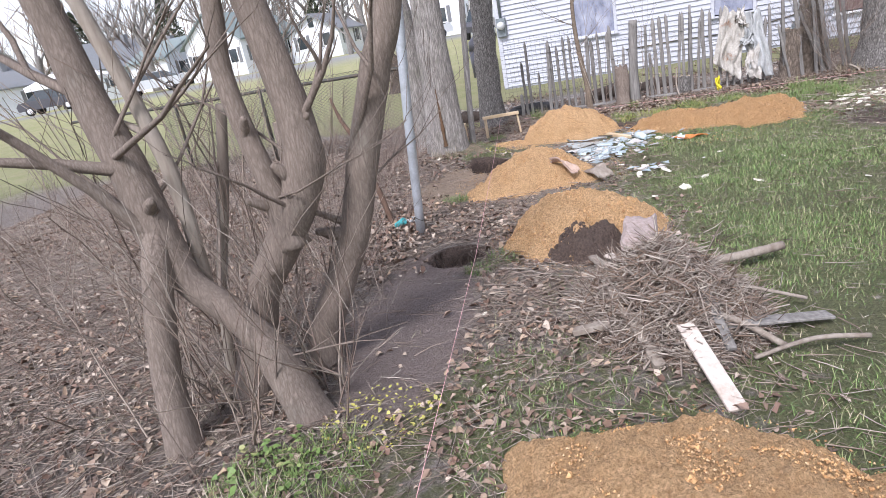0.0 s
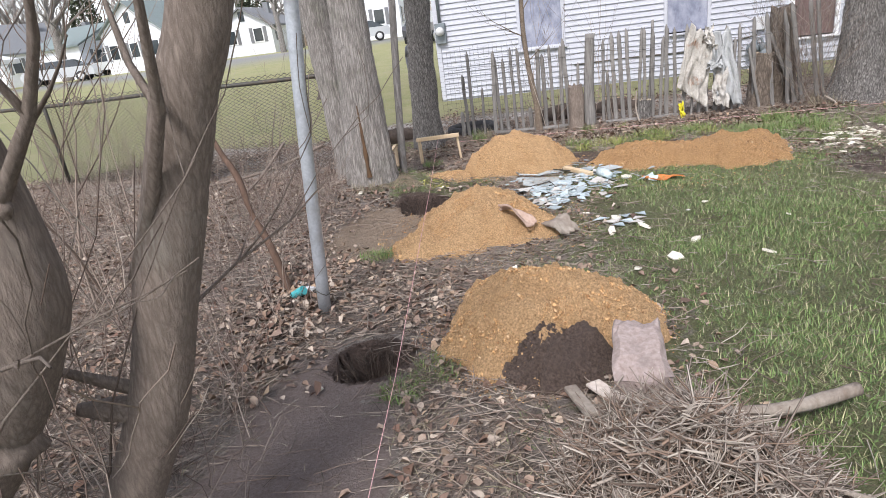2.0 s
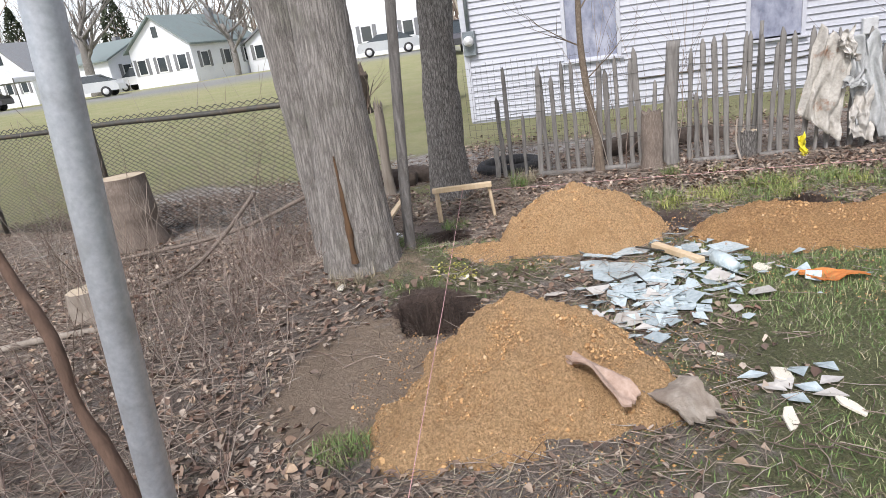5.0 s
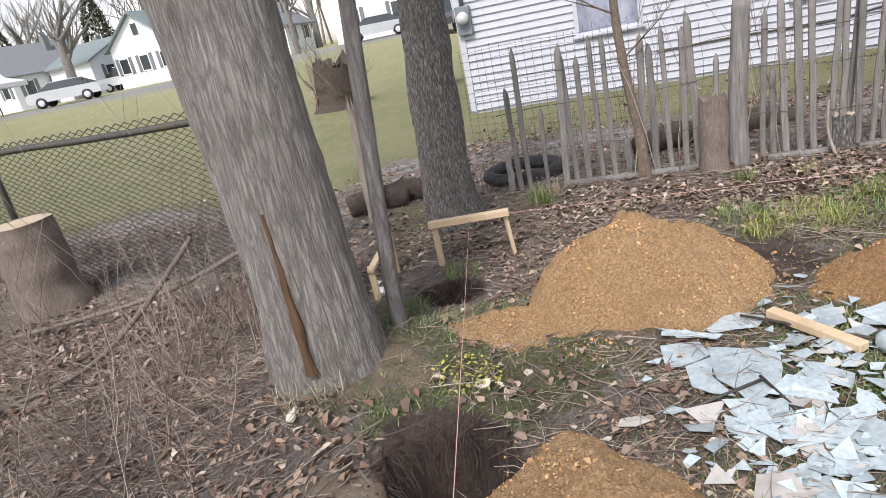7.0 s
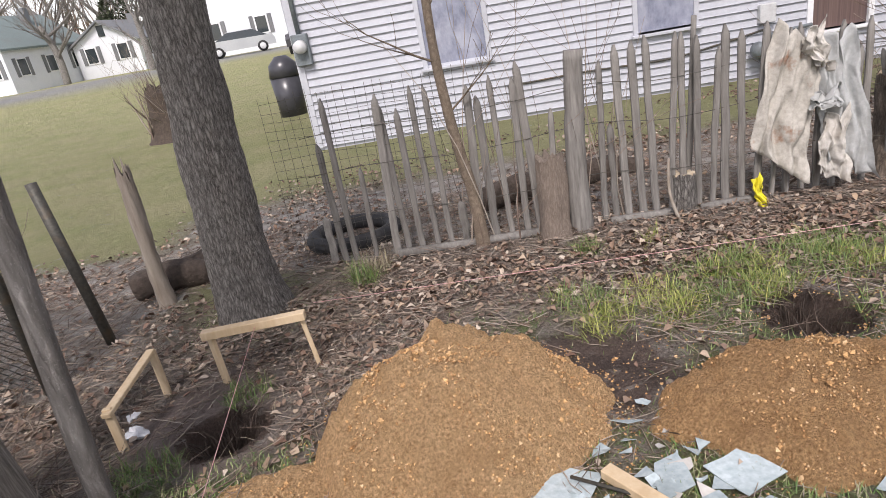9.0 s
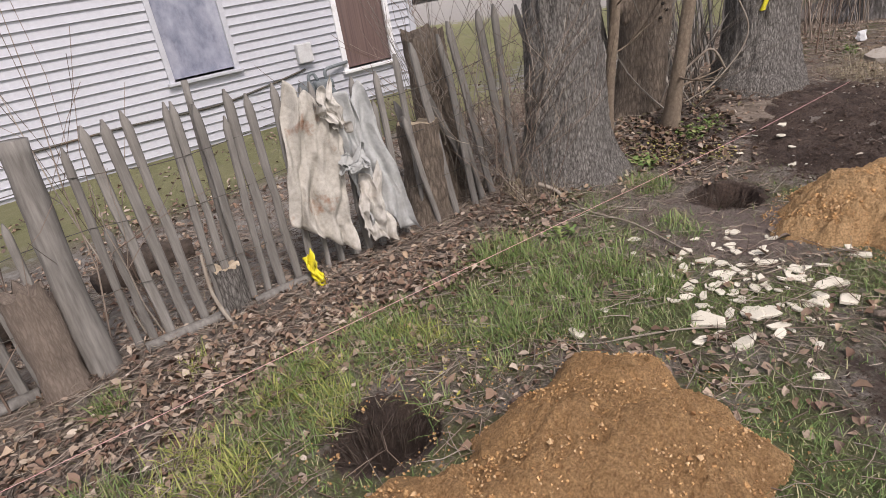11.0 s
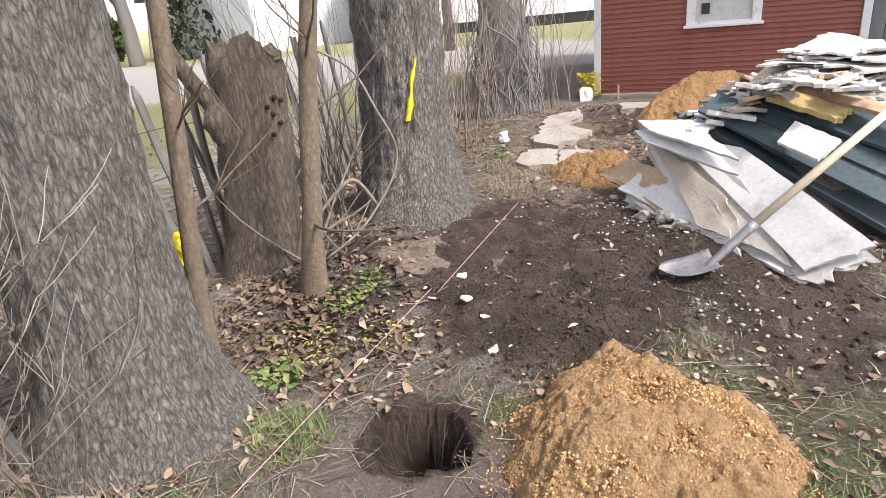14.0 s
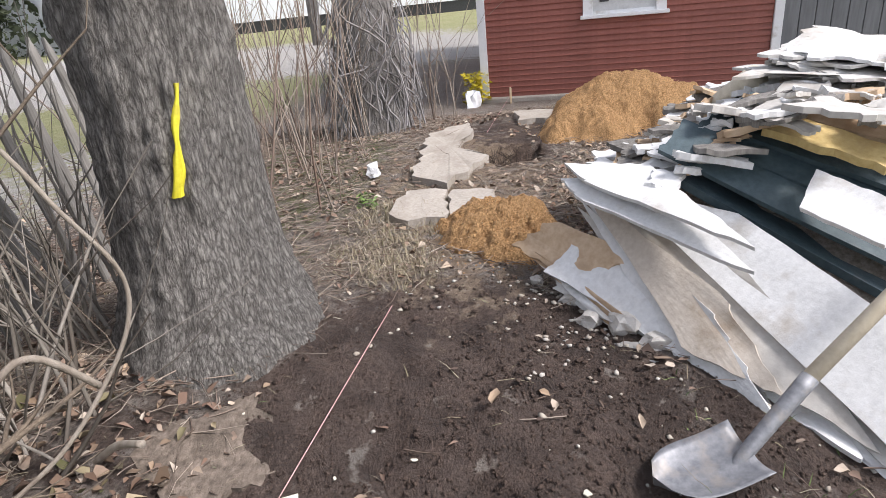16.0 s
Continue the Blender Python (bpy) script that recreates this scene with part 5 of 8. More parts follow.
def picket_mesh(w, h, seed):
    r = random.Random(seed)
    g = Geo()
    n, prof = 7, []
    for k in range(n):
        z = h * k / (n - 1)
        s = 1.0 if k < n - 2 else (0.92 if k == n - 2 else 0.18)
        prof.append((z if k < n - 1 else h, w * s * r.uniform(0.9, 1.08), r.uniform(-0.005, 0.005)))
    prof.insert(n - 1, (h - 0.05, w * 0.9, 0.0))
    prof[n - 2] = (h - 0.09, w, 0.0)
    for z, ww, dx in prof:
        t = 0.011 + 0.3 * ww * 0.25
        g.v += [(dx - ww / 2, -0.006, z), (dx - ww * 0.3, -t, z), (dx + ww * 0.3, -t, z), (dx + ww / 2, -0.006, z), (dx + ww / 2, 0.008, z), (dx - ww / 2, 0.008, z)]
    for i in range(len(prof) - 1):
        for k in range(6):
            a, b = i * 6 + k, i * 6 + (k + 1) % 6
            g.f.append((a, b, b + 6, a + 6))
    g.f += [tuple(range(5, -1, -1)), tuple((len(prof) - 1) * 6 + k for k in range(6))]
    return g.mesh("picket", M_PICKET, False)


PICKETS = [picket_mesh(0.044, 1.0, s) for s in range(5)] + [picket_mesh(0.038, 1.0, 9)]


def picket(parent, p, h, lean_x=0.0, lean_y=0.0, turn=0.0):
    ob = new("picket", PICKETS[pk_rnd.randrange(len(PICKETS))])
    ob.parent = parent
    ob.matrix_parent_inverse = Matrix.Translation(parent.location).inverted()
    ob.matrix_basis = Matrix.Translation((p[0], p[1], zat(p[0], p[1]) - 0.03)) @ pose(0, 0, 0, lean_y, lean_x, -12.4 + turn) @ Matrix.Diagonal((pk_rnd.uniform(0.8, 1.15), 1, h + 0.03, 1))
    return ob


fence = thing("picket_fence", (2.66, 9.0, 0), "weathered grey split-picket fence held by rusty wire", "fence")


def fence_y(x):
    return 9.31 - 0.218 * (x - 1.24)


for x, h in ((1.09, 0.34), (1.16, 0.80), (1.23, 1.08), (1.36, 0.62), (1.50, 1.06), (1.58, 1.0), (1.67, 0.95), (1.77, 1.06), (1.86, 1.05), (1.96, 0.30), (2.06, 1.0), (2.15, 0.93), (2.25, 1.03), (2.35, 1.0), (2.44, 1.09), (2.53, 0.78), (2.84, 1.0), (2.91, 0.62), (2.99, 1.07), (3.08, 1.09), (3.16, 1.11), (3.25, 1.10), (3.33, 1.09), (3.42, 1.05), (3.50, 0.97), (3.58, 1.09), (3.68, 1.05), (3.77, 1.07), (3.86, 0.95), (3.95, 1.0), (4.04, 1.02), (4.13, 0.92), (4.22, 1.0), (4.31, 0.85), (4.40, 1.0)):
    picket(fence, (x, fence_y(x)), h, pk_rnd.gauss(0, 1.6), pk_rnd.gauss(0, 1.5), pk_rnd.gauss(0, 8))
for x0, h, lx in ((4.52, 1.06, -2), (4.56, 0.74, -12), (4.62, 0.8, -10), (4.72, 1.1, -5), (4.88, 0.95, -3), (4.96, 1.1, -8), (5.05, 1.15, -9), (5.19, 1.15, -8), (5.26, 1.18, -8), (5.0, 0.9, -20)):
    picket(fence, (x0 + 0.05, fence_y(x0) + pk_rnd.uniform(-0.05, 0.03)), h, lx, pk_rnd.gauss(0, 4), pk_rnd.gauss(0, 10))
x = 6.15
while x < 9.0:
    picket(fence, (x + 0.1, 8.70 - 0.10 * (x - 6.2)), pk_rnd.uniform(1.05, 1.3), -9 + pk_rnd.gauss(0, 4), pk_rnd.gauss(0, 3), pk_rnd.gauss(0, 10))
    x += pk_rnd.uniform(0.085, 0.14)
for z0 in (0.30, 0.62, 0.86):
    pts = [(x, fence_y(x) - 0.012, zat(x, fence_y(x)) + z0 + 0.02 * np.sin(x * 5 + z0)) for x in np.arange(1.05, 5.5, 0.15)]
    under(fence, "wire", Geo().tube(pts, [0.0022] * len(pts), 4), M_IRON)
    pts = [(x, 8.68 - 0.10 * (x - 6.2), z0 + 0.1 + 0.02 * np.sin(x * 5)) for x in np.arange(6.0, 8.0, 0.15)]
    under(fence, "wire", Geo().tube(pts, [0.0022] * len(pts), 4), M_IRON)
g = Geo()
for k in range(21):
    x = 0.86 + 0.058 * k
    g.tube([(x + 0.006 * np.sin(k * 2.1), fence_y(x) + 0.016, 0.03), (x, fence_y(x) + 0.02, 0.6), (x + 0.01 * np.sin(k * 1.3), fence_y(x) + 0.016, 1.16 + 0.02 * np.sin(k * 1.7))], [0.0015] * 3, 3, cap=False)
for k in range(19):
    g.tube([(x, fence_y(x) + 0.018, 0.05 + 0.06 * k + 0.008 * np.sin(x * 7 + k)) for x in np.linspace(0.86, 2.02, 12)], [0.0015] * 12, 3, cap=False)
tagged(under(fence, "woven_wire", g, M_IRON, "rusty square-mesh wire panel"), kind="stuff")
g = Geo().tube([(2.66, 8.92, -0.05), (2.66, 8.93, 0.4), (2.68, 8.93, 0.8), (2.70, 8.93, 1.14)], [0.075, 0.066, 0.06, 0.055], 14, 0.12, 9, 4)
under(fence, "post", g, M_PICKET, "thick grey split-wood post")
g = Geo().tube([(3.43, 9.0, 0.0), (3.44, 8.95, 0.5), (3.46, 8.92, 1.2)], [0.022, 0.02, 0.016], 8, 0.1, 9, 4)
under(fence, "post", g, M_PICKET)
for x0, x1 in ((2.85, 3.25), (3.4, 3.75), (1.5, 2.4)):
    under(fence, "bottom_rail", Geo().tube([(x0, fence_y(x0) - 0.06, 0.055), (x1, fence_y(x1) - 0.06, 0.06)], [0.03, 0.03], 6, 0.15, 9, 3), M_PICKET)


# ---- cloths on the fence ----
def cloth(name, corners, material, label, folds, seed, depth=0.035):
    """A hanging cloth between four corners (top left, top right, bottom right, bottom left), folded, with thickness."""
    a, b, c, d = (Vector(p) for p in corners)
    nu, nv = 44, 40
    g = Geo()
    out = Vector((-0.215, -0.976, 0))
    for layer in (0, 1):
        for j in range(nv + 1):
            for i in range(nu + 1):
                u, v = i / nu, j / nv
                p = a.lerp(b, u).lerp(d.lerp(c, u), v)
                q = Vector((u * 3, v * 2, seed))
                fold = abs(np.sin(u * folds * 3.14 + seed + 2.2 * noise.noise(q))) ** 0.7 * 1.35 * depth * (0.35 + v) + 0.06 * noise.noise(q * 1.7) + 0.012 * noise.noise(q * 5)
                edge = 0.035 * noise.noise(Vector((u * 5, seed, v * 5))) * v + (0.05 * abs(np.sin(u * 7 + seed)) * (1 - v) if v < 0.2 else 0)
                p = p + out * (fold + 0.01 - 0.005 * layer) + Vector((edge * 0.6, 0, edge - 0.05 * (1 - v) * abs(np.sin(u * 5.2 + seed))))
                g.v.append(tuple(p))
    m = (nu + 1) * (nv + 1)
    for j in range(nv):
        for i in range(nu):
            k = j * (nu + 1) + i
            g.f += [(k, k + nu + 1, k + nu + 2, k + 1), (m + k, m + k + 1, m + k + nu + 2, m + k + nu + 1)]
    for i in range(nu):
        g.f += [(i, i + 1, m + i + 1, m + i), (nv * (nu + 1) + i, m + nv * (nu + 1) + i, m + nv * (nu + 1) + i + 1, nv * (nu + 1) + i + 1)]
    ob = new(name, g.mesh(name, material))
    return tagged(ob, label, "cloth")


cloth("hanging_cloth", ((3.80, 8.69, 1.12), (4.06, 8.63, 0.86), (3.99, 8.64, 0.14), (3.67, 8.72, 0.40)), M_CLOTH_STAIN, "rust-stained pale canvas cloth draped on the picket fence", 3.2, 1.0)
cloth("hanging_cloth", ((4.03, 8.64, 0.98), (4.24, 8.59, 0.98), (4.41, 8.55, 0.10), (4.10, 8.63, 0.26)), M_GREYCLOTH, "grey canvas rag draped on the picket fence", 2.6, 2.3)
cloth("hanging_cloth", ((3.91, 8.63, 0.99), (4.02, 8.60, 1.06), (4.08, 8.58, 0.80), (4.00, 8.60, 0.84)), M_CLOTH, "small pale canvas fold over the fence top", 1.2, 4.1, 0.03)
cloth("hanging_cloth", ((3.98, 8.61, 0.67), (4.16, 8.57, 0.69), (4.15, 8.56, 0.58), (3.99, 8.60, 0.60)), M_GREYCLOTH, "bunched grey rag on the picket fence", 1.0, 6.0, 0.035)
cloth("hanging_cloth", ((4.05, 8.60, 0.50), (4.20, 8.56, 0.55), (4.24, 8.54, 0.10), (4.05, 8.60, 0.19)), M_CLOTH, "torn lower flap of pale grey canvas", 1.6, 8.0, 0.018)
cloth("yellow_ribbon", ((3.68, 8.70, 0.20), (3.73, 8.69, 0.19), (3.78, 8.64, 0.02), (3.70, 8.66, 0.03)), M_YELLOW, "bright yellow plastic ribbon at the fence foot", 1.0, 3.0, 0.02)

# ---- chain-link fence ----
clf = thing("chain_link_fence", (-2.4, 9.3, 0), "dark old chain-link fence with a top rail", "fence")
CA, CB = Vector((-7.0, 10.9, 0)), Vector((-0.42, 8.52, 0))
cd_ = (CB - CA).normalized()
clen = (CB - CA).length
pts = [CA + cd_ * s + Vector((0, 0, zat(*(CA + cd_ * s)[:2]) + 1.1)) for s in np.linspace(0, clen, 14)]
under(clf, "top_rail", Geo().tube(pts, [0.025] * len(pts), 10), M_IRON)
for s in (0.6, 2.6, 4.4, clen - 0.02):
    p = CA + cd_ * s
    under(clf, "post", Geo().tube([(p.x, p.y, -0.05), (p.x, p.y, 1.12), (p.x, p.y, 1.16)], [0.027, 0.027, 0.015], 10), M_IRON)
g = Geo()
step, nz = 0.088, 26
k = 0
s = 2.2
while s < clen:
    for ph in (0, 1):
        pts = []
        for j in range(nz + 1):
            q = CA + cd_ * (s + step * ((j + ph) % 2))
            pts.append((q.x, q.y + (0.004 if (j + k) % 2 else -0.004), 0.03 + 1.14 * j / nz))
        g.tube(pts, [0.0052] * len(pts), 3, cap=False)
    s += step
    k += 1
tagged(under(clf, "wire_mesh", g, M_IRON), kind="stuff")

# ---- poles ----
p = thing("metal_pole", (-0.13, 4.49, zat(-0.13, 4.49)), "leaning galvanised steel pole set in the ground", "pole")
under(p, "tube", Geo().tube([(-0.135, 4.49, -0.05), (-0.05, 4.49, 0.96), (0.03, 4.49, 1.74), (0.12, 4.49, 2.7)], [0.036] * 4, 20, steps=3), M_GALV)
under(p, "wire_tie", Geo().tube([(-0.125 + 0.05 * np.cos(a), 4.49 + 0.045 * np.sin(a), 0.14 + 0.02 * np.sin(a * 2)) for a in np.linspace(0, 6.283, 14)], [0.003] * 14, 4), M_IRON)
p = thing("wooden_pole", (0.32, 7.15, zat(0.32, 7.15)), "weathered round grey pole beside the large tree", "pole")
under(p, "shaft", Geo().tube([(0.318, 7.15, 0.05), (0.35, 7.15, 0.6), (0.425, 7.15, 1.5), (0.52, 7.15, 2.6)], [0.037, 0.035, 0.033, 0.031], 14, 0.06, 7, 5), M_BARK_BLUE)
p = thing("rotten_stick", (-0.40, 4.86, 0), "rotten brown stick leaning out of the leaf litter", "stick")
under(p, "stick", Geo().tube([(-0.40, 4.86, -0.04), (-0.47, 4.90, 0.3), (-0.56, 4.95, 0.55), (-0.60, 5.0, 0.74), (-0.70, 5.06, 0.95), (-0.75, 5.1, 1.12)], [0.022, 0.024, 0.018, 0.023, 0.015, 0.01], 10, 0.3, 11, 5), M_RUSTWOOD)
p = thing("fence_stake", (-0.42, 8.75, 0), "dark steel stake beside the large tree", "stake")
under(p, "stake", Geo().tube([(-0.25, 8.95, 0.0), (-0.32, 8.95, 1.0)], [0.03, 0.03], 8), M_IRON)


# ---- batter boards and string ----
def bar(g, a, b, w, t, bev=0.003):
    a, b = Vector(a), Vector(b)
    m = (b - a).to_track_quat("Z", "Y").to_matrix().to_4x4()
    m.translation = a
    return g.box(m, w, t, (b - a).length, bev)


p = thing("batter_board", (0.7, 8.14, 0), "small new pine batter board holding a string", "batter board")
under(p, "crosspiece", bar(Geo(), (0.47, 8.15, 0.285), (0.95, 8.09, 0.295), 0.045, 0.04), M_LUMBER, smooth=False)
under(p, "leg", bar(Geo(), (0.505, 8.17, -0.04), (0.50, 8.165, 0.275), 0.04, 0.022), M_LUMBER, smooth=False)
under(p, "leg", bar(Geo(), (0.955, 8.12, -0.04), (0.925, 8.115, 0.285), 0.04, 0.022), M_LUMBER, smooth=False)
p = thing("batter_board", (0.2, 8.1, 0), "narrow pine batter board seen beside the post hole", "batter board")
under(p, "crosspiece", bar(Geo(), (0.14, 7.75, 0.22), (0.22, 8.2, 0.25), 0.04, 0.022), M_LUMBER, smooth=False)
under(p, "leg", bar(Geo(), (0.22, 8.2, -0.04), (0.22, 8.2, 0.25), 0.035, 0.022), M_LUMBER, smooth=False)
under(p, "leg", bar(Geo(), (0.14, 7.78, -0.04), (0.14, 7.78, 0.24), 0.035, 0.022), M_LUMBER, smooth=False)
p = tagged(new("string_line", Geo().tube([(-0.35, -4.0, 0.14), (0.125, 1.38, 0.14), (0.33, 3.44, 0.15), (0.55, 6.1, 0.2), (0.72, 8.13, 0.29)], [0.0015] * 5, 5).mesh("string_line", M_STRING)), "taut pink mason's string along the post holes", "string")
p = tagged(new("string_line", Geo().tube([(0.95, 8.60, 0.12), (3.6, 8.02, 0.11), (6.3, 7.40, 0.11), (8.35, 6.93, 0.11), (12.2, 6.02, 0.15)], [0.0015] * 5, 5).mesh("string_line", M_STRING)), "taut pink mason's string along the back fence", "string")
p = thing("survey_stake", (12.2, 6.01, 0), "small reddish wooden stake by the garage", "stake")
under(p, "stake", bar(Geo(), (12.2, 6.01, -0.05), (12.2, 6.01, 0.24), 0.035, 0.02), M_LUMBER, smooth=False)


# ---- loose pieces ----
def chunk_mesh(name, material, seed, flat=0.25, bumpy=0.25):
    r = random.Random(seed)
    bm = bmesh.new()
    bmesh.ops.create_icosphere(bm, subdivisions=2, radius=0.5)
    off = Vector((seed * 3.7, seed, 0))
    for v in bm.verts:
        v.co *= 1 + bumpy * 1.6 * noise.noise(v.co * 2.2 + off) + bumpy * 0.6 * noise.noise(v.co * 6 + off)
        v.co.z = max(-0.35, min(0.35, v.co.z)) * flat / 0.7
    me = bpy.data.meshes.new(name)
    bm.to_mesh(me)
    bm.free()
    me.materials.append(material)
    return me


def flake_mesh(name, material, seed):
    """An angular thin flake about one metre across, with chamfered broken edges."""
    r = random.Random(seed)
    n = r.choice((5, 6, 7, 8))
    rim = [(a, r.uniform(0.32, 0.56)) for a in sorted(6.2832 * (k + r.uniform(-0.35, 0.35)) / n for k in range(n))]
    g = Geo()
    for z, k in ((-0.06, 0.96), (0.045, 1.0), (0.07, 0.9)):
        g.v += [(np.cos(a) * d * k, np.sin(a) * d * k, z + 0.025 * noise.noise(Vector((a, d * 4, seed)))) for a, d in rim]
    g.f = [tuple(range(n - 1, -1, -1)), tuple(2 * n + k for k in range(n))]
    for b in (0, n):
        g.f += [(b + k, b + (k + 1) % n, b + n + (k + 1) % n, b + n + k) for k in range(n)]
    return g.mesh(name, material, False)


CHIP = [flake_mesh("plaster_chip", M_PLASTER, s) for s in range(10)]
c_rnd = random.Random(31)


def chip(x, y, s, meshes=CHIP, name="plaster_chip", label="cream plaster chip lying on the grass", cat="plaster chip", group="plaster chips on the grass", z=None, long=1.0):
    s *= 0.88 if group == "plaster chips on the grass" else 1.0
    ob = new(name, c_rnd.choice(meshes))
    ob.matrix_basis = Matrix.Translation((x, y, (zat(x, y) if z is None else z) + s * 0.07 + 0.004)) @ pose(0, 0, 0, c_rnd.gauss(0, 8), c_rnd.gauss(0, 8), c_rnd.uniform(0, 360)) @ Matrix.Diagonal((s * long, s * c_rnd.uniform(0.5, 0.8), s * c_rnd.uniform(0.7, 1.2), 1))
    return tagged(ob, label, cat, group)


for x, y, s in ((2.2, 4.84, 0.13), (1.71, 4.5, 0.09), (1.01, 4.72, 0.14), (1.71, 5.68, 0.1), (1.88, 5.45, 0.16), (2.48, 4.49, 0.1), (1.96, 4.58, 0.14), (2.58, 5.54, 0.09), (0.66, 6.74, 0.1), (-0.07, 6.64, 0.12), (2.0, 5.2, 0.14), (1.76, 5.15, 0.12), (-0.05, 3.66, 0.08), (0.35, 2.9, 0.05), (2.9, 5.0, 0.06), (3.1, 4.2, 0.06)):
    chip(x, y, s)
for x, y, s in ((4.48, 7.29, 0.05), (4.56, 7.16, 0.07), (4.68, 7.03, 0.10), (4.81, 6.98, 0.07), (4.53, 6.94, 0.10), (5.22, 6.97, 0.08), (4.99, 6.8, 0.08), (4.91, 6.74, 0.12), (4.91, 6.58, 0.10), (4.81, 6.58, 0.08), (4.66, 6.65, 0.06), (4.82, 6.45, 0.14), (4.7, 6.46, 0.12), (4.74, 6.36, 0.14), (4.52, 6.72, 0.08), (4.45, 6.62, 0.15), (4.31, 6.78, 0.18), (4.18, 7.18, 0.07), (4.77, 7.33, 0.05), (4.38, 6.95, 0.06), (4.54, 6.81, 0.07), (5.04, 7.02, 0.05), (5.17, 6.39, 0.12), (5.22, 6.46, 0.09), (3.97, 7.2, 0.10), (3.88, 6.92, 0.10), (4.16, 6.33, 0.07), (4.24, 6.61, 0.15), (4.44, 6.63, 0.13), (4.65, 6.45, 0.12)):
    chip(x, y, s, long=1.25)
for k in range(105):
    x, y = c_rnd.gauss(4.74, 0.24), c_rnd.gauss(6.82, 0.20)
    chip(x, y, c_rnd.uniform(0.03, 0.09), long=1.25)
for k in range(20):
    x, y = c_rnd.uniform(5.9, 7.3), c_rnd.uniform(6.2, 7.6)
    chip(x, y, c_rnd.uniform(0.012, 0.038), label="pale plaster crumb on the dark soil", group="plaster crumbs on the soil")
for x, y, s in ((6.22, 6.96, 0.08), (6.54, 7.12, 0.09), (6.43, 7.02, 0.06), (6.3, 7.3, 0.05), (6.12, 7.52, 0.07), (6.79, 7.18, 0.08), (6.6, 7.3, 0.05)):
    chip(x, y, s, label="pale plaster chip on the dark soil", group="plaster crumbs on the soil")

gpx, gpy = scatter(5200, 5.4, 8.6, 5.2, 7.8, lambda x, y: np.clip(0.42 * np.exp(-((x - 6.3) / 0.55) ** 2 - ((y - 5.85) / 0.33) ** 2) + 0.6 * np.exp(-((x - 7.6) / 0.5) ** 2 - ((y - 6.25) / 0.25) ** 2) + 0.004 + 0.25 * np.exp(-((x - 8.1) / 0.6) ** 2 - ((y - 6.8) / 0.4) ** 2), 0, 1) * off_mounds(x, y))


def pebbles(name, x, y, lo, hi, material, label):
    n = len(x)
    base = np.array([(1, 0, 0), (-1, 0, 0), (0, 1, 0), (0, -1, 0), (0, 0, 0.7), (0, 0, -0.7), (0.65, 0.65, 0.3), (-0.65, -0.6, 0.3)])
    s = rng.uniform(lo, hi, n) ** 1.0
    a = rng.uniform(0, 6.283, n)
    v = base[None] * rng.uniform(0.6, 1.2, (n, 8, 1)) * s[:, None, None]
    vx = v[..., 0] * np.cos(a)[:, None] - v[..., 1] * np.sin(a)[:, None] + x[:, None]
    vy = v[..., 0] * np.sin(a)[:, None] + v[..., 1] * np.cos(a)[:, None] + y[:, None]
    vz = v[..., 2] + height(x, y)[:, None] + s[:, None] * 0.3
    f0 = np.array([(0, 6, 4), (6, 2, 4), (2, 1, 4), (1, 7, 4), (7, 3, 4), (3, 0, 4), (2, 0, 5), (1, 2, 5), (3, 1, 5), (0, 3, 5), (0, 2, 6), (1, 3, 7)])
    f = (np.arange(n)[:, None, None] * 8 + f0[None]).reshape(-1, 3)
    return tagged(new(name, raw_mesh(name, np.stack([vx, vy, vz], -1).reshape(-1, 3), f, material)), label, "pebbles", kind="stuff")


pebbles("gravel", gpx, gpy, 0.003, 0.015, M_GRAVEL, "pale pebbles and rubble scattered on the soil")
gpx, gpy = scatter(210000, -0.7, 8.8, 1.8, 7.9, lambda x, y: np.clip(zones(x, y)[1], 0, 1) ** 1.5 * patchy(x, y, 2.9, 1.0) * off_mounds(x, y))
pebbles("soil_clods", gpx, gpy, 0.0018, 0.0085, M_SOIL, "dark crumbling clods of bare soil")

gpx, gpy = scatter(2600, 5.9, 8.6, 5.4, 7.6, lambda x, y: np.clip(zones(x, y)[1], 0, 1) * patchy(x, y, 4.3, 2.0) ** 2 * off_mounds(x, y))
pebbles("soil_clods", gpx, gpy, 0.004, 0.017, M_SOIL, "larger lumps of dark bare soil")

# squared stone by the mound
g = Geo()
bm = bmesh.new()
bmesh.ops.create_cube(bm, size=1)
bmesh.ops.subdivide_edges(bm, edges=bm.edges[:], cuts=5, use_grid_fill=True)
for v in bm.verts:
    c = v.co.copy()
    v.co = Vector((c.x * 0.22 * (1 - 0.18 * (c.y + 0.5)), c.y * 0.34, (c.z + 0.5) * 0.20))
    v.co += Vector((noise.noise(c * 3), noise.noise(c * 3 + Vector((5, 0, 0))), noise.noise(c * 3 + Vector((0, 7, 0))))) * 0.022 + c.normalized() * 0.008 * noise.noise(c * 9)
    if max(abs(c.x), abs(c.y)) > 0.45 and c.z > 0.45:
        v.co.z -= 0.018
me = bpy.data.meshes.new("stone_block")
bm.to_mesh(me)
bm.free()
me.materials.append(M_ROCK)
st = tagged(new("stone_block", me), "pinkish-grey squared stone leaning on the soil mound", "stone")
st.matrix_basis = pose(1.335, 3.42, zat(1.335, 3.42) - 0.01, 14, 0, -14)

# ---- brush pile with planks ----
bp = thing("brush_pile", (1.25, 2.65, 0), "flattened heap of dry weeds, sticks and old boards", "brush pile")
b_rnd = random.Random(5)
g = Geo()
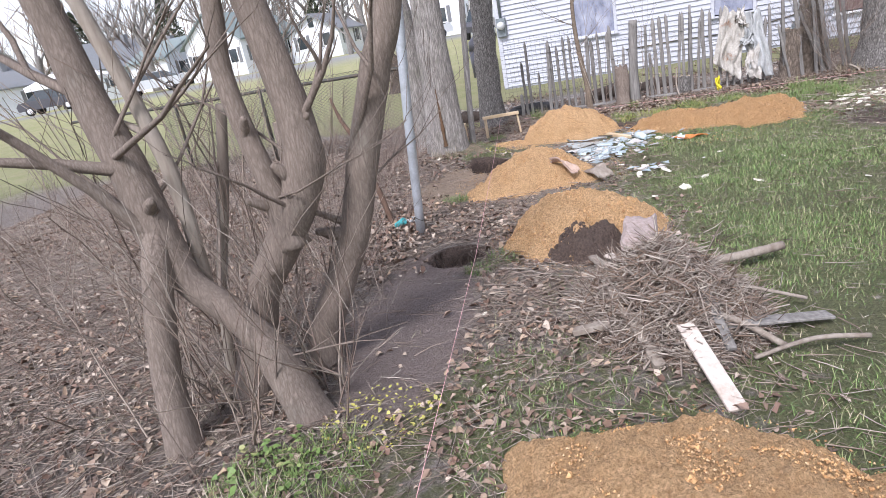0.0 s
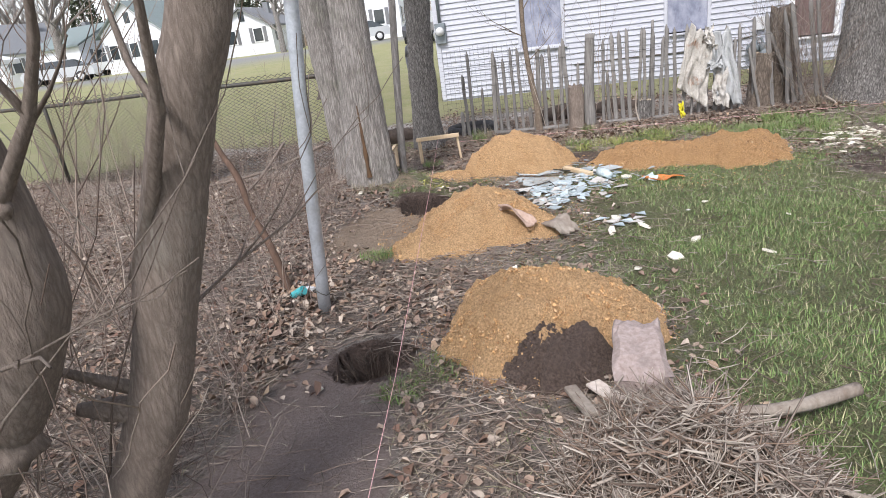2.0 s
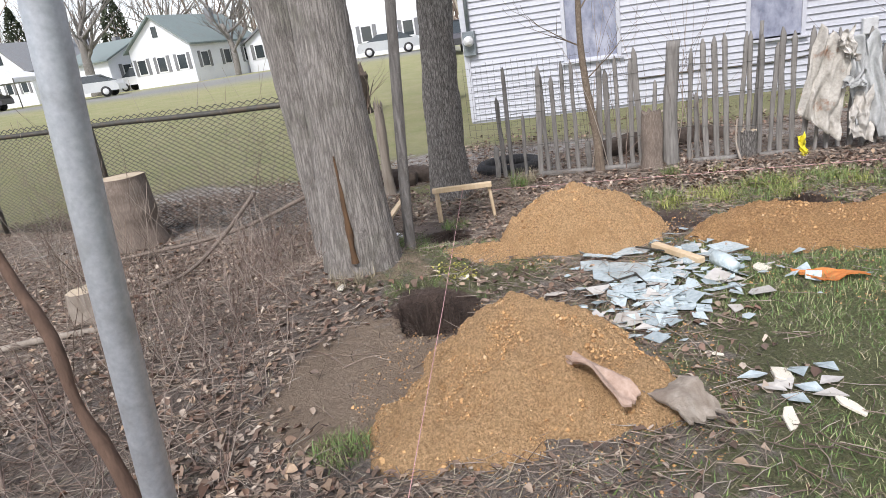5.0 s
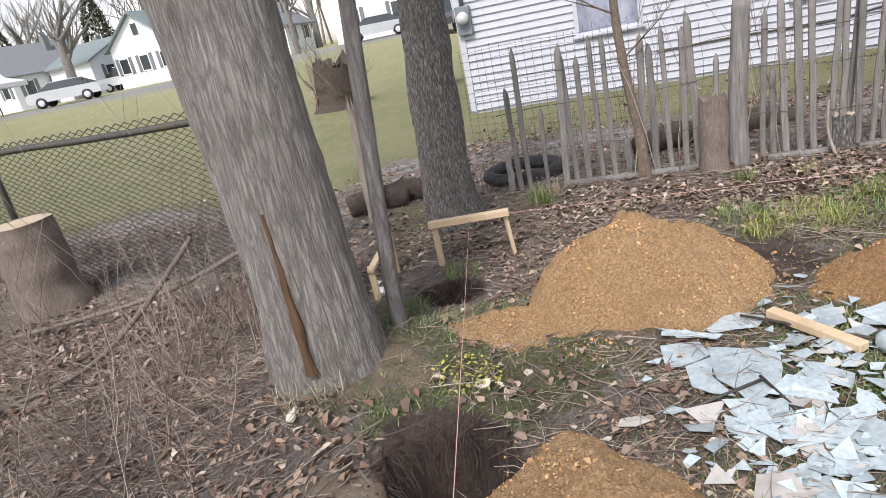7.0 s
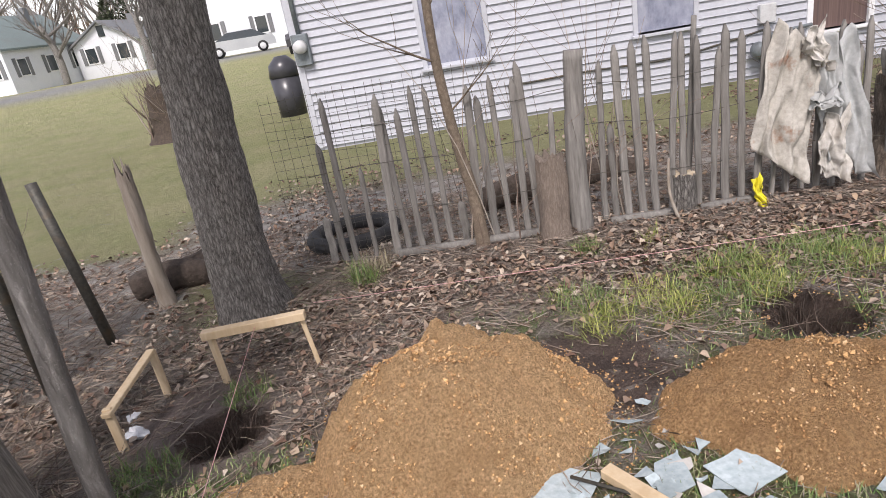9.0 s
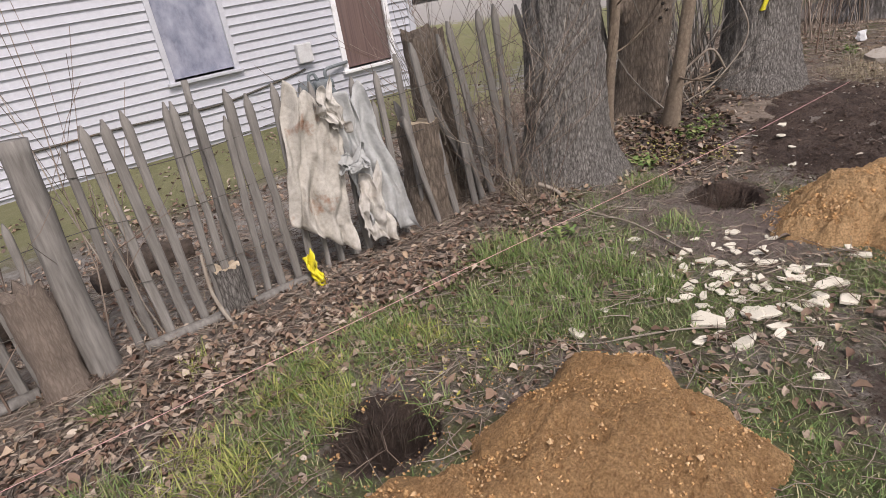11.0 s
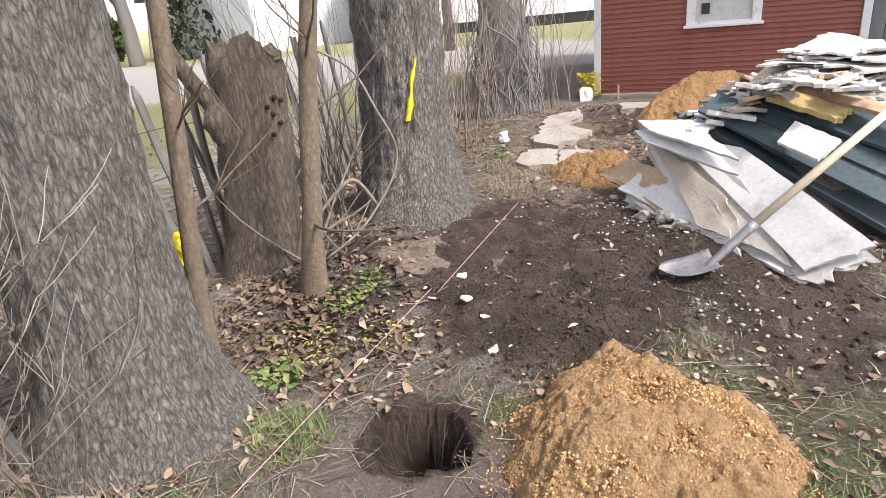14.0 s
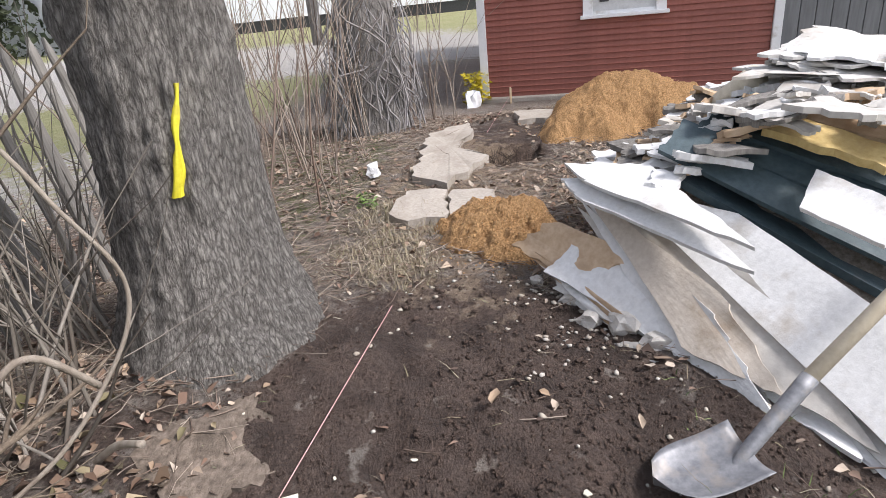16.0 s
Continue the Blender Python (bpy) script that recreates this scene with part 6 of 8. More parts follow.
for k in range(9500):
    a, d = b_rnd.uniform(0, 6.283), b_rnd.random() ** 0.7
    cx, cy = 1.26 + np.cos(a) * d * 0.42, 2.66 + np.sin(a) * d * 0.56
    hh = 0.38 * max(0, 1 - d) + 0.03
    l = b_rnd.uniform(0.05, 0.24)
    t = b_rnd.uniform(0, 6.283)
    z0 = zat(cx, cy) + b_rnd.uniform(0.0, hh)
    e = b_rnd.gauss(0, 0.6)
    mid = Vector((cx, cy, z0))
    dv = Vector((np.cos(t), np.sin(t), 0)) * l / 2 + Vector((0, 0, abs(e) * l / 2))
    r0 = b_rnd.choice((0.0014, 0.0016, 0.002, 0.0025, 0.003, 0.005))
    g.tube([mid - dv * 0.9, mid + Vector((b_rnd.gauss(0, 0.02), b_rnd.gauss(0, 0.02), 0.012)), mid + dv], [r0, r0, r0 * 0.6], 3, cap=False)
tagged(under(bp, "stalk_layer", g, spread("grey_straw_stalks", [(0.09, 0.065, 0.05), (0.30, 0.21, 0.15), (0.26, 0.21, 0.175), (0.42, 0.36, 0.30), (0.56, 0.50, 0.42), (0.17, 0.13, 0.105)], 0.9)), kind="stuff")
g = Geo()
for j in range(15):
    for i in range(25):
        a, d = 6.2832 * i / 24, j / 14
        cx, cy = 1.26 + np.cos(a) * d * 0.46, 2.66 + np.sin(a) * d * 0.56
        g.v.append((cx, cy, zat(cx, cy) + 0.22 * (1 - d ** 1.7) * (0.75 + 0.6 * noise.noise(Vector((cx * 5, cy * 5, 1)))) - 0.015))
for j in range(14):
    for i in range(24):
        g.f.append((j * 25 + i, j * 25 + i + 1, (j + 1) * 25 + i + 1, (j + 1) * 25 + i))
under(bp, "litter_core", g, surface("matted_weed_litter", (0.07, 0.052, 0.04), (0.22, 0.175, 0.14), (0.05, 0.038, 0.03), 9, 70, 0.95, 1.0, 0.03))
for n0, a, b, w, t, mm in (("plank", (1.225, 2.25, 0.14), (1.27, 1.80, 0.015), 0.075, 0.016, M_PLANK), ("plank", (1.40, 2.28, 0.10), (1.88, 2.36, 0.03), 0.07, 0.014, M_PICKET), ("plank", (0.78, 2.48, 0.05), (0.95, 2.42, 0.10), 0.05, 0.03, M_DEADWOOD), ("plank", (1.12, 3.34, 0.06), (1.20, 3.12, 0.08), 0.065, 0.015, M_PLANK), ("plank", (1.0, 2.62, 0.18), (1.08, 2.12, 0.03), 0.05, 0.03, M_DEADWOOD), ("plank", (1.38, 2.46, 0.19), (1.37, 2.12, 0.07), 0.04, 0.02, M_PICKET), ("plank", (1.02, 3.30, 0.08), (1.05, 3.08, 0.10), 0.05, 0.02, M_DEADWOOD)):
    m = (Vector(b) - Vector(a)).to_track_quat("Z", "X").to_matrix().to_4x4()
    up = bar(Geo(), a, b, w, t)
    under(bp, n0, up, mm, smooth=False)
for a, b, c, r0 in (((1.38, 3.06, 0.07), (1.68, 3.00, 0.08), (1.99, 3.04, 0.09), 0.023), ((1.10, 2.50, 0.12), (1.40, 2.30, 0.13), (1.60, 2.16, 0.03), 0.014), ((1.45, 2.10, 0.03), (1.70, 2.14, 0.06), (1.92, 2.14, 0.04), 0.010), ((1.24, 3.05, 0.16), (1.32, 2.90, 0.18), (1.36, 2.74, 0.10), 0.016), ((1.3, 2.9, 0.1), (1.55, 2.62, 0.12), (1.85, 2.5, 0.05), 0.008)):
    under(bp, "branch", Geo().tube([a, b, c], [r0 * 0.85, r0, r0 * 1.1], 10, 0.15, 8, 6), M_DEADWOOD, "pale barkless branch")


# ---- ragged sheets ----
def sheet(parent, name, corners, thick, material, ragged=0.02, warp=0.02, seed=0, n=10, label=""):
    """A board between four corners with torn edges, a slight warp and thickness."""
    a, b, c, d = (Vector(p) for p in corners)
    nrm = (b - a).cross(d - a).normalized()
    if nrm.z < 0:
        nrm = -nrm
    g = Geo()
    for layer in (0, 1):
        for j in range(n + 1):
            for i in range(n + 1):
                u, v = i / n, j / n
                q = Vector((u * 4 + seed * 3.1, v * 4, seed))
                uu = u + (ragged * 3 * noise.noise(q * 1.5) + ragged * noise.noise(q * 5) if i in (0, n) else 0)
                vv = v + (ragged * 3 * noise.noise(q * 1.5 + Vector((9, 0, 0))) + ragged * noise.noise(q * 5) if j in (0, n) else 0)
                p = a.lerp(b, uu).lerp(d.lerp(c, uu), vv) + nrm * (warp * noise.noise(Vector((u * 1.6, v * 1.6, seed))) - thick * layer)
                g.v.append(tuple(p))
    m = (n + 1) ** 2
    for j in range(n):
        for i in range(n):
            k = j * (n + 1) + i
            g.f += [(k, k + 1, k + n + 2, k + n + 1), (m + k, m + k + n + 1, m + k + n + 2, m + k + 1)]
    ring = [i for i in range(n + 1)] + [j * (n + 1) + n for j in range(1, n + 1)] + [n * (n + 1) + i for i in range(n - 1, -1, -1)] + [j * (n + 1) for j in range(n - 1, 0, -1)]
    for k in range(len(ring)):
        x1, x2 = ring[k], ring[(k + 1) % len(ring)]
        g.f.append((x1, m + x1, m + x2, x2))
    if parent:
        return under(parent, name, g, material, label, False)
    return new(name, g.mesh(name, material, False))


def plate(name, pts, thick, material, seed=0, ragged=0.02, tilt=0.0):
    """A flat broken piece with the given outline (x, y, z above the ground), its edges roughened, with thickness."""
    r = random.Random(seed)
    ring = []
    for k in range(len(pts)):
        a, b = Vector(pts[k]), Vector(pts[(k + 1) % len(pts)])
        n = max(1, int((b - a).length / 0.07)) if ragged else 1
        out = Vector((b.y - a.y, a.x - b.x, 0)).normalized()
        for i in range(n):
            ring.append(a.lerp(b, i / n) + (out * r.uniform(-1, 1) * ragged if i else Vector((0, 0, 0))))
    ring = [Vector((p.x, p.y, p.z + zat(p.x, p.y))) for p in ring]
    g, n = Geo(), len(ring)
    c = sum(ring, Vector((0, 0, 0))) / n
    g.v = [tuple(p) for p in ring] + [tuple(p - Vector((0, 0, thick))) for p in ring] + [tuple(c), tuple(c - Vector((0, 0, thick)))]
    area = sum(ring[k].x * ring[(k + 1) % n].y - ring[(k + 1) % n].x * ring[k].y for k in range(n))
    for k in range(n):
        m = (k + 1) % n
        fs = [(2 * n, k, m), (2 * n + 1, n + m, n + k), (k, n + k, n + m, m)]
        g.f += fs if area > 0 else [f[::-1] for f in fs]
    return new(name, g.mesh(name, material, False))


# ---- rubble pile of wallboard ----
rp = thing("wallboard_pile", (7.9, 5.5, 0), "heap of broken white wallboard, dark painted boards and rubble", "rubble pile")
SH = [
    ("wallboard", ((7.94, 6.03, 0.55), (6.72, 5.61, 0.17), (6.67, 5.37, 0.31), (7.51, 5.7, 0.54)), 0.014, M_DRYWALL, 0.006, 0.006),
    # darker grey material here paints the shade on this white sheet
    ("wallboard", ((8.04, 6.11, 0.53), (7.1, 5.83, 0.2), (6.77, 5.64, 0.16), (7.33, 5.74, 0.41)), 0.014, M_DRYWALL_B, 0.012, 0.012),
    ("wallboard", ((7.97, 6.13, 0.51), (7.24, 5.97, 0.2), (6.97, 5.78, 0.19), (7.32, 5.84, 0.36)), 0.014, M_DRYWALL_T, 0.02, 0.012),
    ("wallboard", ((7.86, 6.17, 0.36), (7.8, 6.33, 0.24), (7.23, 5.96, 0.16), (7.42, 5.95, 0.26)), 0.014, M_DRYWALL, 0.03, 0.015),
    ("torn_board", ((7.99, 6.25, 0.38), (8.03, 6.43, 0.27), (7.68, 6.23, 0.22), (7.62, 6.0, 0.36)), 0.014, M_KRAFT, 0.03, 0.03),
    ("torn_board", ((8.04, 6.42, 0.27), (7.5, 6.16, 0.16), (7.46, 6.1, 0.21), (7.89, 6.32, 0.27)), 0.02, M_KRAFT, 0.02, 0.02),
    ("torn_board", ((7.86, 6.34, 0.24), (7.54, 6.19, 0.17), (7.46, 6.13, 0.18), (7.73, 6.26, 0.23)), 0.02, M_DRYWALL, 0.02, 0.02),
    ("wallboard", ((8.03, 6.2, 0.62), (7.85, 6.16, 0.6), (7.21, 5.8, 0.56), (7.84, 5.92, 0.64)), 0.014, M_DRYWALL, 0.03, 0.015),
    ("wallboard", ((7.54, 5.45, 0.67), (7.4, 5.57, 0.59), (7.15, 5.46, 0.56), (7.23, 5.34, 0.63)), 0.018, M_DRYWALL, 0.01, 0.006),
    ("wallboard", ((7.22, 5.85, 0.17), (7.01, 5.8, 0.15), (6.77, 5.67, 0.14), (6.92, 5.67, 0.15)), 0.016, M_DRYWALL, 0.05, 0.02),
    ("wallboard", ((7.38, 6.15, 0.14), (7.25, 6.07, 0.14), (7.07, 5.81, 0.15), (7.31, 5.95, 0.16)), 0.016, M_DRYWALL_B, 0.06, 0.02),
    ("painted_board", ((7.82, 5.88, 0.70), (6.98, 5.02, 0.27), (7.05, 4.85, 0.36), (7.95, 5.75, 0.78)), 0.02, M_GREENBOARD, 0.006, 0.01),
    ("painted_board", ((7.88, 5.76, 0.73), (7.02, 4.92, 0.36), (7.12, 4.72, 0.44), (8.00, 5.6, 0.80)), 0.02, M_GREENBOARD, 0.006, 0.01),
    ("painted_board", ((7.90, 5.66, 0.76), (7.08, 4.84, 0.46), (7.22, 4.60, 0.54), (8.05, 5.45, 0.84)), 0.02, M_GREENBOARD, 0.006, 0.01),
    ("painted_board", ((7.80, 5.86, 0.62), (7.0, 5.1, 0.20), (7.2, 4.9, 0.2), (8.0, 5.6, 0.62)), 0.03, M_GREENBOARD, 0.006, 0.01),
    ("torn_board", ((7.85, 5.42, 0.80), (7.25, 4.98, 0.68), (7.30, 4.90, 0.71), (7.92, 5.32, 0.83)), 0.025, M_KRAFT, 0.02, 0.02),
    ("torn_board", ((7.72, 5.56, 0.77), (7.42, 5.30, 0.70), (7.48, 5.20, 0.73), (7.80, 5.44, 0.80)), 0.03, surface("yellow_foam_board", (0.50, 0.36, 0.14), (0.62, 0.48, 0.22), (0.4, 0.28, 0.12), 8, 40, 0.9), 0.05, 0.02),
]
for k, (n0, cs, t, mm, rg, wp) in enumerate(SH):
    sheet(rp, n0, cs, t, mm, rg, wp, k + 1)
r_rnd = random.Random(77)
for k in (0, 1, 2, 3, 7, 0, 2):
    n0, cs, t, mm, rg, wp = SH[k]
    out = Vector((-0.3 * r_rnd.uniform(0.02, 0.06), r_rnd.uniform(0.0, 0.03), -r_rnd.uniform(0.05, 0.075)))
    sheet(rp, "wallboard", [Vector(c) + out + Vector((r_rnd.uniform(-0.03, 0.03), r_rnd.uniform(-0.03, 0.03), 0)) for c in cs], 0.013, r_rnd.choice((M_DRYWALL, M_DRYWALL_C)), 0.02, 0.02, 500 + int(out.x * 1e4), 12)
for k in range(150):
    x, y = r_rnd.uniform(7.45, 8.6), r_rnd.uniform(5.1, 5.98)
    z = 0.55 + 0.28 * min(1, max(0, (5.95 - y) / 0.5)) - 0.25 * max(0, x - 8.0) + r_rnd.uniform(0, 0.05)
    if x < 7.7 and y > 5.5:
        continue
    a, s, t = r_rnd.uniform(0, 6.28), r_rnd.uniform(0.025, 0.12), r_rnd.uniform(-0.3, 0.3)
    u, w = Vector((np.cos(a), np.sin(a), t)) * s, Vector((-np.sin(a), np.cos(a), r_rnd.uniform(-0.2, 0.2))) * s * r_rnd.uniform(0.3, 0.9)
    c = Vector((x, y, z))
    sheet(rp, "wallboard_scrap", (c - u - w, c + u - w, c + u + w, c - u + w), r_rnd.uniform(0.012, 0.025), r_rnd.choice((M_DRYWALL, M_DRYWALL, M_DRYWALL_B, M_KRAFT, M_PICKET)), 0.06, 0.02, 40 + k, 6)
for k in range(110):
    a0, d0 = r_rnd.uniform(-2.6, 0.9), r_rnd.uniform(0.25, 0.95)
    x, y = 8.0 + np.cos(a0) * d0 * 0.86, 5.15 + np.sin(a0) * d0 * 0.9
    a, s = r_rnd.uniform(0, 6.28), r_rnd.uniform(0.04, 0.15)
    u, w = Vector((np.cos(a), np.sin(a), r_rnd.uniform(-0.3, 0.3))) * s, Vector((-np.sin(a), np.cos(a), r_rnd.uniform(-0.3, 0.3))) * s * r_rnd.uniform(0.3, 0.9)
    c = Vector((x, y, zat(x, y) + 0.68 * (1 - d0 ** 1.6) + 0.01))
    sheet(rp, "wallboard_scrap", (c - u - w, c + u - w, c + u + w, c - u + w), 0.016, r_rnd.choice((M_DRYWALL_C, M_DRYWALL_B, M_KRAFT, M_PICKET)), 0.06, 0.02, 240 + k, 5)
for k in range(20):
    z = 0.62 + k * 0.0185
    c = Vector((8.08 + r_rnd.gauss(0, 0.04), 4.97 + r_rnd.gauss(0, 0.04), z))
    a = 0.6 + r_rnd.gauss(0, 0.15)
    s = 0.27 + r_rnd.uniform(-0.08, 0.05)
    u, w = Vector((np.cos(a), np.sin(a), 0.03)) * s, Vector((-np.sin(a), np.cos(a), r_rnd.uniform(-0.03, 0.05))) * s * 1.1
    sheet(rp, "stacked_wallboard", (c - u - w, c + u - w, c + u + w, c - u + w), 0.012, M_DRYWALL if k % 6 == 0 else M_DRYWALL_C if k > 12 or k % 2 else M_DRYWALL_B, 0.07, 0.06, 90 + k, 18)
g = Geo()
for j in range(21):
    for i in range(31):
        a, d = 6.2832 * i / 30, j / 20
        rag = 1 + 0.12 * np.sin(3 * a + 1) + 0.09 * np.sin(5 * a) + 0.06 * np.sin(9 * a)
        cx, cy = 8.0 + np.cos(a) * d * 0.86 * rag, 5.15 + np.sin(a) * d * 0.9 * rag
        g.v.append((cx, cy, zat(cx, cy) + 0.68 * (1 - d ** 1.6) * (0.9 + 0.35 * noise.noise(Vector((cx * 4, cy * 4, 1)))) - 0.02))
for j in range(20):
    for i in range(30):
        g.f.append((j * 31 + i, j * 31 + i + 1, (j + 1) * 31 + i + 1, (j + 1) * 31 + i))
under(rp, "rubble_core", g, surface("crushed_plaster_rubble", (0.16, 0.13, 0.105), (0.38, 0.345, 0.305), (0.24, 0.2, 0.165), 9, 60, 0.95, 0.8, 0.02), smooth=False)
under(rp, "roll", Geo().tube([(8.52, 5.48, 0.58), (8.36, 5.42, 0.72), (8.20, 5.36, 0.87)], [0.062, 0.068, 0.055], 16, 0.05, 6, 4), surface("cream_rolled_lining", (0.56, 0.51, 0.40), (0.65, 0.6, 0.5), (0.48, 0.42, 0.32), 5, 30, 0.8), "cream rolled lining")
under(rp, "block", Geo().box(pose(7.19, 5.58, 0.33, 8, 25, 30), 0.11, 0.06, 0.05, 0.006), M_RUSTWOOD, smooth=False)
for x, y, s in ((7.48, 6.1, 0.16), (7.35, 6.02, 0.12), (7.55, 6.2, 0.1), (7.62, 6.12, 0.12), (7.2, 5.86, 0.11), (7.7, 6.25, 0.09), (8.6, 6.4, 0.12), (8.45, 6.45, 0.1), (7.12, 5.75, 0.14), (7.9, 6.35, 0.08), (8.35, 6.3, 0.16), (8.5, 6.25, 0.14)):
    chip(x, y, s, [chunk_mesh("rubble_stone", M_DRYWALL_B, int(x * 10), 0.5, 0.35)], "rubble_stone", "pale broken rubble stone at the pile's foot", "stone", "rubble at the pile's foot")

# ---- shovel ----
sv = thing("shovel", (6.76, 6.22, zat(6.76, 6.22)), "round-point digging shovel with a pale wooden handle", "shovel")
F0, HD = Vector((6.855, 5.815, 0.326)), Vector((0.27, -0.755, 0.598))
under(sv, "handle", Geo().tube([F0 - HD * 0.02, F0 + HD * 0.5, F0 + HD * 1.05], [0.021, 0.020, 0.019], 14), M_HANDLE, "pale worn ash handle")
tip = Vector((6.735, 6.225, zat(6.735, 6.225) + 0.03))
neck = Vector((6.775, 5.985, 0.185))
under(sv, "socket", Geo().tube([neck + (neck - F0) * 0.25 - Vector((0, 0, 0.0)), neck, neck.lerp(F0, 0.5), F0 + HD * 0.03], [0.010, 0.019, 0.021, 0.0235], 14, steps=3), M_STEEL)
g = Geo()
ax = (tip - neck).normalized()
sd = ax.cross(Vector((0, 0, 1))).normalized()
up = sd.cross(ax)
for layer in (0, 1):
    for j in range(13):
        v = j / 12
        half = 0.098 * (1.0 if v < 0.5 else (1 - ((v - 0.5) / 0.5) ** 2.2) ** 0.6) + 0.001
        for i in range(13):
            u = i / 6 - 1
            p = neck + ax * (0.265 * v - 0.02) + sd * u * half + up * (0.030 * u * u - 0.020 * np.sin(v * 3.0) - 0.003 * layer + 0.012 * np.exp(-(u * 5) ** 2) * (1 - v))
            g.v.append(tuple(p))
for j in range(12):
    for i in range(12):
        k = j * 13 + i
        g.f += [(k, k + 1, k + 14, k + 13), (169 + k, 169 + k + 13, 169 + k + 14, 169 + k + 1)]
ring = [i for i in range(13)] + [j * 13 + 12 for j in range(1, 13)] + [12 * 13 + i for i in range(11, -1, -1)] + [j * 13 for j in range(11, 0, -1)]
for k in range(len(ring)):
    g.f.append((ring[k], 169 + ring[k], 169 + ring[(k + 1) % len(ring)], ring[(k + 1) % len(ring)]))
under(sv, "blade", g, M_STEEL, "scratched grey steel blade")

M_RUSTCARD = surface("pinkish_cardboard", (0.34, 0.235, 0.18), (0.48, 0.36, 0.29), (0.24, 0.155, 0.115), 9, 50, 0.9, 0.3, 0.005)
# ---- broken glass panes and scraps on the lawn ----
s_rnd = random.Random(12)
PANES = (((1.351, 6.695), (1.40, 6.673), (1.536, 6.728), (1.532, 6.831), (1.377, 6.832)), ((1.49, 6.57), (1.53, 6.41), (1.665, 6.47), (1.755, 6.645), (1.742, 6.715), (1.541, 6.78)), ((1.39, 6.54), (1.50, 6.45), (1.48, 6.58), (1.525, 6.70), (1.41, 6.655)),
         ((1.404, 6.898), (1.595, 6.818), (1.633, 6.841), (1.428, 6.949)), ((1.529, 7.014), (1.607, 6.878), (1.776, 6.858), (1.86, 6.95), (1.728, 7.041)), ((1.985, 6.709), (2.013, 6.635), (2.145, 6.705), (2.137, 6.75)), ((1.956, 6.758), (2.087, 6.791), (2.11, 6.935), (2.022, 6.92)),
         ((1.60, 6.43), (1.77, 6.32), (1.80, 6.44), (1.70, 6.50)), ((1.55, 6.40), (1.58, 6.22), (1.76, 6.09), (1.79, 6.28)), ((1.60, 6.03), (1.611, 5.93), (1.685, 5.97)), ((2.15, 6.85), (2.2, 6.70), (2.36, 6.74), (2.30, 6.88)), ((1.44, 6.33), (1.53, 6.20), (1.56, 6.37)))
for k, pts in enumerate(PANES):
    tagged(plate("glass_shard", [(x, y, 0.024 + 0.004 * (k % 4) + s_rnd.uniform(-0.002, 0.002)) for x, y in pts], 0.004, M_SHEET, k, 0.012), "large pane of broken glass on the grass, coloured pale blue as reflected sky", "glass shard", "broken glass shards")
for k in range(290):
    x, y = (s_rnd.gauss(1.88, 0.25), s_rnd.gauss(6.55, 0.26)) if k % 3 else (s_rnd.gauss(1.52, 0.12), s_rnd.gauss(6.20, 0.16))
    rad = s_rnd.uniform(0.012, 0.045) * (1.8 if k % 7 == 0 else 1)
    if 1.38 < x < 1.76 and 6.42 < y < 6.86:
        continue
    a0, n = s_rnd.uniform(0, 6.28), s_rnd.choice((3, 3, 4, 4, 5))
    tx, ty = s_rnd.gauss(0, 0.22), s_rnd.gauss(0, 0.22)
    pts = []
    for i in range(n):
        a, d = a0 + 6.283 * (i + s_rnd.uniform(-0.3, 0.3)) / n, rad * s_rnd.uniform(0.55, 1.3)
        pts.append((x + np.cos(a) * d * 1.3, y + np.sin(a) * d, 0.022 + tx * np.cos(a) * d + ty * np.sin(a) * d + s_rnd.uniform(0, 0.012)))
    tagged(plate("glass_shard", pts, 0.003, M_SHEET if k % 5 else M_DRYWALL_B, k, 0.0), "small shard of broken glass, coloured pale as reflected sky", "glass shard", "broken glass shards")
for k, (x, y) in enumerate(((1.86, 5.38), (1.92, 5.32), (1.80, 5.36), (1.95, 5.45), (2.02, 5.36), (1.78, 5.46), (1.5, 5.95), (1.84, 5.27), (1.97, 5.27), (2.06, 5.46))):
    a = s_rnd.uniform(0, 6.28)
    pts = [(x + np.cos(a + t) * d, y + np.sin(a + t) * d * 0.7, 0.02 + 0.012 * (i % 2)) for i, (t, d) in enumerate(((0, 0.06), (1.4, 0.045), (2.9, 0.065), (4.6, 0.04)))]
    tagged(plate("glass_shard", pts, 0.004, M_SHEET if k % 2 else M_DRYWALL_B, k, 0.0), "grey broken shard on the lawn", "glass shard", "broken glass shards")
jar = thing("glass_jar", (2.12, 6.54, zat(2.12, 6.54)), "clear glass jar lying on its side, coloured pale as reflected sky", "jar")
under(jar, "jar", Geo().tube([(2.10, 6.62, 0.05), (2.105, 6.60, 0.05), (2.12, 6.53, 0.05), (2.13, 6.48, 0.05), (2.135, 6.45, 0.05), (2.137, 6.43, 0.05)], [0.03, 0.045, 0.046, 0.044, 0.032, 0.032], 18), M_SHEET)
p = tagged(new("lumber_offcut", bar(Geo(), (1.86, 6.93, 0.045), (2.02, 6.585, 0.045), 0.05, 0.035).mesh("lumber_offcut", M_LUMBER, False)), "pale pine offcut lying on broken glass", "lumber")
p = tagged(sheet(None, "orange_rag", ((2.40, 6.36, 0.03), (2.64, 6.30, 0.03), (2.70, 6.18, 0.03), (2.46, 6.20, 0.03)), 0.008, M_ORANGE, 0.05, 0.05, 8, 14), "crumpled orange rag on the grass", "rag")
chip(2.30, 6.47, 0.17, label="white plaster piece beside the orange rag")
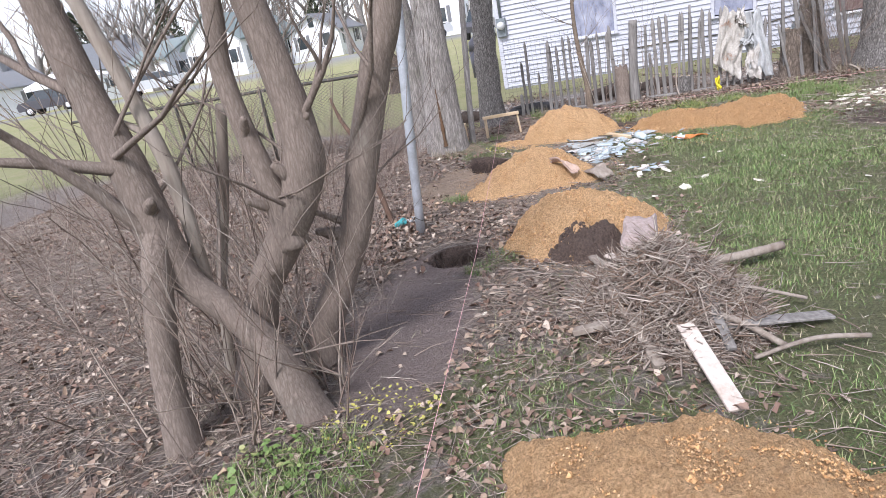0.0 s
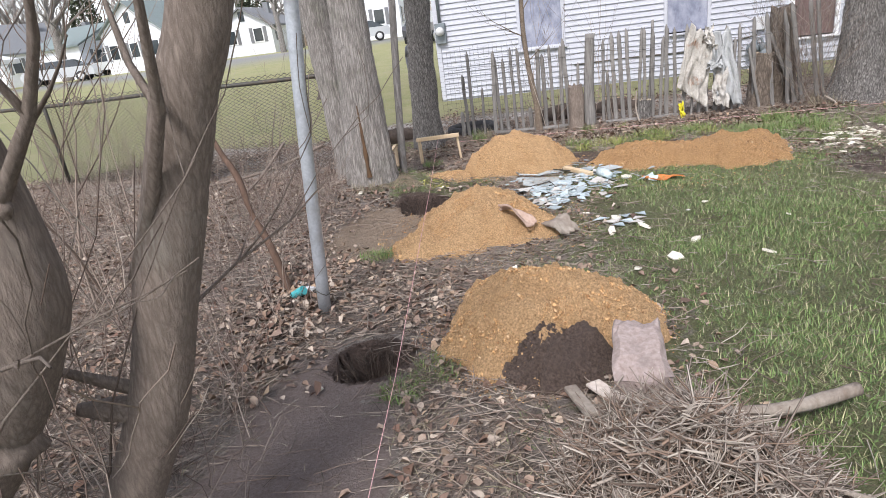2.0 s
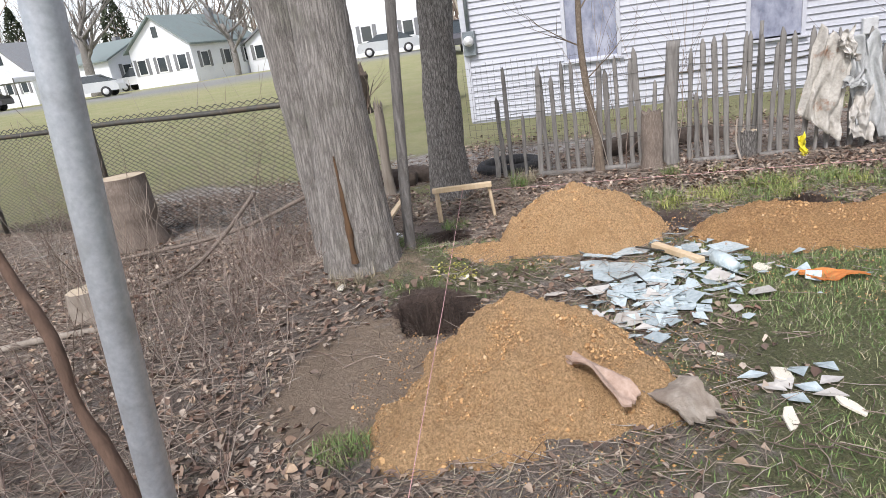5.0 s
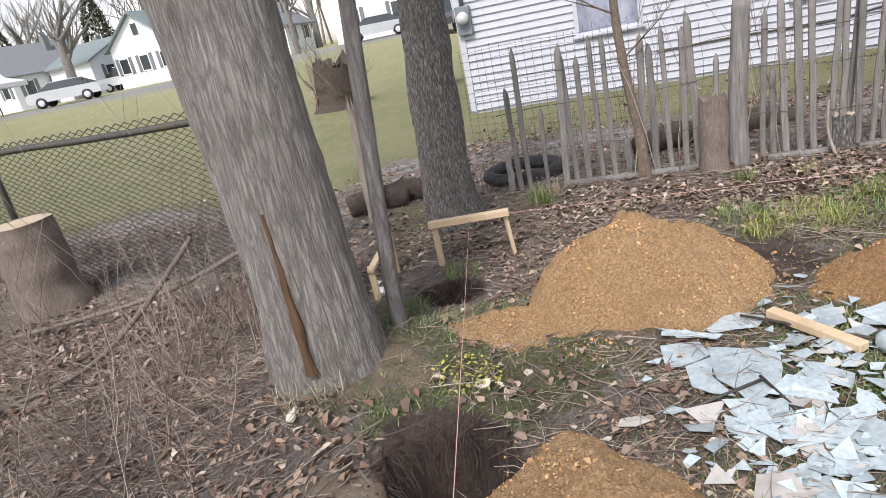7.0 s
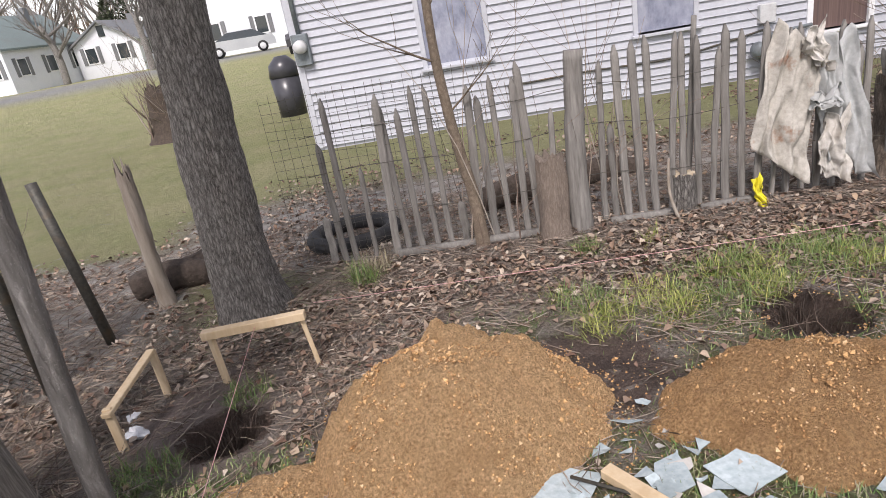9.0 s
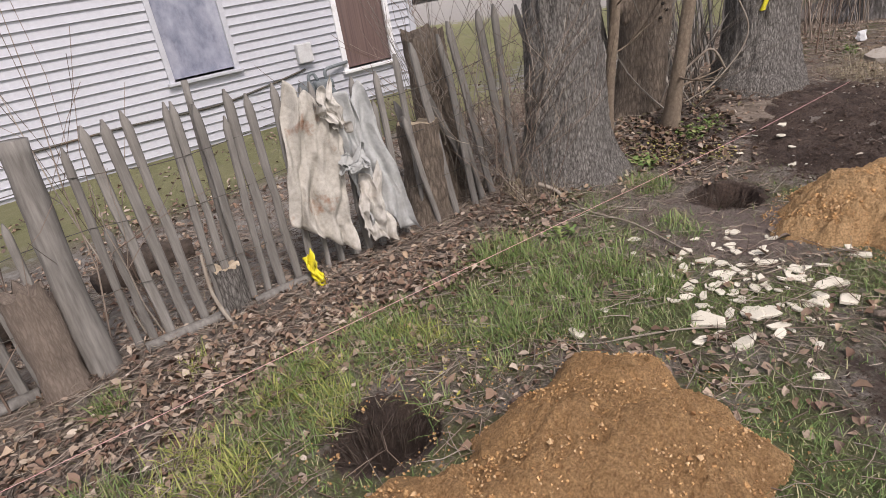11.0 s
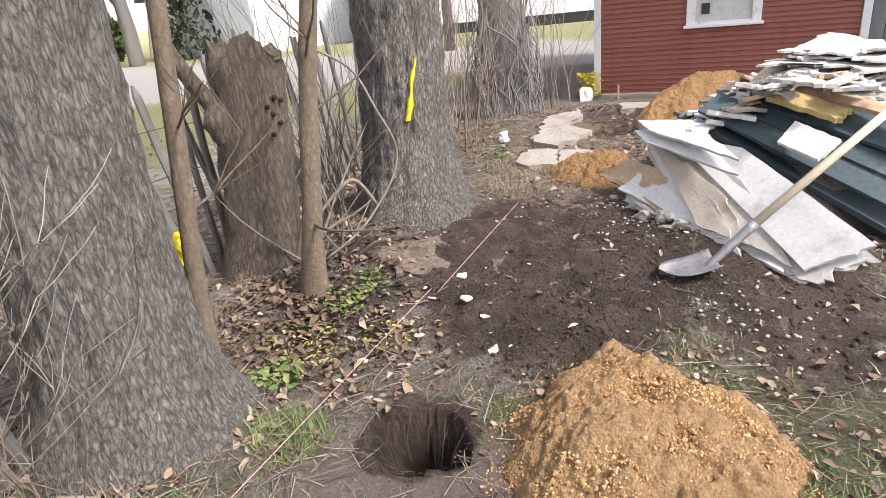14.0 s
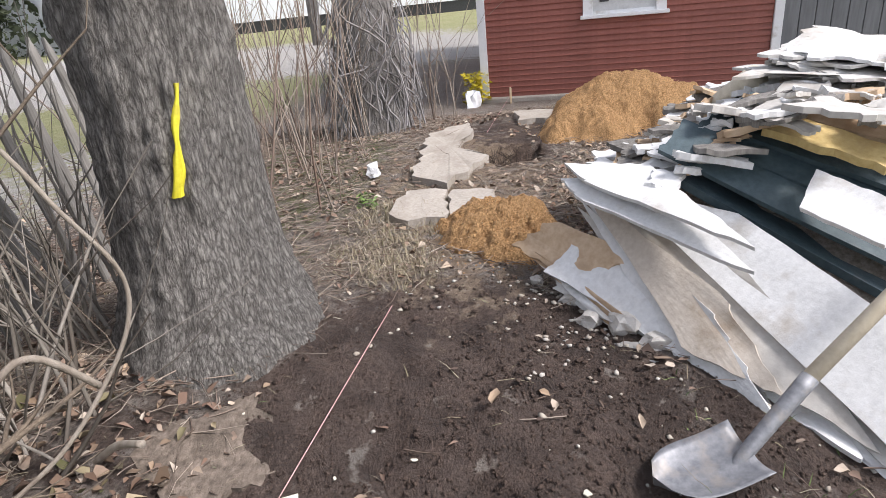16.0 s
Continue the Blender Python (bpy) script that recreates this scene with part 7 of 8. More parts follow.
for cs, mm, lb in ((((1.05, 5.46, 0.22), (1.27, 5.27, 0.14), (1.21, 5.19, 0.145), (1.03, 5.36, 0.21)), M_RUSTCARD, "pinkish torn cardboard on the soil mound"), (((1.27, 5.36, 0.09), (1.40, 5.14, 0.05), (1.56, 5.20, 0.06), (1.46, 5.34, 0.10)), M_DEADWOOD, "curled piece of pale bark beside the mound")):
    tagged(sheet(None, "cardboard_scrap", cs, 0.012, mm, 0.05, 0.07, 400 + cs[0][0], 14), lb, "scrap")
p = tagged(new("cut_branch", Geo().tube([(4.63, 6.26, 0.03), (4.66, 6.10, 0.035), (4.70, 5.85, 0.03), (4.72, 5.5, 0.03)], [0.015, 0.019, 0.017, 0.012], 10, 0.15, 9, 5).mesh("cut_branch", M_BARK_CLUMP)), "short thick dead branch on the lawn", "branch")
for pts, r0 in ((((-1.06, 8.4, 0.42), (-1.25, 7.9, 0.18), (-1.47, 7.54, 0.04), (-1.9, 7.2, 0.03)), 0.018), (((-0.6, 8.3, 0.35), (-1.3, 8.2, 0.15), (-2.3, 8.2, 0.05)), 0.02), (((5.20, 8.06, 0.05), (5.12, 7.75, 0.03), (5.08, 7.47, 0.02), (4.86, 7.05, 0.012)), 0.007), (((5.14, 8.15, 0.16), (5.20, 8.05, 0.10), (5.17, 7.95, 0.02)), 0.014), (((4.0, 7.05, 0.02), (4.18, 6.85, 0.03), (4.3, 6.7, 0.02)), 0.005), (((3.35, 7.1, 0.03), (3.6, 7.05, 0.03), (3.72, 6.98, 0.02)), 0.005), (((3.22, 8.72, 0.02), (3.20, 8.80, 0.2), (3.23, 8.85, 0.4)), 0.012)):
    tagged(new("fallen_branch", Geo().tube(pts, [r0 * (1 - 0.45 * k / len(pts)) for k in range(len(pts))], 8, 0.15, 9, 5).mesh("fallen_branch", M_BARK_CLUMP if r0 > 0.015 else M_DEADWOOD)), "dead grey branch lying in the litter", "branch")
p = thing("plastic_cup", (-0.33, 4.75, 0), "crushed teal plastic cup in the leaf litter", "cup")
under(p, "cup", Geo().tube([(-0.36, 4.74, 0.03), (-0.28, 4.70, 0.07)], [0.022, 0.03], 14), M_TEAL, "", False)
for x, y, s in ((-0.26, 4.82, 0.11), (-0.2, 4.9, 0.07), (-0.35, 4.95, 0.09), (0.15, 7.9, 0.12), (0.1, 8.05, 0.1)):
    tagged(chip(x, y, s, [chunk_mesh("litter_bag", M_WHITE_PL, int(s * 100), 0.5, 0.6)], "litter_bag", "crumpled white plastic litter in the leaves", "litter", "white litter"))
# paint mark and trunk wound: thin patches laid round the trunk's surface
def patch(parent, name, axis, rad, pts, material, label, seed=0):
    """pts: (angle, z, half width) down a trunk whose axis and radius at height z are given as functions."""
    g = Geo()
    for a, z, w in pts:
        cx, cy = axis(z)
        for k in range(7):
            t = a + (k / 3 - 1) * w / rad(z) * (1 + 0.35 * noise.noise(Vector((k * 0.9, z * 14, seed))))
            rr = rad(z) + (0.006 if 0 < k < 6 else -0.012)
            g.v.append((cx + np.cos(t) * rr, cy + np.sin(t) * rr, z))
    for j in range(len(pts) - 1):
        for k in range(6):
            g.f.append((j * 7 + k, j * 7 + k + 1, j * 7 + k + 8, j * 7 + k + 7))
    return under(parent, name, g, material, label)


PAINT_AT = radians(205)
patch(T6, "paint_mark", lambda z: (7.64, 7.605), lambda z: 0.270 + 0.08 * max(0, 0.8 - z), [(PAINT_AT + 0.012 * np.sin(z * 29) + 0.84 * (z - 0.98), z, 0.010 + 0.055 * max(0, 1.05 - z) + 0.004 * np.sin(z * 43)) for z in np.linspace(1.16, 0.82, 24)], M_YELLOW, "stripe of bright yellow paint", 2)
patch(T1, "trunk_wound", lambda z: (0.045, 6.945), lambda z: 0.199 + 0.10 * max(0, 0.75 - z), [(radians(265) - 0.12 * (z - 0.4), z, 0.005 + 0.019 * (0.8 + 0.2 * np.sin(z * 31)) * min(1, (0.92 - z) * 2.5)) for z in np.linspace(0.90, 0.26, 24)], M_WOUND, "dark orange vertical split in the bark", 4)

# ---- concrete slabs, root slab and yard edge near the garage ----
for pts, lb in ((((9.20, 6.72), (9.44, 6.95), (10.62, 6.84), (11.0, 6.52), (10.5, 6.50), (10.22, 6.62), (9.95, 6.60), (9.74, 6.42)), "cracked pale concrete slab beside the dug hole"),
                (((8.64, 6.94), (8.74, 7.05), (9.12, 6.97), (9.08, 6.72), (8.66, 6.74)), "broken pale concrete slab in the yard"),
                (((8.68, 6.71), (9.07, 6.69), (9.02, 6.44), (8.80, 6.48)), "cracked concrete slab fragment"),
                (((10.86, 5.54), (11.22, 5.41), (11.40, 6.06), (10.92, 6.08)), "narrow concrete apron before the garage")):
    tagged(plate("concrete_slab", [(x, y, 0.05) for x, y in pts], 0.09, M_CONCRETE, int(pts[0][0] * 100), 0.03), lb, "concrete slab")
tagged(sheet(None, "bark_slab", ((7.04, 7.72, 0.19), (6.76, 7.50, 0.13), (6.86, 7.22, 0.13), (7.20, 7.36, 0.19)), 0.05, M_STONEW, 0.05, 0.05, 33, 12), "flat grey bark slab at the tree's foot", "bark")

# ---- weeds, tufts, brush ----


def tuft(x, y, r, n, l, mm, name, label, cat="grass tuft"):
    a, d = rng.uniform(0, 6.283, n), r * np.sqrt(rng.random(n))
    ob = blades(name, x + np.cos(a) * d, y + np.sin(a) * d, l, 0.0042, (0.1, 1.15), mm, label, cat)
    return ob


for x, y, r, n, l in ((-0.06, 6.95, 0.07, 260, 0.13), (0.13, 5.27, 0.12, 350, 0.07), (0.30, 7.50, 0.14, 300, 0.09), (0.62, 8.0, 0.12, 250, 0.07), (4.46, 7.95, 0.16, 420, 0.15), (4.55, 7.39, 0.16, 420, 0.14), (4.48, 7.11, 0.14, 320, 0.12), (5.63, 7.63, 0.14, 400, 0.11), (4.07, 7.38, 0.25, 700, 0.12), (2.3, 8.1, 0.15, 300, 0.1), (3.0, 7.95, 0.3, 700, 0.1), (3.6, 7.9, 0.3, 700, 0.1), (0.33, 3.55, 0.1, 260, 0.06), (0.5, 3.7, 0.12, 260, 0.06), (-0.55, 1.72, 0.2, 800, 0.07), (-0.3, 1.8, 0.22, 800, 0.06), (1.25, 8.95, 0.09, 200, 0.18), (2.55, 8.62, 0.08, 150, 0.12)):
    tuft(x, y, r, n, l, M_GREEN, "grass_tuft", "tuft of fresh green grass blades")
for x, y, r, n, l in ((1.35, 9.05, 0.1, 160, 0.16), (5.2, 8.2, 0.2, 300, 0.14), (0.0, 6.75, 0.15, 300, 0.1), (-0.55, 1.55, 0.12, 150, 0.16), (8.7, 7.0, 0.3, 700, 0.08), (8.25, 7.05, 0.26, 800, 0.07), (8.05, 6.95, 0.2, 400, 0.06)):
    tuft(x, y, r, n, l, M_DRY, "dry_tuft", "tuft of dry straw-coloured grass")


def weed(x, y, r, n, size, mm, name, label, lift=0.06):
    a, d = rng.uniform(0, 6.283, n), r * np.sqrt(rng.random(n))
    return leaves(name, x + np.cos(a) * d, y + np.sin(a) * d, size, mm, label, "weeds", lift, 0.3)


for x, y, r, n in ((-0.10, 2.03, 0.26, 130), (0.60, 6.80, 0.14, 90), (6.15, 7.78, 0.18, 110), (6.30, 7.45, 0.12, 50), (3.6, 7.6, 0.3, 50)):
    weed(x, y, r, int(n * 1.6), 0.019, M_YELLOWLEAF, "yellow_groundcover", "yellow-green low groundcover leaves", 0.03)
for x, y, r, n in ((4.78, 7.78, 0.09, 60), (5.92, 7.82, 0.10, 90), (6.52, 7.72, 0.10, 80), (6.66, 7.62, 0.1, 60), (9.0, 7.2, 0.06, 60), (-0.50, 1.75, 0.22, 150)):
    weed(x, y, r, n, 0.036, M_GREEN, "green_weed", "low leafy green weed", 0.07)
a, d = rng.uniform(0, 6.283, 240), 0.16 * np.sqrt(rng.random(240))
leaves("yellow_bush", 12.45 + np.cos(a) * d, 6.36 + np.sin(a) * d, 0.06, M_FORSYTHIA, "bright yellow blooming bush by the garage", "bush", 0.32, 0.4)
gxs, gys = scatter(2600, 5.9, 7.3, 7.3, 8.6, lambda x, y: 0.9 * np.exp(-((x - 6.35) / 0.5) ** 2 - ((y - 7.85) / 0.32) ** 2))
leaves("leaf_drift", gxs, gys, 0.044, M_LEAF_DARK, "drift of dark brown leaves under the sapling", "leaves", 0.03, 0.6)
gxs, gys = scatter(5000, -1.2, 0.3, 3.6, 6.0, lambda x, y: 0.9 * np.exp(-((x + 0.35) / 0.25) ** 2 - ((y - 4.6) / 0.7) ** 2))
leaves("leaf_drift", gxs, gys, 0.048, M_LEAF, "drift of brown leaves beside the pole", "leaves", 0.03, 0.6)
gxs, gys = scatter(9000, 1.2, 5.6, 7.9, 9.4, lambda x, y: 0.8 * np.exp(-((y - (8.75 - 0.21 * (x - 1.2))) / 0.28) ** 2))
leaves("leaf_drift", gxs, gys, 0.04, M_LEAF, "drift of brown leaves along the picket fence", "leaves", 0.03, 0.6)


def stems(name, n, area, hgt, rad, mm, label, seed, lean=0.18, forks=1):
    """Thin upright brush stems over a patch of ground."""
    r = random.Random(seed)
    g = Geo()
    for _ in range(n):
        x, y = r.uniform(area[0], area[1]), r.uniform(area[2], area[3])
        h = hgt * r.uniform(0.35, 1.15)
        d = Vector((r.gauss(0, lean), r.gauss(0, lean), 1)).normalized()
        limb(g, r, Vector((x, y, zat(x, y) - 0.02)), d, h, rad * r.uniform(0.5, 1.3), forks, 4)
    return tagged(new(name, g.mesh(name, mm)), label, "woods" if "woods" in name else "brush", kind="stuff")


stems("dry_brush", 44, (-1.25, -0.25, 2.0, 2.75), 1.1, 0.006, M_TWIG, "thin shoots sprouting within the many-stemmed tree", 31, 0.4, 2)
stems("dry_brush", 300, (-5.6, -0.75, 1.6, 8.0), 0.7, 0.003, M_TWIG, "thicket of thin dry upright stems", 1)
stems("dry_brush", 120, (-1.3, -0.2, 2.6, 6.5), 0.55, 0.003, M_TWIG_RED, "thin reddish brush by the string", 2, 0.4)
stems("dry_brush", 130, (-1.1, -0.25, 6.3, 8.0), 0.45, 0.0035, M_TWIG_RED, "tangle of reddish brush at the large tree", 3, 0.7)
stems("dry_brush", 60, (-3.4, -0.6, 7.8, 9.6), 0.9, 0.004, M_TWIG, "dry stems along the chain-link fence", 4)
stems("dry_brush", 14, (4.8, 5.4, 8.5, 8.9), 1.35, 0.005, M_VINE, "tangled bare vines between pickets and tree", 5, 0.3, 2)
stems("dry_brush", 34, (7.2, 7.8, 7.95, 8.6), 1.3, 0.009, M_VINE, "pale bare vine stems between the trunks", 6, 0.2, 1)
stems("dry_brush", 90, (8.9, 11.0, 7.3, 8.6), 1.7, 0.006, M_TWIG, "tall bare shrubs along the alley", 7, 0.12, 1)
stems("dry_brush", 34, (11.4, 12.4, 6.6, 7.4), 1.8, 0.006, M_TWIG, "bare saplings beside the garage", 8, 0.08, 1)
stems("dry_brush", 16, (1.9, 3.0, 8.95, 9.2), 1.6, 0.005, M_TWIG, "bare saplings growing in the picket fence", 9, 0.1, 1)
stems("dry_brush", 18, (6.85, 7.2, 7.85, 8.15), 0.95, 0.008, M_VINE, "tangled pale branches between the painted tree and pickets", 33, 0.5, 1)
# vines round the pale tree
g = Geo()
r = random.Random(41)
for k in range(150):
    a0, z0, z1 = r.uniform(0, 6.28), r.uniform(-0.05, 0.6), r.uniform(0.6, 1.6)
    rr = r.uniform(0.30, 0.50)
    pts = [(11.27 + np.cos(a0 + 0.9 * t * r.uniform(-1, 1)) * (rr - 0.14 * t), 7.36 + np.sin(a0 + 0.9 * t * r.uniform(-1, 1)) * (rr - 0.14 * t), z0 + (z1 - z0) * t) for t in (0, 0.25, 0.5, 0.75, 1)]
    g.tube(pts, [r.uniform(0.003, 0.009)] * 5, 4, cap=False, steps=3)
tagged(new("vine_tangle", g.mesh("vine_tangle", spread("grey_vines", [(0.22, 0.21, 0.21), (0.34, 0.33, 0.33), (0.16, 0.14, 0.13)], 0.9))), "grey dry vine tangle round the pale trunk", "vines", kind="stuff")
# pale bent vine in front of the painted tree
for pts, r0 in ((((6.63, 7.82, 0.30), (6.72, 7.67, 0.40), (6.80, 7.57, 0.52), (6.86, 7.49, 0.66), (6.875, 7.47, 0.80), (6.83, 7.53, 0.98), (6.78, 7.62, 1.19), (6.66, 7.80, 1.32)), 0.0058), (((6.62, 7.90, 0.45), (6.69, 7.74, 0.62), (6.75, 7.66, 0.66), (6.85, 7.60, 0.50)), 0.009), (((6.96, 7.80, 0.15), (6.92, 7.68, 0.25), (6.86, 7.56, 0.30)), 0.012)):
    tagged(new("bent_vine", Geo().tube(pts, [r0] * len(pts), 8, 0.12, 8, 6).mesh("bent_vine", M_DEADWOOD)), "pale bent vine arching before the painted tree", "vine")

# ---- things beyond the fences ----
b = thing("rubbish_bin", (0.6, 18.3, zat(0.6, 18.3)), "dark round-topped bin beside the white house", "bin")
under(b, "body", Geo().tube([(0.6, 18.3, zat(0.6, 18.3)), (0.6, 18.3, 0.75)], [0.26, 0.30], 18), M_CAR_DARK)
under(b, "lid", Geo().tube([(0.6, 18.3, 0.76), (0.6, 18.3, 1.0), (0.6, 18.3, 1.15)], [0.31, 0.27, 0.12], 18), M_CAR_DARK)
stump(-1.68, 18.2, 0.42, 0.95, "dark rotten uprooted snag with tangled roots", (0.1, 0), M_BLACKWOOD, 0.28, 14, "dead_snag")
stems("root_tangle", 26, (-2.1, -1.2, 17.8, 18.3), 1.25, 0.02, M_TWIG, "tangle of dry roots on the rotten snag", 71, 0.35, 2)
ty = thing("tyre", (1.35, 9.85, 0), "old black tyre half buried behind the fence", "tyre")
under(ty, "tyre", Geo().tube([(1.25 + 0.30 * np.cos(a), 9.85 + 0.26 * np.sin(a), 0.05) for a in np.linspace(0, 6.2832, 25)], [0.06] * 25, 10, cap=False), M_RUBBER)
for x, y, z, l in ((2.55, 9.8, 0.08, 0.7), (0.2, 9.7, 0.07, 0.6), (0.0, 9.55, 0.1, 0.5), (3.3, 9.9, 0.05, 0.6)):
    tagged(new("rotten_log", Geo().tube([(x - l / 2, y, z), (x, y + 0.04, z + 0.03), (x + l / 2, y, z)], [0.09, 0.11, 0.08], 10, 0.25, 6, 5).mesh("rotten_log", M_BLACKWOOD)), "dark rotten log behind the picket fence", "log")


def far_house(x, y, turn, w, d, h, rise, roof_m, label, gable=True, wins=3):
    """A house seen far off: walls, gable roof, windows and door; its front looks along -y before turning."""
    z = zat(x, y)
    m = pose(x, y, z, 0, 0, turn)
    ob = thing("house", (x, y, z), label, "house", "houses across the street")
    g = Geo()
    vs = [(-w / 2, -d / 2, -0.3), (w / 2, -d / 2, -0.3), (w / 2, d / 2, -0.3), (-w / 2, d / 2, -0.3), (-w / 2, -d / 2, h), (w / 2, -d / 2, h), (w / 2, d / 2, h), (-w / 2, d / 2, h), (0, -d / 2, h + rise), (0, d / 2, h + rise)]
    g.grow([m @ Vector(p) for p in vs], [(0, 1, 5, 8, 4), (1, 2, 6, 5), (2, 3, 7, 9, 6), (3, 0, 4, 7)])
    under(ob, "wall", g, M_FARWALL, smooth=False)
    g = Geo()
    o = 0.35
    rs = [(-w / 2 - o, -d / 2 - o, h - o * rise / w * 2), (0, -d / 2 - o, h + rise), (0, d / 2 + o, h + rise), (-w / 2 - o, d / 2 + o, h - o * rise / w * 2), (w / 2 + o, -d / 2 - o, h - o * rise / w * 2), (w / 2 + o, d / 2 + o, h - o * rise / w * 2)]
    up = Vector((0, 0, 0.14))
    g.grow([m @ (Vector(p) + k * up) for k in (0, 1) for p in rs], [(0, 3, 2, 1), (1, 2, 5, 4), (6, 7, 8, 9), (7, 10, 11, 8), (0, 1, 7, 6), (1, 4, 10, 7), (4, 5, 11, 10), (5, 2, 8, 11), (2, 3, 9, 8), (3, 0, 6, 9)])
    under(ob, "roof", g, roof_m, smooth=False)
    under(ob, "chimney", Geo().box(m @ Matrix.Translation((w * 0.15, d * 0.2, h)), 0.5, 0.5, rise + 0.5), M_ROOF, smooth=False)
    for side in (0, 1):
        span = w if side == 0 else d
        for k in range(wins):
            p = span * ((k + 0.5) / wins - 0.5)
            mm = m @ (Matrix.Translation((p, -d / 2, 1.0)) if side == 0 else Matrix.Translation((w / 2, p, 1.0)) @ pose(0, 0, 0, 0, 0, 90))
            wn0 = under(ob, "window", Geo().box(mm @ Matrix.Translation((0, -0.02, 0)), 0.95, 0.06, 1.25), M_TRIM, smooth=False)
            pn = under(wn0, "pane", Geo().box(mm @ Matrix.Translation((0, -0.05, 0.1)), 0.75, 0.04, 1.05), M_CARGLASS, smooth=False)
            for sgn in (-1, 1):
                under(ob, "shutter", Geo().box(mm @ Matrix.Translation((sgn * 0.64, -0.03, 0)), 0.28, 0.05, 1.25), M_GREYDOOR, smooth=False)
    under(ob, "window", Geo().box(m @ Matrix.Translation((0, -d / 2 - 0.02, h + rise * 0.3)), 0.5, 0.06, 0.8), M_CARGLASS, "small attic window", smooth=False)
    return ob


far_house(-20.3, 57.8, -18, 6.0, 8.5, 3.0, 2.2, M_ROOF_G, "white gabled house with a green-grey roof across the street")
far_house(-28.2, 60.4, 68, 7.0, 5.0, 2.7, 1.5, M_ROOF_G, "white cottage wing with a green-grey roof", wins=2)
far_house(-34.7, 60.4, -25, 6.5, 8.0, 2.8, 2.3, M_ROOF, "white bungalow with a grey roof across the street")
far_house(-13.5, 61.7, -10, 5.0, 6.0, 2.4, 1.5, M_ROOF, "small white garage house with a grey roof", wins=2)
far_house(-3.1, 56.5, -5, 6.5, 8.0, 4.6, 2.2, M_ROOF, "tall pale house across the street", wins=2)
far_house(-47.0, 59.1, -30, 7.0, 8.0, 2.8, 2.2, M_ROOF, "white house with a grey roof far down the street", wins=2)
far_house(36.5, 22.0, 62, 9.0, 9.0, 3.0, 2.2, M_ROOF, "white house across the gravel road", wins=2)
far_house(27.5, 31.0, 40, 7.0, 8.0, 2.6, 1.8, M_ROOF, "grey-roofed bungalow behind evergreens", wins=2)
lb = thing("long_building", (34, 9.5, 0), "long white low building with a shaded base across the road", "building")
LM = wall_frame((33.0, 16.0, 0), (0.1, -1, 0))
under(lb, "wall", Geo().box(LM @ Matrix.Translation((9, 2.0, 0.45)), 18, 4.0, 3.2), M_FARWALL, smooth=False)
# dark box paints the shade along the building's foot
under(lb, "base", Geo().box(LM @ Matrix.Translation((9, 2.05, 0.0)), 17.8, 4.0, 0.45), M_DARK, "dark strip standing in for shade at the base", smooth=False)
under(lb, "roof", Geo().box(LM @ Matrix.Translation((9, 2.0, 3.65)), 18.6, 4.6, 0.25), M_ROOF, smooth=False)
for k in range(5):
    under(lb, "window", Geo().box(LM @ Matrix.Translation((2 + k * 3.5, -0.02, 1.5)), 0.9, 0.06, 1.0), M_CARGLASS, smooth=False)


def car(x, y, turn, paint, label, tall=0.0):
    z = zat(x, y)
    m = pose(x, y, z, 0, 0, turn)
    ob = thing("car", (x, y, z), label, "car", "parked cars")
    prof = [(-2.2, 0.35), (-2.25, 0.7), (-2.05, 0.95), (-1.2, 1.0), (2.05, 0.95), (2.2, 0.7), (2.2, 0.35)]
    g = Geo()
    n = len(prof)
    vs = [(px, sy * 0.85, pz + (0.1 * tall)) for sy in (-1, 1) for px, pz in prof]
    g.grow([m @ Vector(v) for v in vs], [tuple(range(n - 1, -1, -1)), tuple(range(n, 2 * n))] + [(k, (k + 1) % n, n + (k + 1) % n, n + k) for k in range(n)])
    under(ob, "body", g, paint, smooth=False)
    top = [(-1.5, 0.98, 0.80), (-0.7, 1.42 + 0.25 * tall, 0.66), (0.9, 1.42 + 0.25 * tall, 0.66), (1.75, 0.96, 0.80)]
    g = Geo()
    g.grow([m @ Vector((a, s * w0, c + 0.1 * tall)) for s in (-1, 1) for a, c, w0 in top], [(3, 2, 1, 0), (4, 5, 6, 7), (0, 1, 5, 4), (1, 2, 6, 5), (2, 3, 7, 6)])
    under(ob, "cabin_glass", g, M_CARGLASS, smooth=False)
    under(ob, "roof", Geo().box(m @ Matrix.Translation((0.1, 0, 1.40 + 0.35 * tall)), 1.7, 1.3, 0.06, 0.02), paint, smooth=False)
    for px in (-1.4, 1.35):
        for s in (-1, 1):
            w = under(ob, "wheel", Geo().tube([m @ Vector((px, s * 0.70, 0.33)), m @ Vector((px, s * 0.88, 0.33))], [0.33, 0.33], 18), M_RUBBER)
            rm = under(w, "rim", Geo().tube([m @ Vector((px, s * 0.885, 0.33)), m @ Vector((px, s * 0.90, 0.33))], [0.2, 0.18], 14), M_PALEBOX)
    return ob


car(-23.1, 44.9, 12, M_CAR_SILVER, "silver sedan parked by the street")
car(-24.3, 55.8, 0, M_CAR_WHITE, "white pickup parked before a house", 1.0)
car(-31.4, 45.4, 10, M_CAR_DARK, "dark car parked by the street", 0.5)
car(-3.2, 48.7, 5, M_CAR_SILVER, "silver car parked before the tall pale house")
car(1.2, 41.5, 80, M_CAR_DARK, "dark truck parked behind the white house", 1.0)
car(24.0, 27.0, 60, M_CAR_SILVER, "silver car parked beside evergreens")
TX, TY = -30.5, 47.0
zt0 = zat(TX, TY)
tn = thing("canopy_tent", (TX, TY, zt0), "white canopy tent beside the street", "tent")
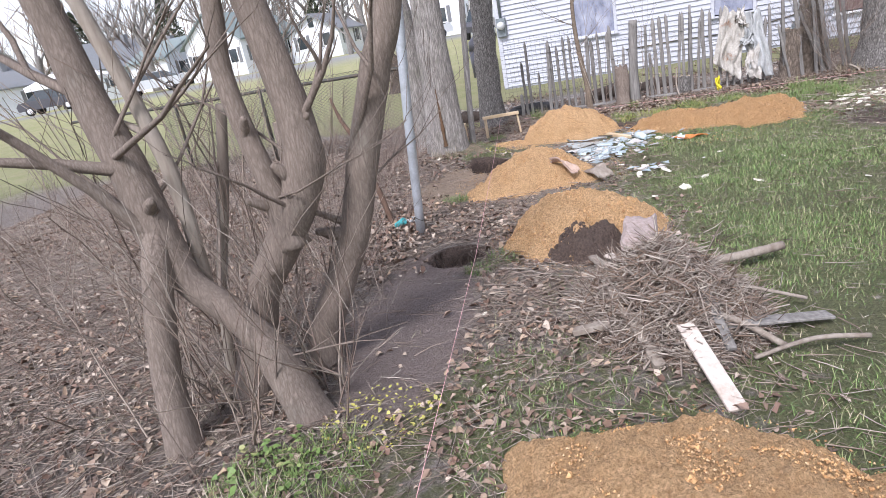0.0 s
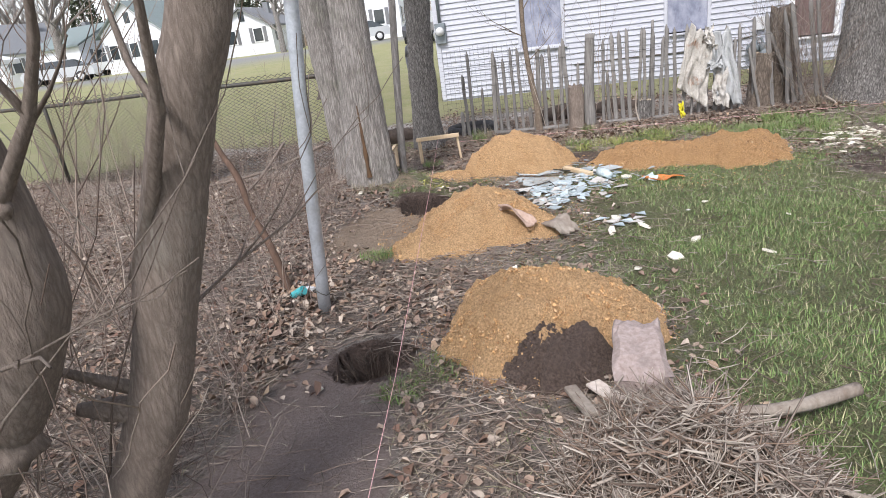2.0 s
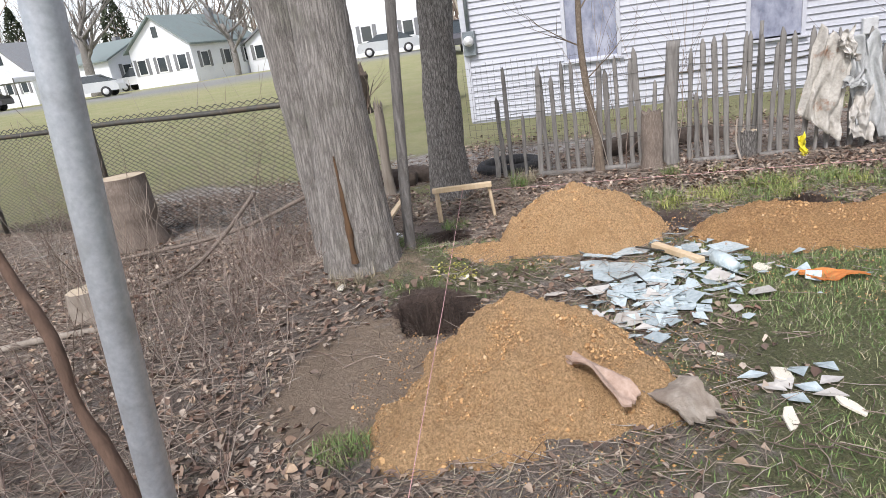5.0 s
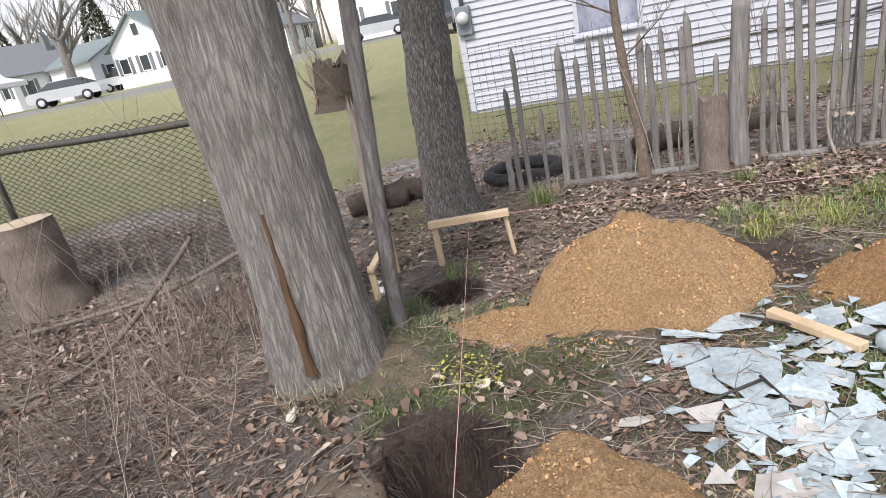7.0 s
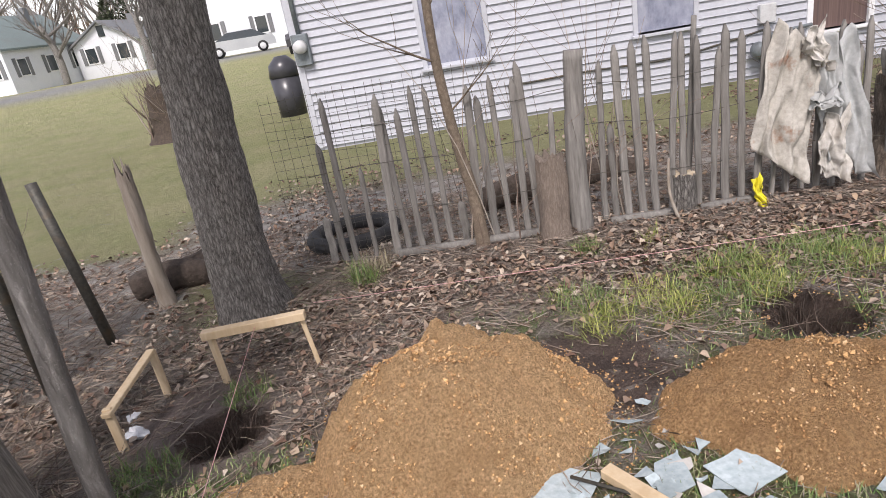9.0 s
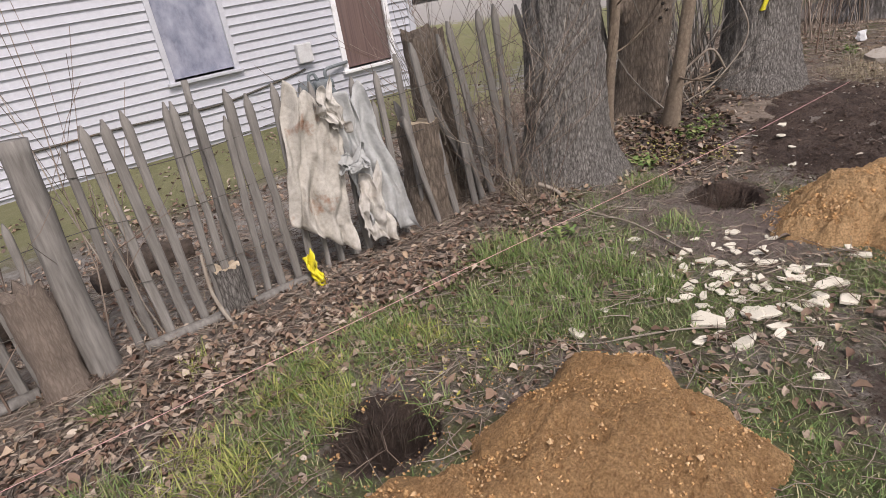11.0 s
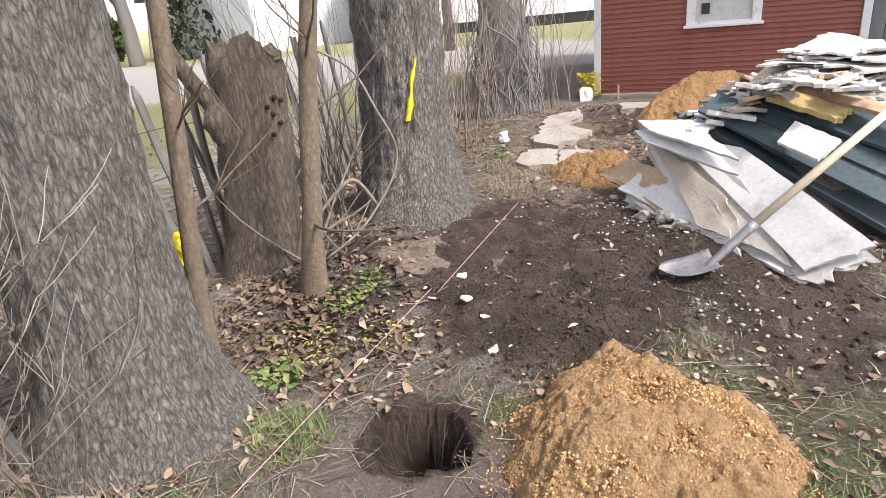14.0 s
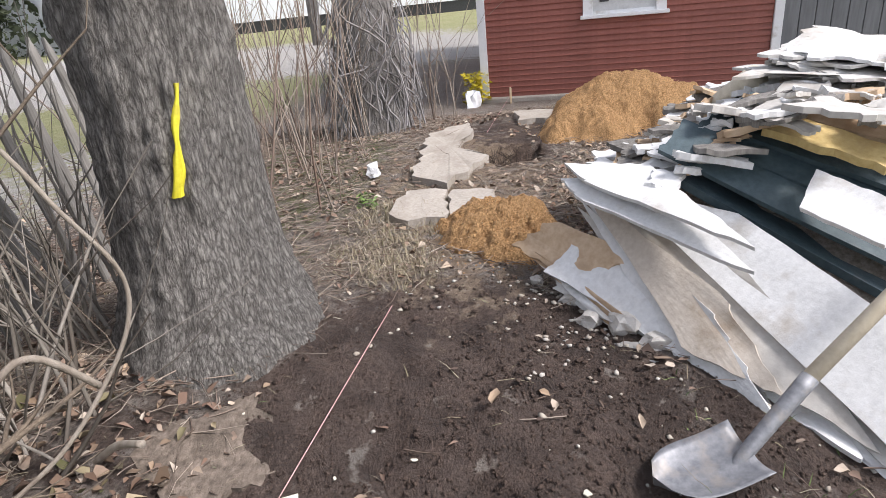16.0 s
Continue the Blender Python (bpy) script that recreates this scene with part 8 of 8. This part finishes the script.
g = Geo().grow([(TX + a, TY + b, zt0 + c) for a, b, c in ((-2.6, -1.9, 2.0), (2.6, -1.9, 2.0), (2.6, 1.9, 2.0), (-2.6, 1.9, 2.0), (0, 0, 3.1), (-2.6, -1.9, 1.7), (2.6, -1.9, 1.7), (2.6, 1.9, 1.7), (-2.6, 1.9, 1.7))], [(0, 1, 4), (1, 2, 4), (2, 3, 4), (3, 0, 4), (5, 6, 1, 0), (6, 7, 2, 1), (7, 8, 3, 2), (8, 5, 0, 3)])
under(tn, "canopy", g, M_CAR_WHITE, smooth=False)
for a, b in ((-2.6, -1.9), (2.6, -1.9), (2.6, 1.9), (-2.6, 1.9)):
    under(tn, "pole", Geo().tube([(TX + a, TY + b, zt0), (TX + a, TY + b, zt0 + 2.0)], [0.04, 0.04], 6), M_IRON)

# trees far off
f_rnd = random.Random(17)
for x, y, r0, h, dp in ((-26.9, 52.6, 0.35, 9, 4), (-16.1, 54.5, 0.22, 8, 4), (-10.6, 66.2, 0.3, 10, 4), (-37.9, 66.2, 0.4, 11, 4), (-22.3, 71.4, 0.4, 12, 4), (-6.1, 70.1, 0.35, 11, 4), (-44.4, 53.2, 0.3, 9, 4), (-9.6, 51.9, 0.2, 7, 4), (24.0, 36.0, 0.35, 10, 4), (33.0, 34.0, 0.4, 11, 4), (20.0, 40.0, 0.3, 9, 4), (30.0, 26.0, 0.3, 9, 4), (14.0, 45.0, 0.35, 10, 4), (40.0, 15.0, 0.35, 10, 4), (-17.8, 74.0, 0.4, 12, 5), (-30.1, 76.6, 0.4, 12, 5), (-40.5, 76.6, 0.4, 12, 5), (-49.6, 71.4, 0.4, 12, 5), (-8.0, 79.2, 0.4, 12, 5), (28.0, 42.0, 0.4, 11, 5), (38.0, 36.0, 0.4, 11, 5), (17.0, 48.0, 0.4, 11, 5)):
    z = zat(x, y)
    t = thing("bare_tree", (x, y, z), "bare leafless tree in the distance", "tree", "bare trees in the distance")
    under(t, "trunk", Geo().tube([(x, y, z - 0.2), (x + f_rnd.uniform(-0.2, 0.2), y, z + h * 0.25), (x + f_rnd.uniform(-0.4, 0.4), y, z + h * 0.5)], [r0 * 1.2, r0, r0 * 0.7], 10, 0.08, 3, 4), M_BARK_OLD)
    g = Geo()
    for k in range(7):
        a = f_rnd.uniform(0, 6.28)
        limb(g, f_rnd, Vector((x, y, z + h * f_rnd.uniform(0.2, 0.5))), Vector((np.cos(a), np.sin(a), f_rnd.uniform(0.6, 1.6))).normalized(), h * 0.42, r0 * 0.5, dp - 1, 4)
    under(t, "crown", g, M_BARK_OLD)


def evergreen(x, y, r0, h, mm, label, name, n=2600, round_=False):
    z = zat(x, y)
    t = thing(name, (x, y, z), label, "shrub" if round_ else "tree")
    under(t, "trunk", Geo().tube([(x, y, z - 0.1), (x, y, z + h * 0.8)], [0.12, 0.03], 8), M_BARK_OLD)
    v = rng.random(n)
    a = rng.uniform(0, 6.283, n)
    prof = np.sqrt(np.clip(1 - (2 * v - 1) ** 2, 0, 1)) if round_ else (1 - v) ** 0.8
    rad = r0 * prof * np.sqrt(rng.uniform(0.55, 1.0, n)) * (1 + 0.12 * np.sin(a * 5 + v * 9))
    p = np.stack([x + np.cos(a) * rad, y + np.sin(a) * rad, z + 0.1 + h * v], -1)
    s = rng.uniform(0.08, 0.2, n)[:, None]
    d1, d2 = rng.normal(0, 1, (n, 3)), rng.normal(0, 1, (n, 3))
    vv = np.stack([p - d1 * s * 0.6, p + d2 * s * 0.6, p + d1 * s * 0.6, p - d2 * s * 0.6], 1).reshape(-1, 3)
    ob = new("crown", raw_mesh("crown", vv, (np.arange(n)[:, None] * 4 + [0, 1, 2, 3]), mm))
    ob.parent = t
    ob.matrix_parent_inverse = Matrix.Translation(t.location).inverted()
    return t


evergreen(32.0, 29.0, 0.95, 2.3, M_SHRUB, "clipped round green shrub across the road", "round_shrub", round_=True)
evergreen(32.5, 23.8, 1.8, 6.5, M_CONIFER, "dark evergreen tree across the road", "evergreen_tree")
evergreen(-14.5, 66.2, 2.4, 9.0, M_CONIFER, "dark evergreen tree behind the far houses", "evergreen_tree")
evergreen(-31.4, 67.5, 2.6, 9.5, M_CONIFER, "dark evergreen tree behind the far houses", "evergreen_tree")
evergreen(-43.1, 70.1, 2.6, 9.5, M_CONIFER, "dark evergreen tree behind the far houses", "evergreen_tree")
stems("far_woods", 150, (-62, 8, 76, 92), 13.0, 0.16, M_TWIG, "grey bare woods behind the far houses", 21, 0.12, 3)
stems("far_woods", 40, (34, 60, 22, 60), 11.0, 0.15, M_TWIG, "grey bare woods across the road", 22, 0.12, 3)
# utility pole across the alley
up_ = thing("utility_pole", (23.5, 10.2, 0), "grey wooden utility pole beside the road", "utility pole")
under(up_, "pole", Geo().tube([(23.5, 10.2, -0.1), (23.5, 10.2, 8.0)], [0.16, 0.12], 12), M_BARK_BLUE)

# ---- last small things ----
tagged(new("fallen_rail", Geo().tube([(-2.28, 6.6, 0.03), (-1.95, 6.67, 0.045), (-1.62, 6.75, 0.03)], [0.022, 0.024, 0.02], 8, 0.12, 8, 5).mesh("fallen_rail", M_DEADWOOD)), "pale fallen rail lying in the leaf litter", "rail")
for a, b in (((1.30, 6.42, 0.03), (1.62, 6.50, 0.05)), ((1.62, 6.52, 0.05), (1.66, 6.22, 0.03)), ((1.75, 6.95, 0.04), (2.1, 6.62, 0.04))):
    tagged(new("dark_rod", Geo().tube([a, b], [0.006, 0.006], 7).mesh("dark_rod", M_IRON)), "thin dark rod among the broken glass", "rod")
cloth("yellow_ribbon", ((5.99, 8.20, 0.66), (6.02, 8.18, 0.67), (6.05, 8.14, 0.44), (6.0, 8.16, 0.43)), M_YELLOW, "yellow plastic ribbon hanging by the fence", 1.0, 5.0, 0.015)
for x, y, sz, zz in ((9.55, 7.22, 0.085, 0.05), (12.2, 6.42, 0.2, 0.03)):
    chip(x, y, sz, [chunk_mesh("litter_bag", M_WHITE_PL, int(sz * 50), 1.6, 0.5)], "litter_bag", "crumpled pale plastic bag caught in the brush", "litter", "white litter", z=zat(x, y) + zz)
stems("dry_brush", 7, (4.95, 5.3, 8.0, 8.2), 0.7, 0.003, M_TWIG, "fine twigs sprouting before the thick tree", 12, 0.5, 2)
stems("dry_brush", 12, (-1.9, -1.2, 4.4, 5.4), 2.0, 0.010, M_TWIG, "bare arching shrub stems in the litter", 13, 0.35, 2)
tagged(new("marking_string", Geo().tube([(6.53, 7.25, 0.16), (7.095, 7.1, 0.19), (7.66, 6.95, 0.22)], [0.0015] * 3, 5).mesh("marking_string", M_STRING)), "pink string stretched low over the dark soil", "string")
stems("dry_brush", 16, (4.9, 5.3, 8.2, 8.6), 0.85, 0.0028, M_TWIG, "fine tangled twigs over the leaning pickets", 51, 0.5, 3)
# root fibres hanging from the rims of the post holes
for k, (hx, hy, hr) in enumerate(HOLES):
    r = random.Random(60 + k)
    g = Geo()
    for i in range(130):
        a = r.uniform(0, 6.283)
        d0 = hr * (1 + 0.10 * np.sin(2 * a + hx) + 0.05 * np.sin(5 * a))
        z0 = zat(hx + np.cos(a) * d0, hy + np.sin(a) * d0) - r.uniform(0.0, 0.10)
        l, b = r.uniform(0.04, 0.15), a + r.gauss(0, 0.25)
        pts = [(hx + np.cos(a) * d0 * 1.02, hy + np.sin(a) * d0 * 1.02, z0), (hx + np.cos(b) * (d0 - l * 0.35), hy + np.sin(b) * (d0 - l * 0.35), z0 - l * 0.35), (hx + np.cos(b) * (d0 - l * 0.5), hy + np.sin(b) * (d0 - l * 0.5), z0 - l)]
        g.tube(pts, [r.uniform(0.0008, 0.0022)] * 3, 3, cap=False)
    tagged(new("root_fibres", g.mesh("root_fibres", M_ROOT)), "dark root fibres hanging from a post hole's rim", "roots", kind="stuff")
# clumps of longer grass along the back string
r = random.Random(90)
for mm, n, x0, x1, lb in ((M_GREEN, 42, 3.0, 5.2, "clumps of long fresh green grass along the string"), (M_LIME, 26, 2.2, 3.7, "clumps of yellow-green grass beside the post hole")):
    px, py = [], []
    for _ in range(n):
        x, y = r.uniform(x0, x1), r.gauss(0, 0.24)
        y += 7.92 - 0.215 * (x - 3.0)
        m = r.randint(40, 110)
        px += [x + r.gauss(0, 0.055) for _ in range(m)]
        py += [y + r.gauss(0, 0.045) for _ in range(m)]
    px, py = np.array(px), np.array(py)
    keep = ~in_hole(px, py) & (off_mounds(px, py) > 0)
    blades("grass_clumps", px[keep], py[keep], 0.11, 0.0045, (0.3, 1.35), mm, lb, "grass")
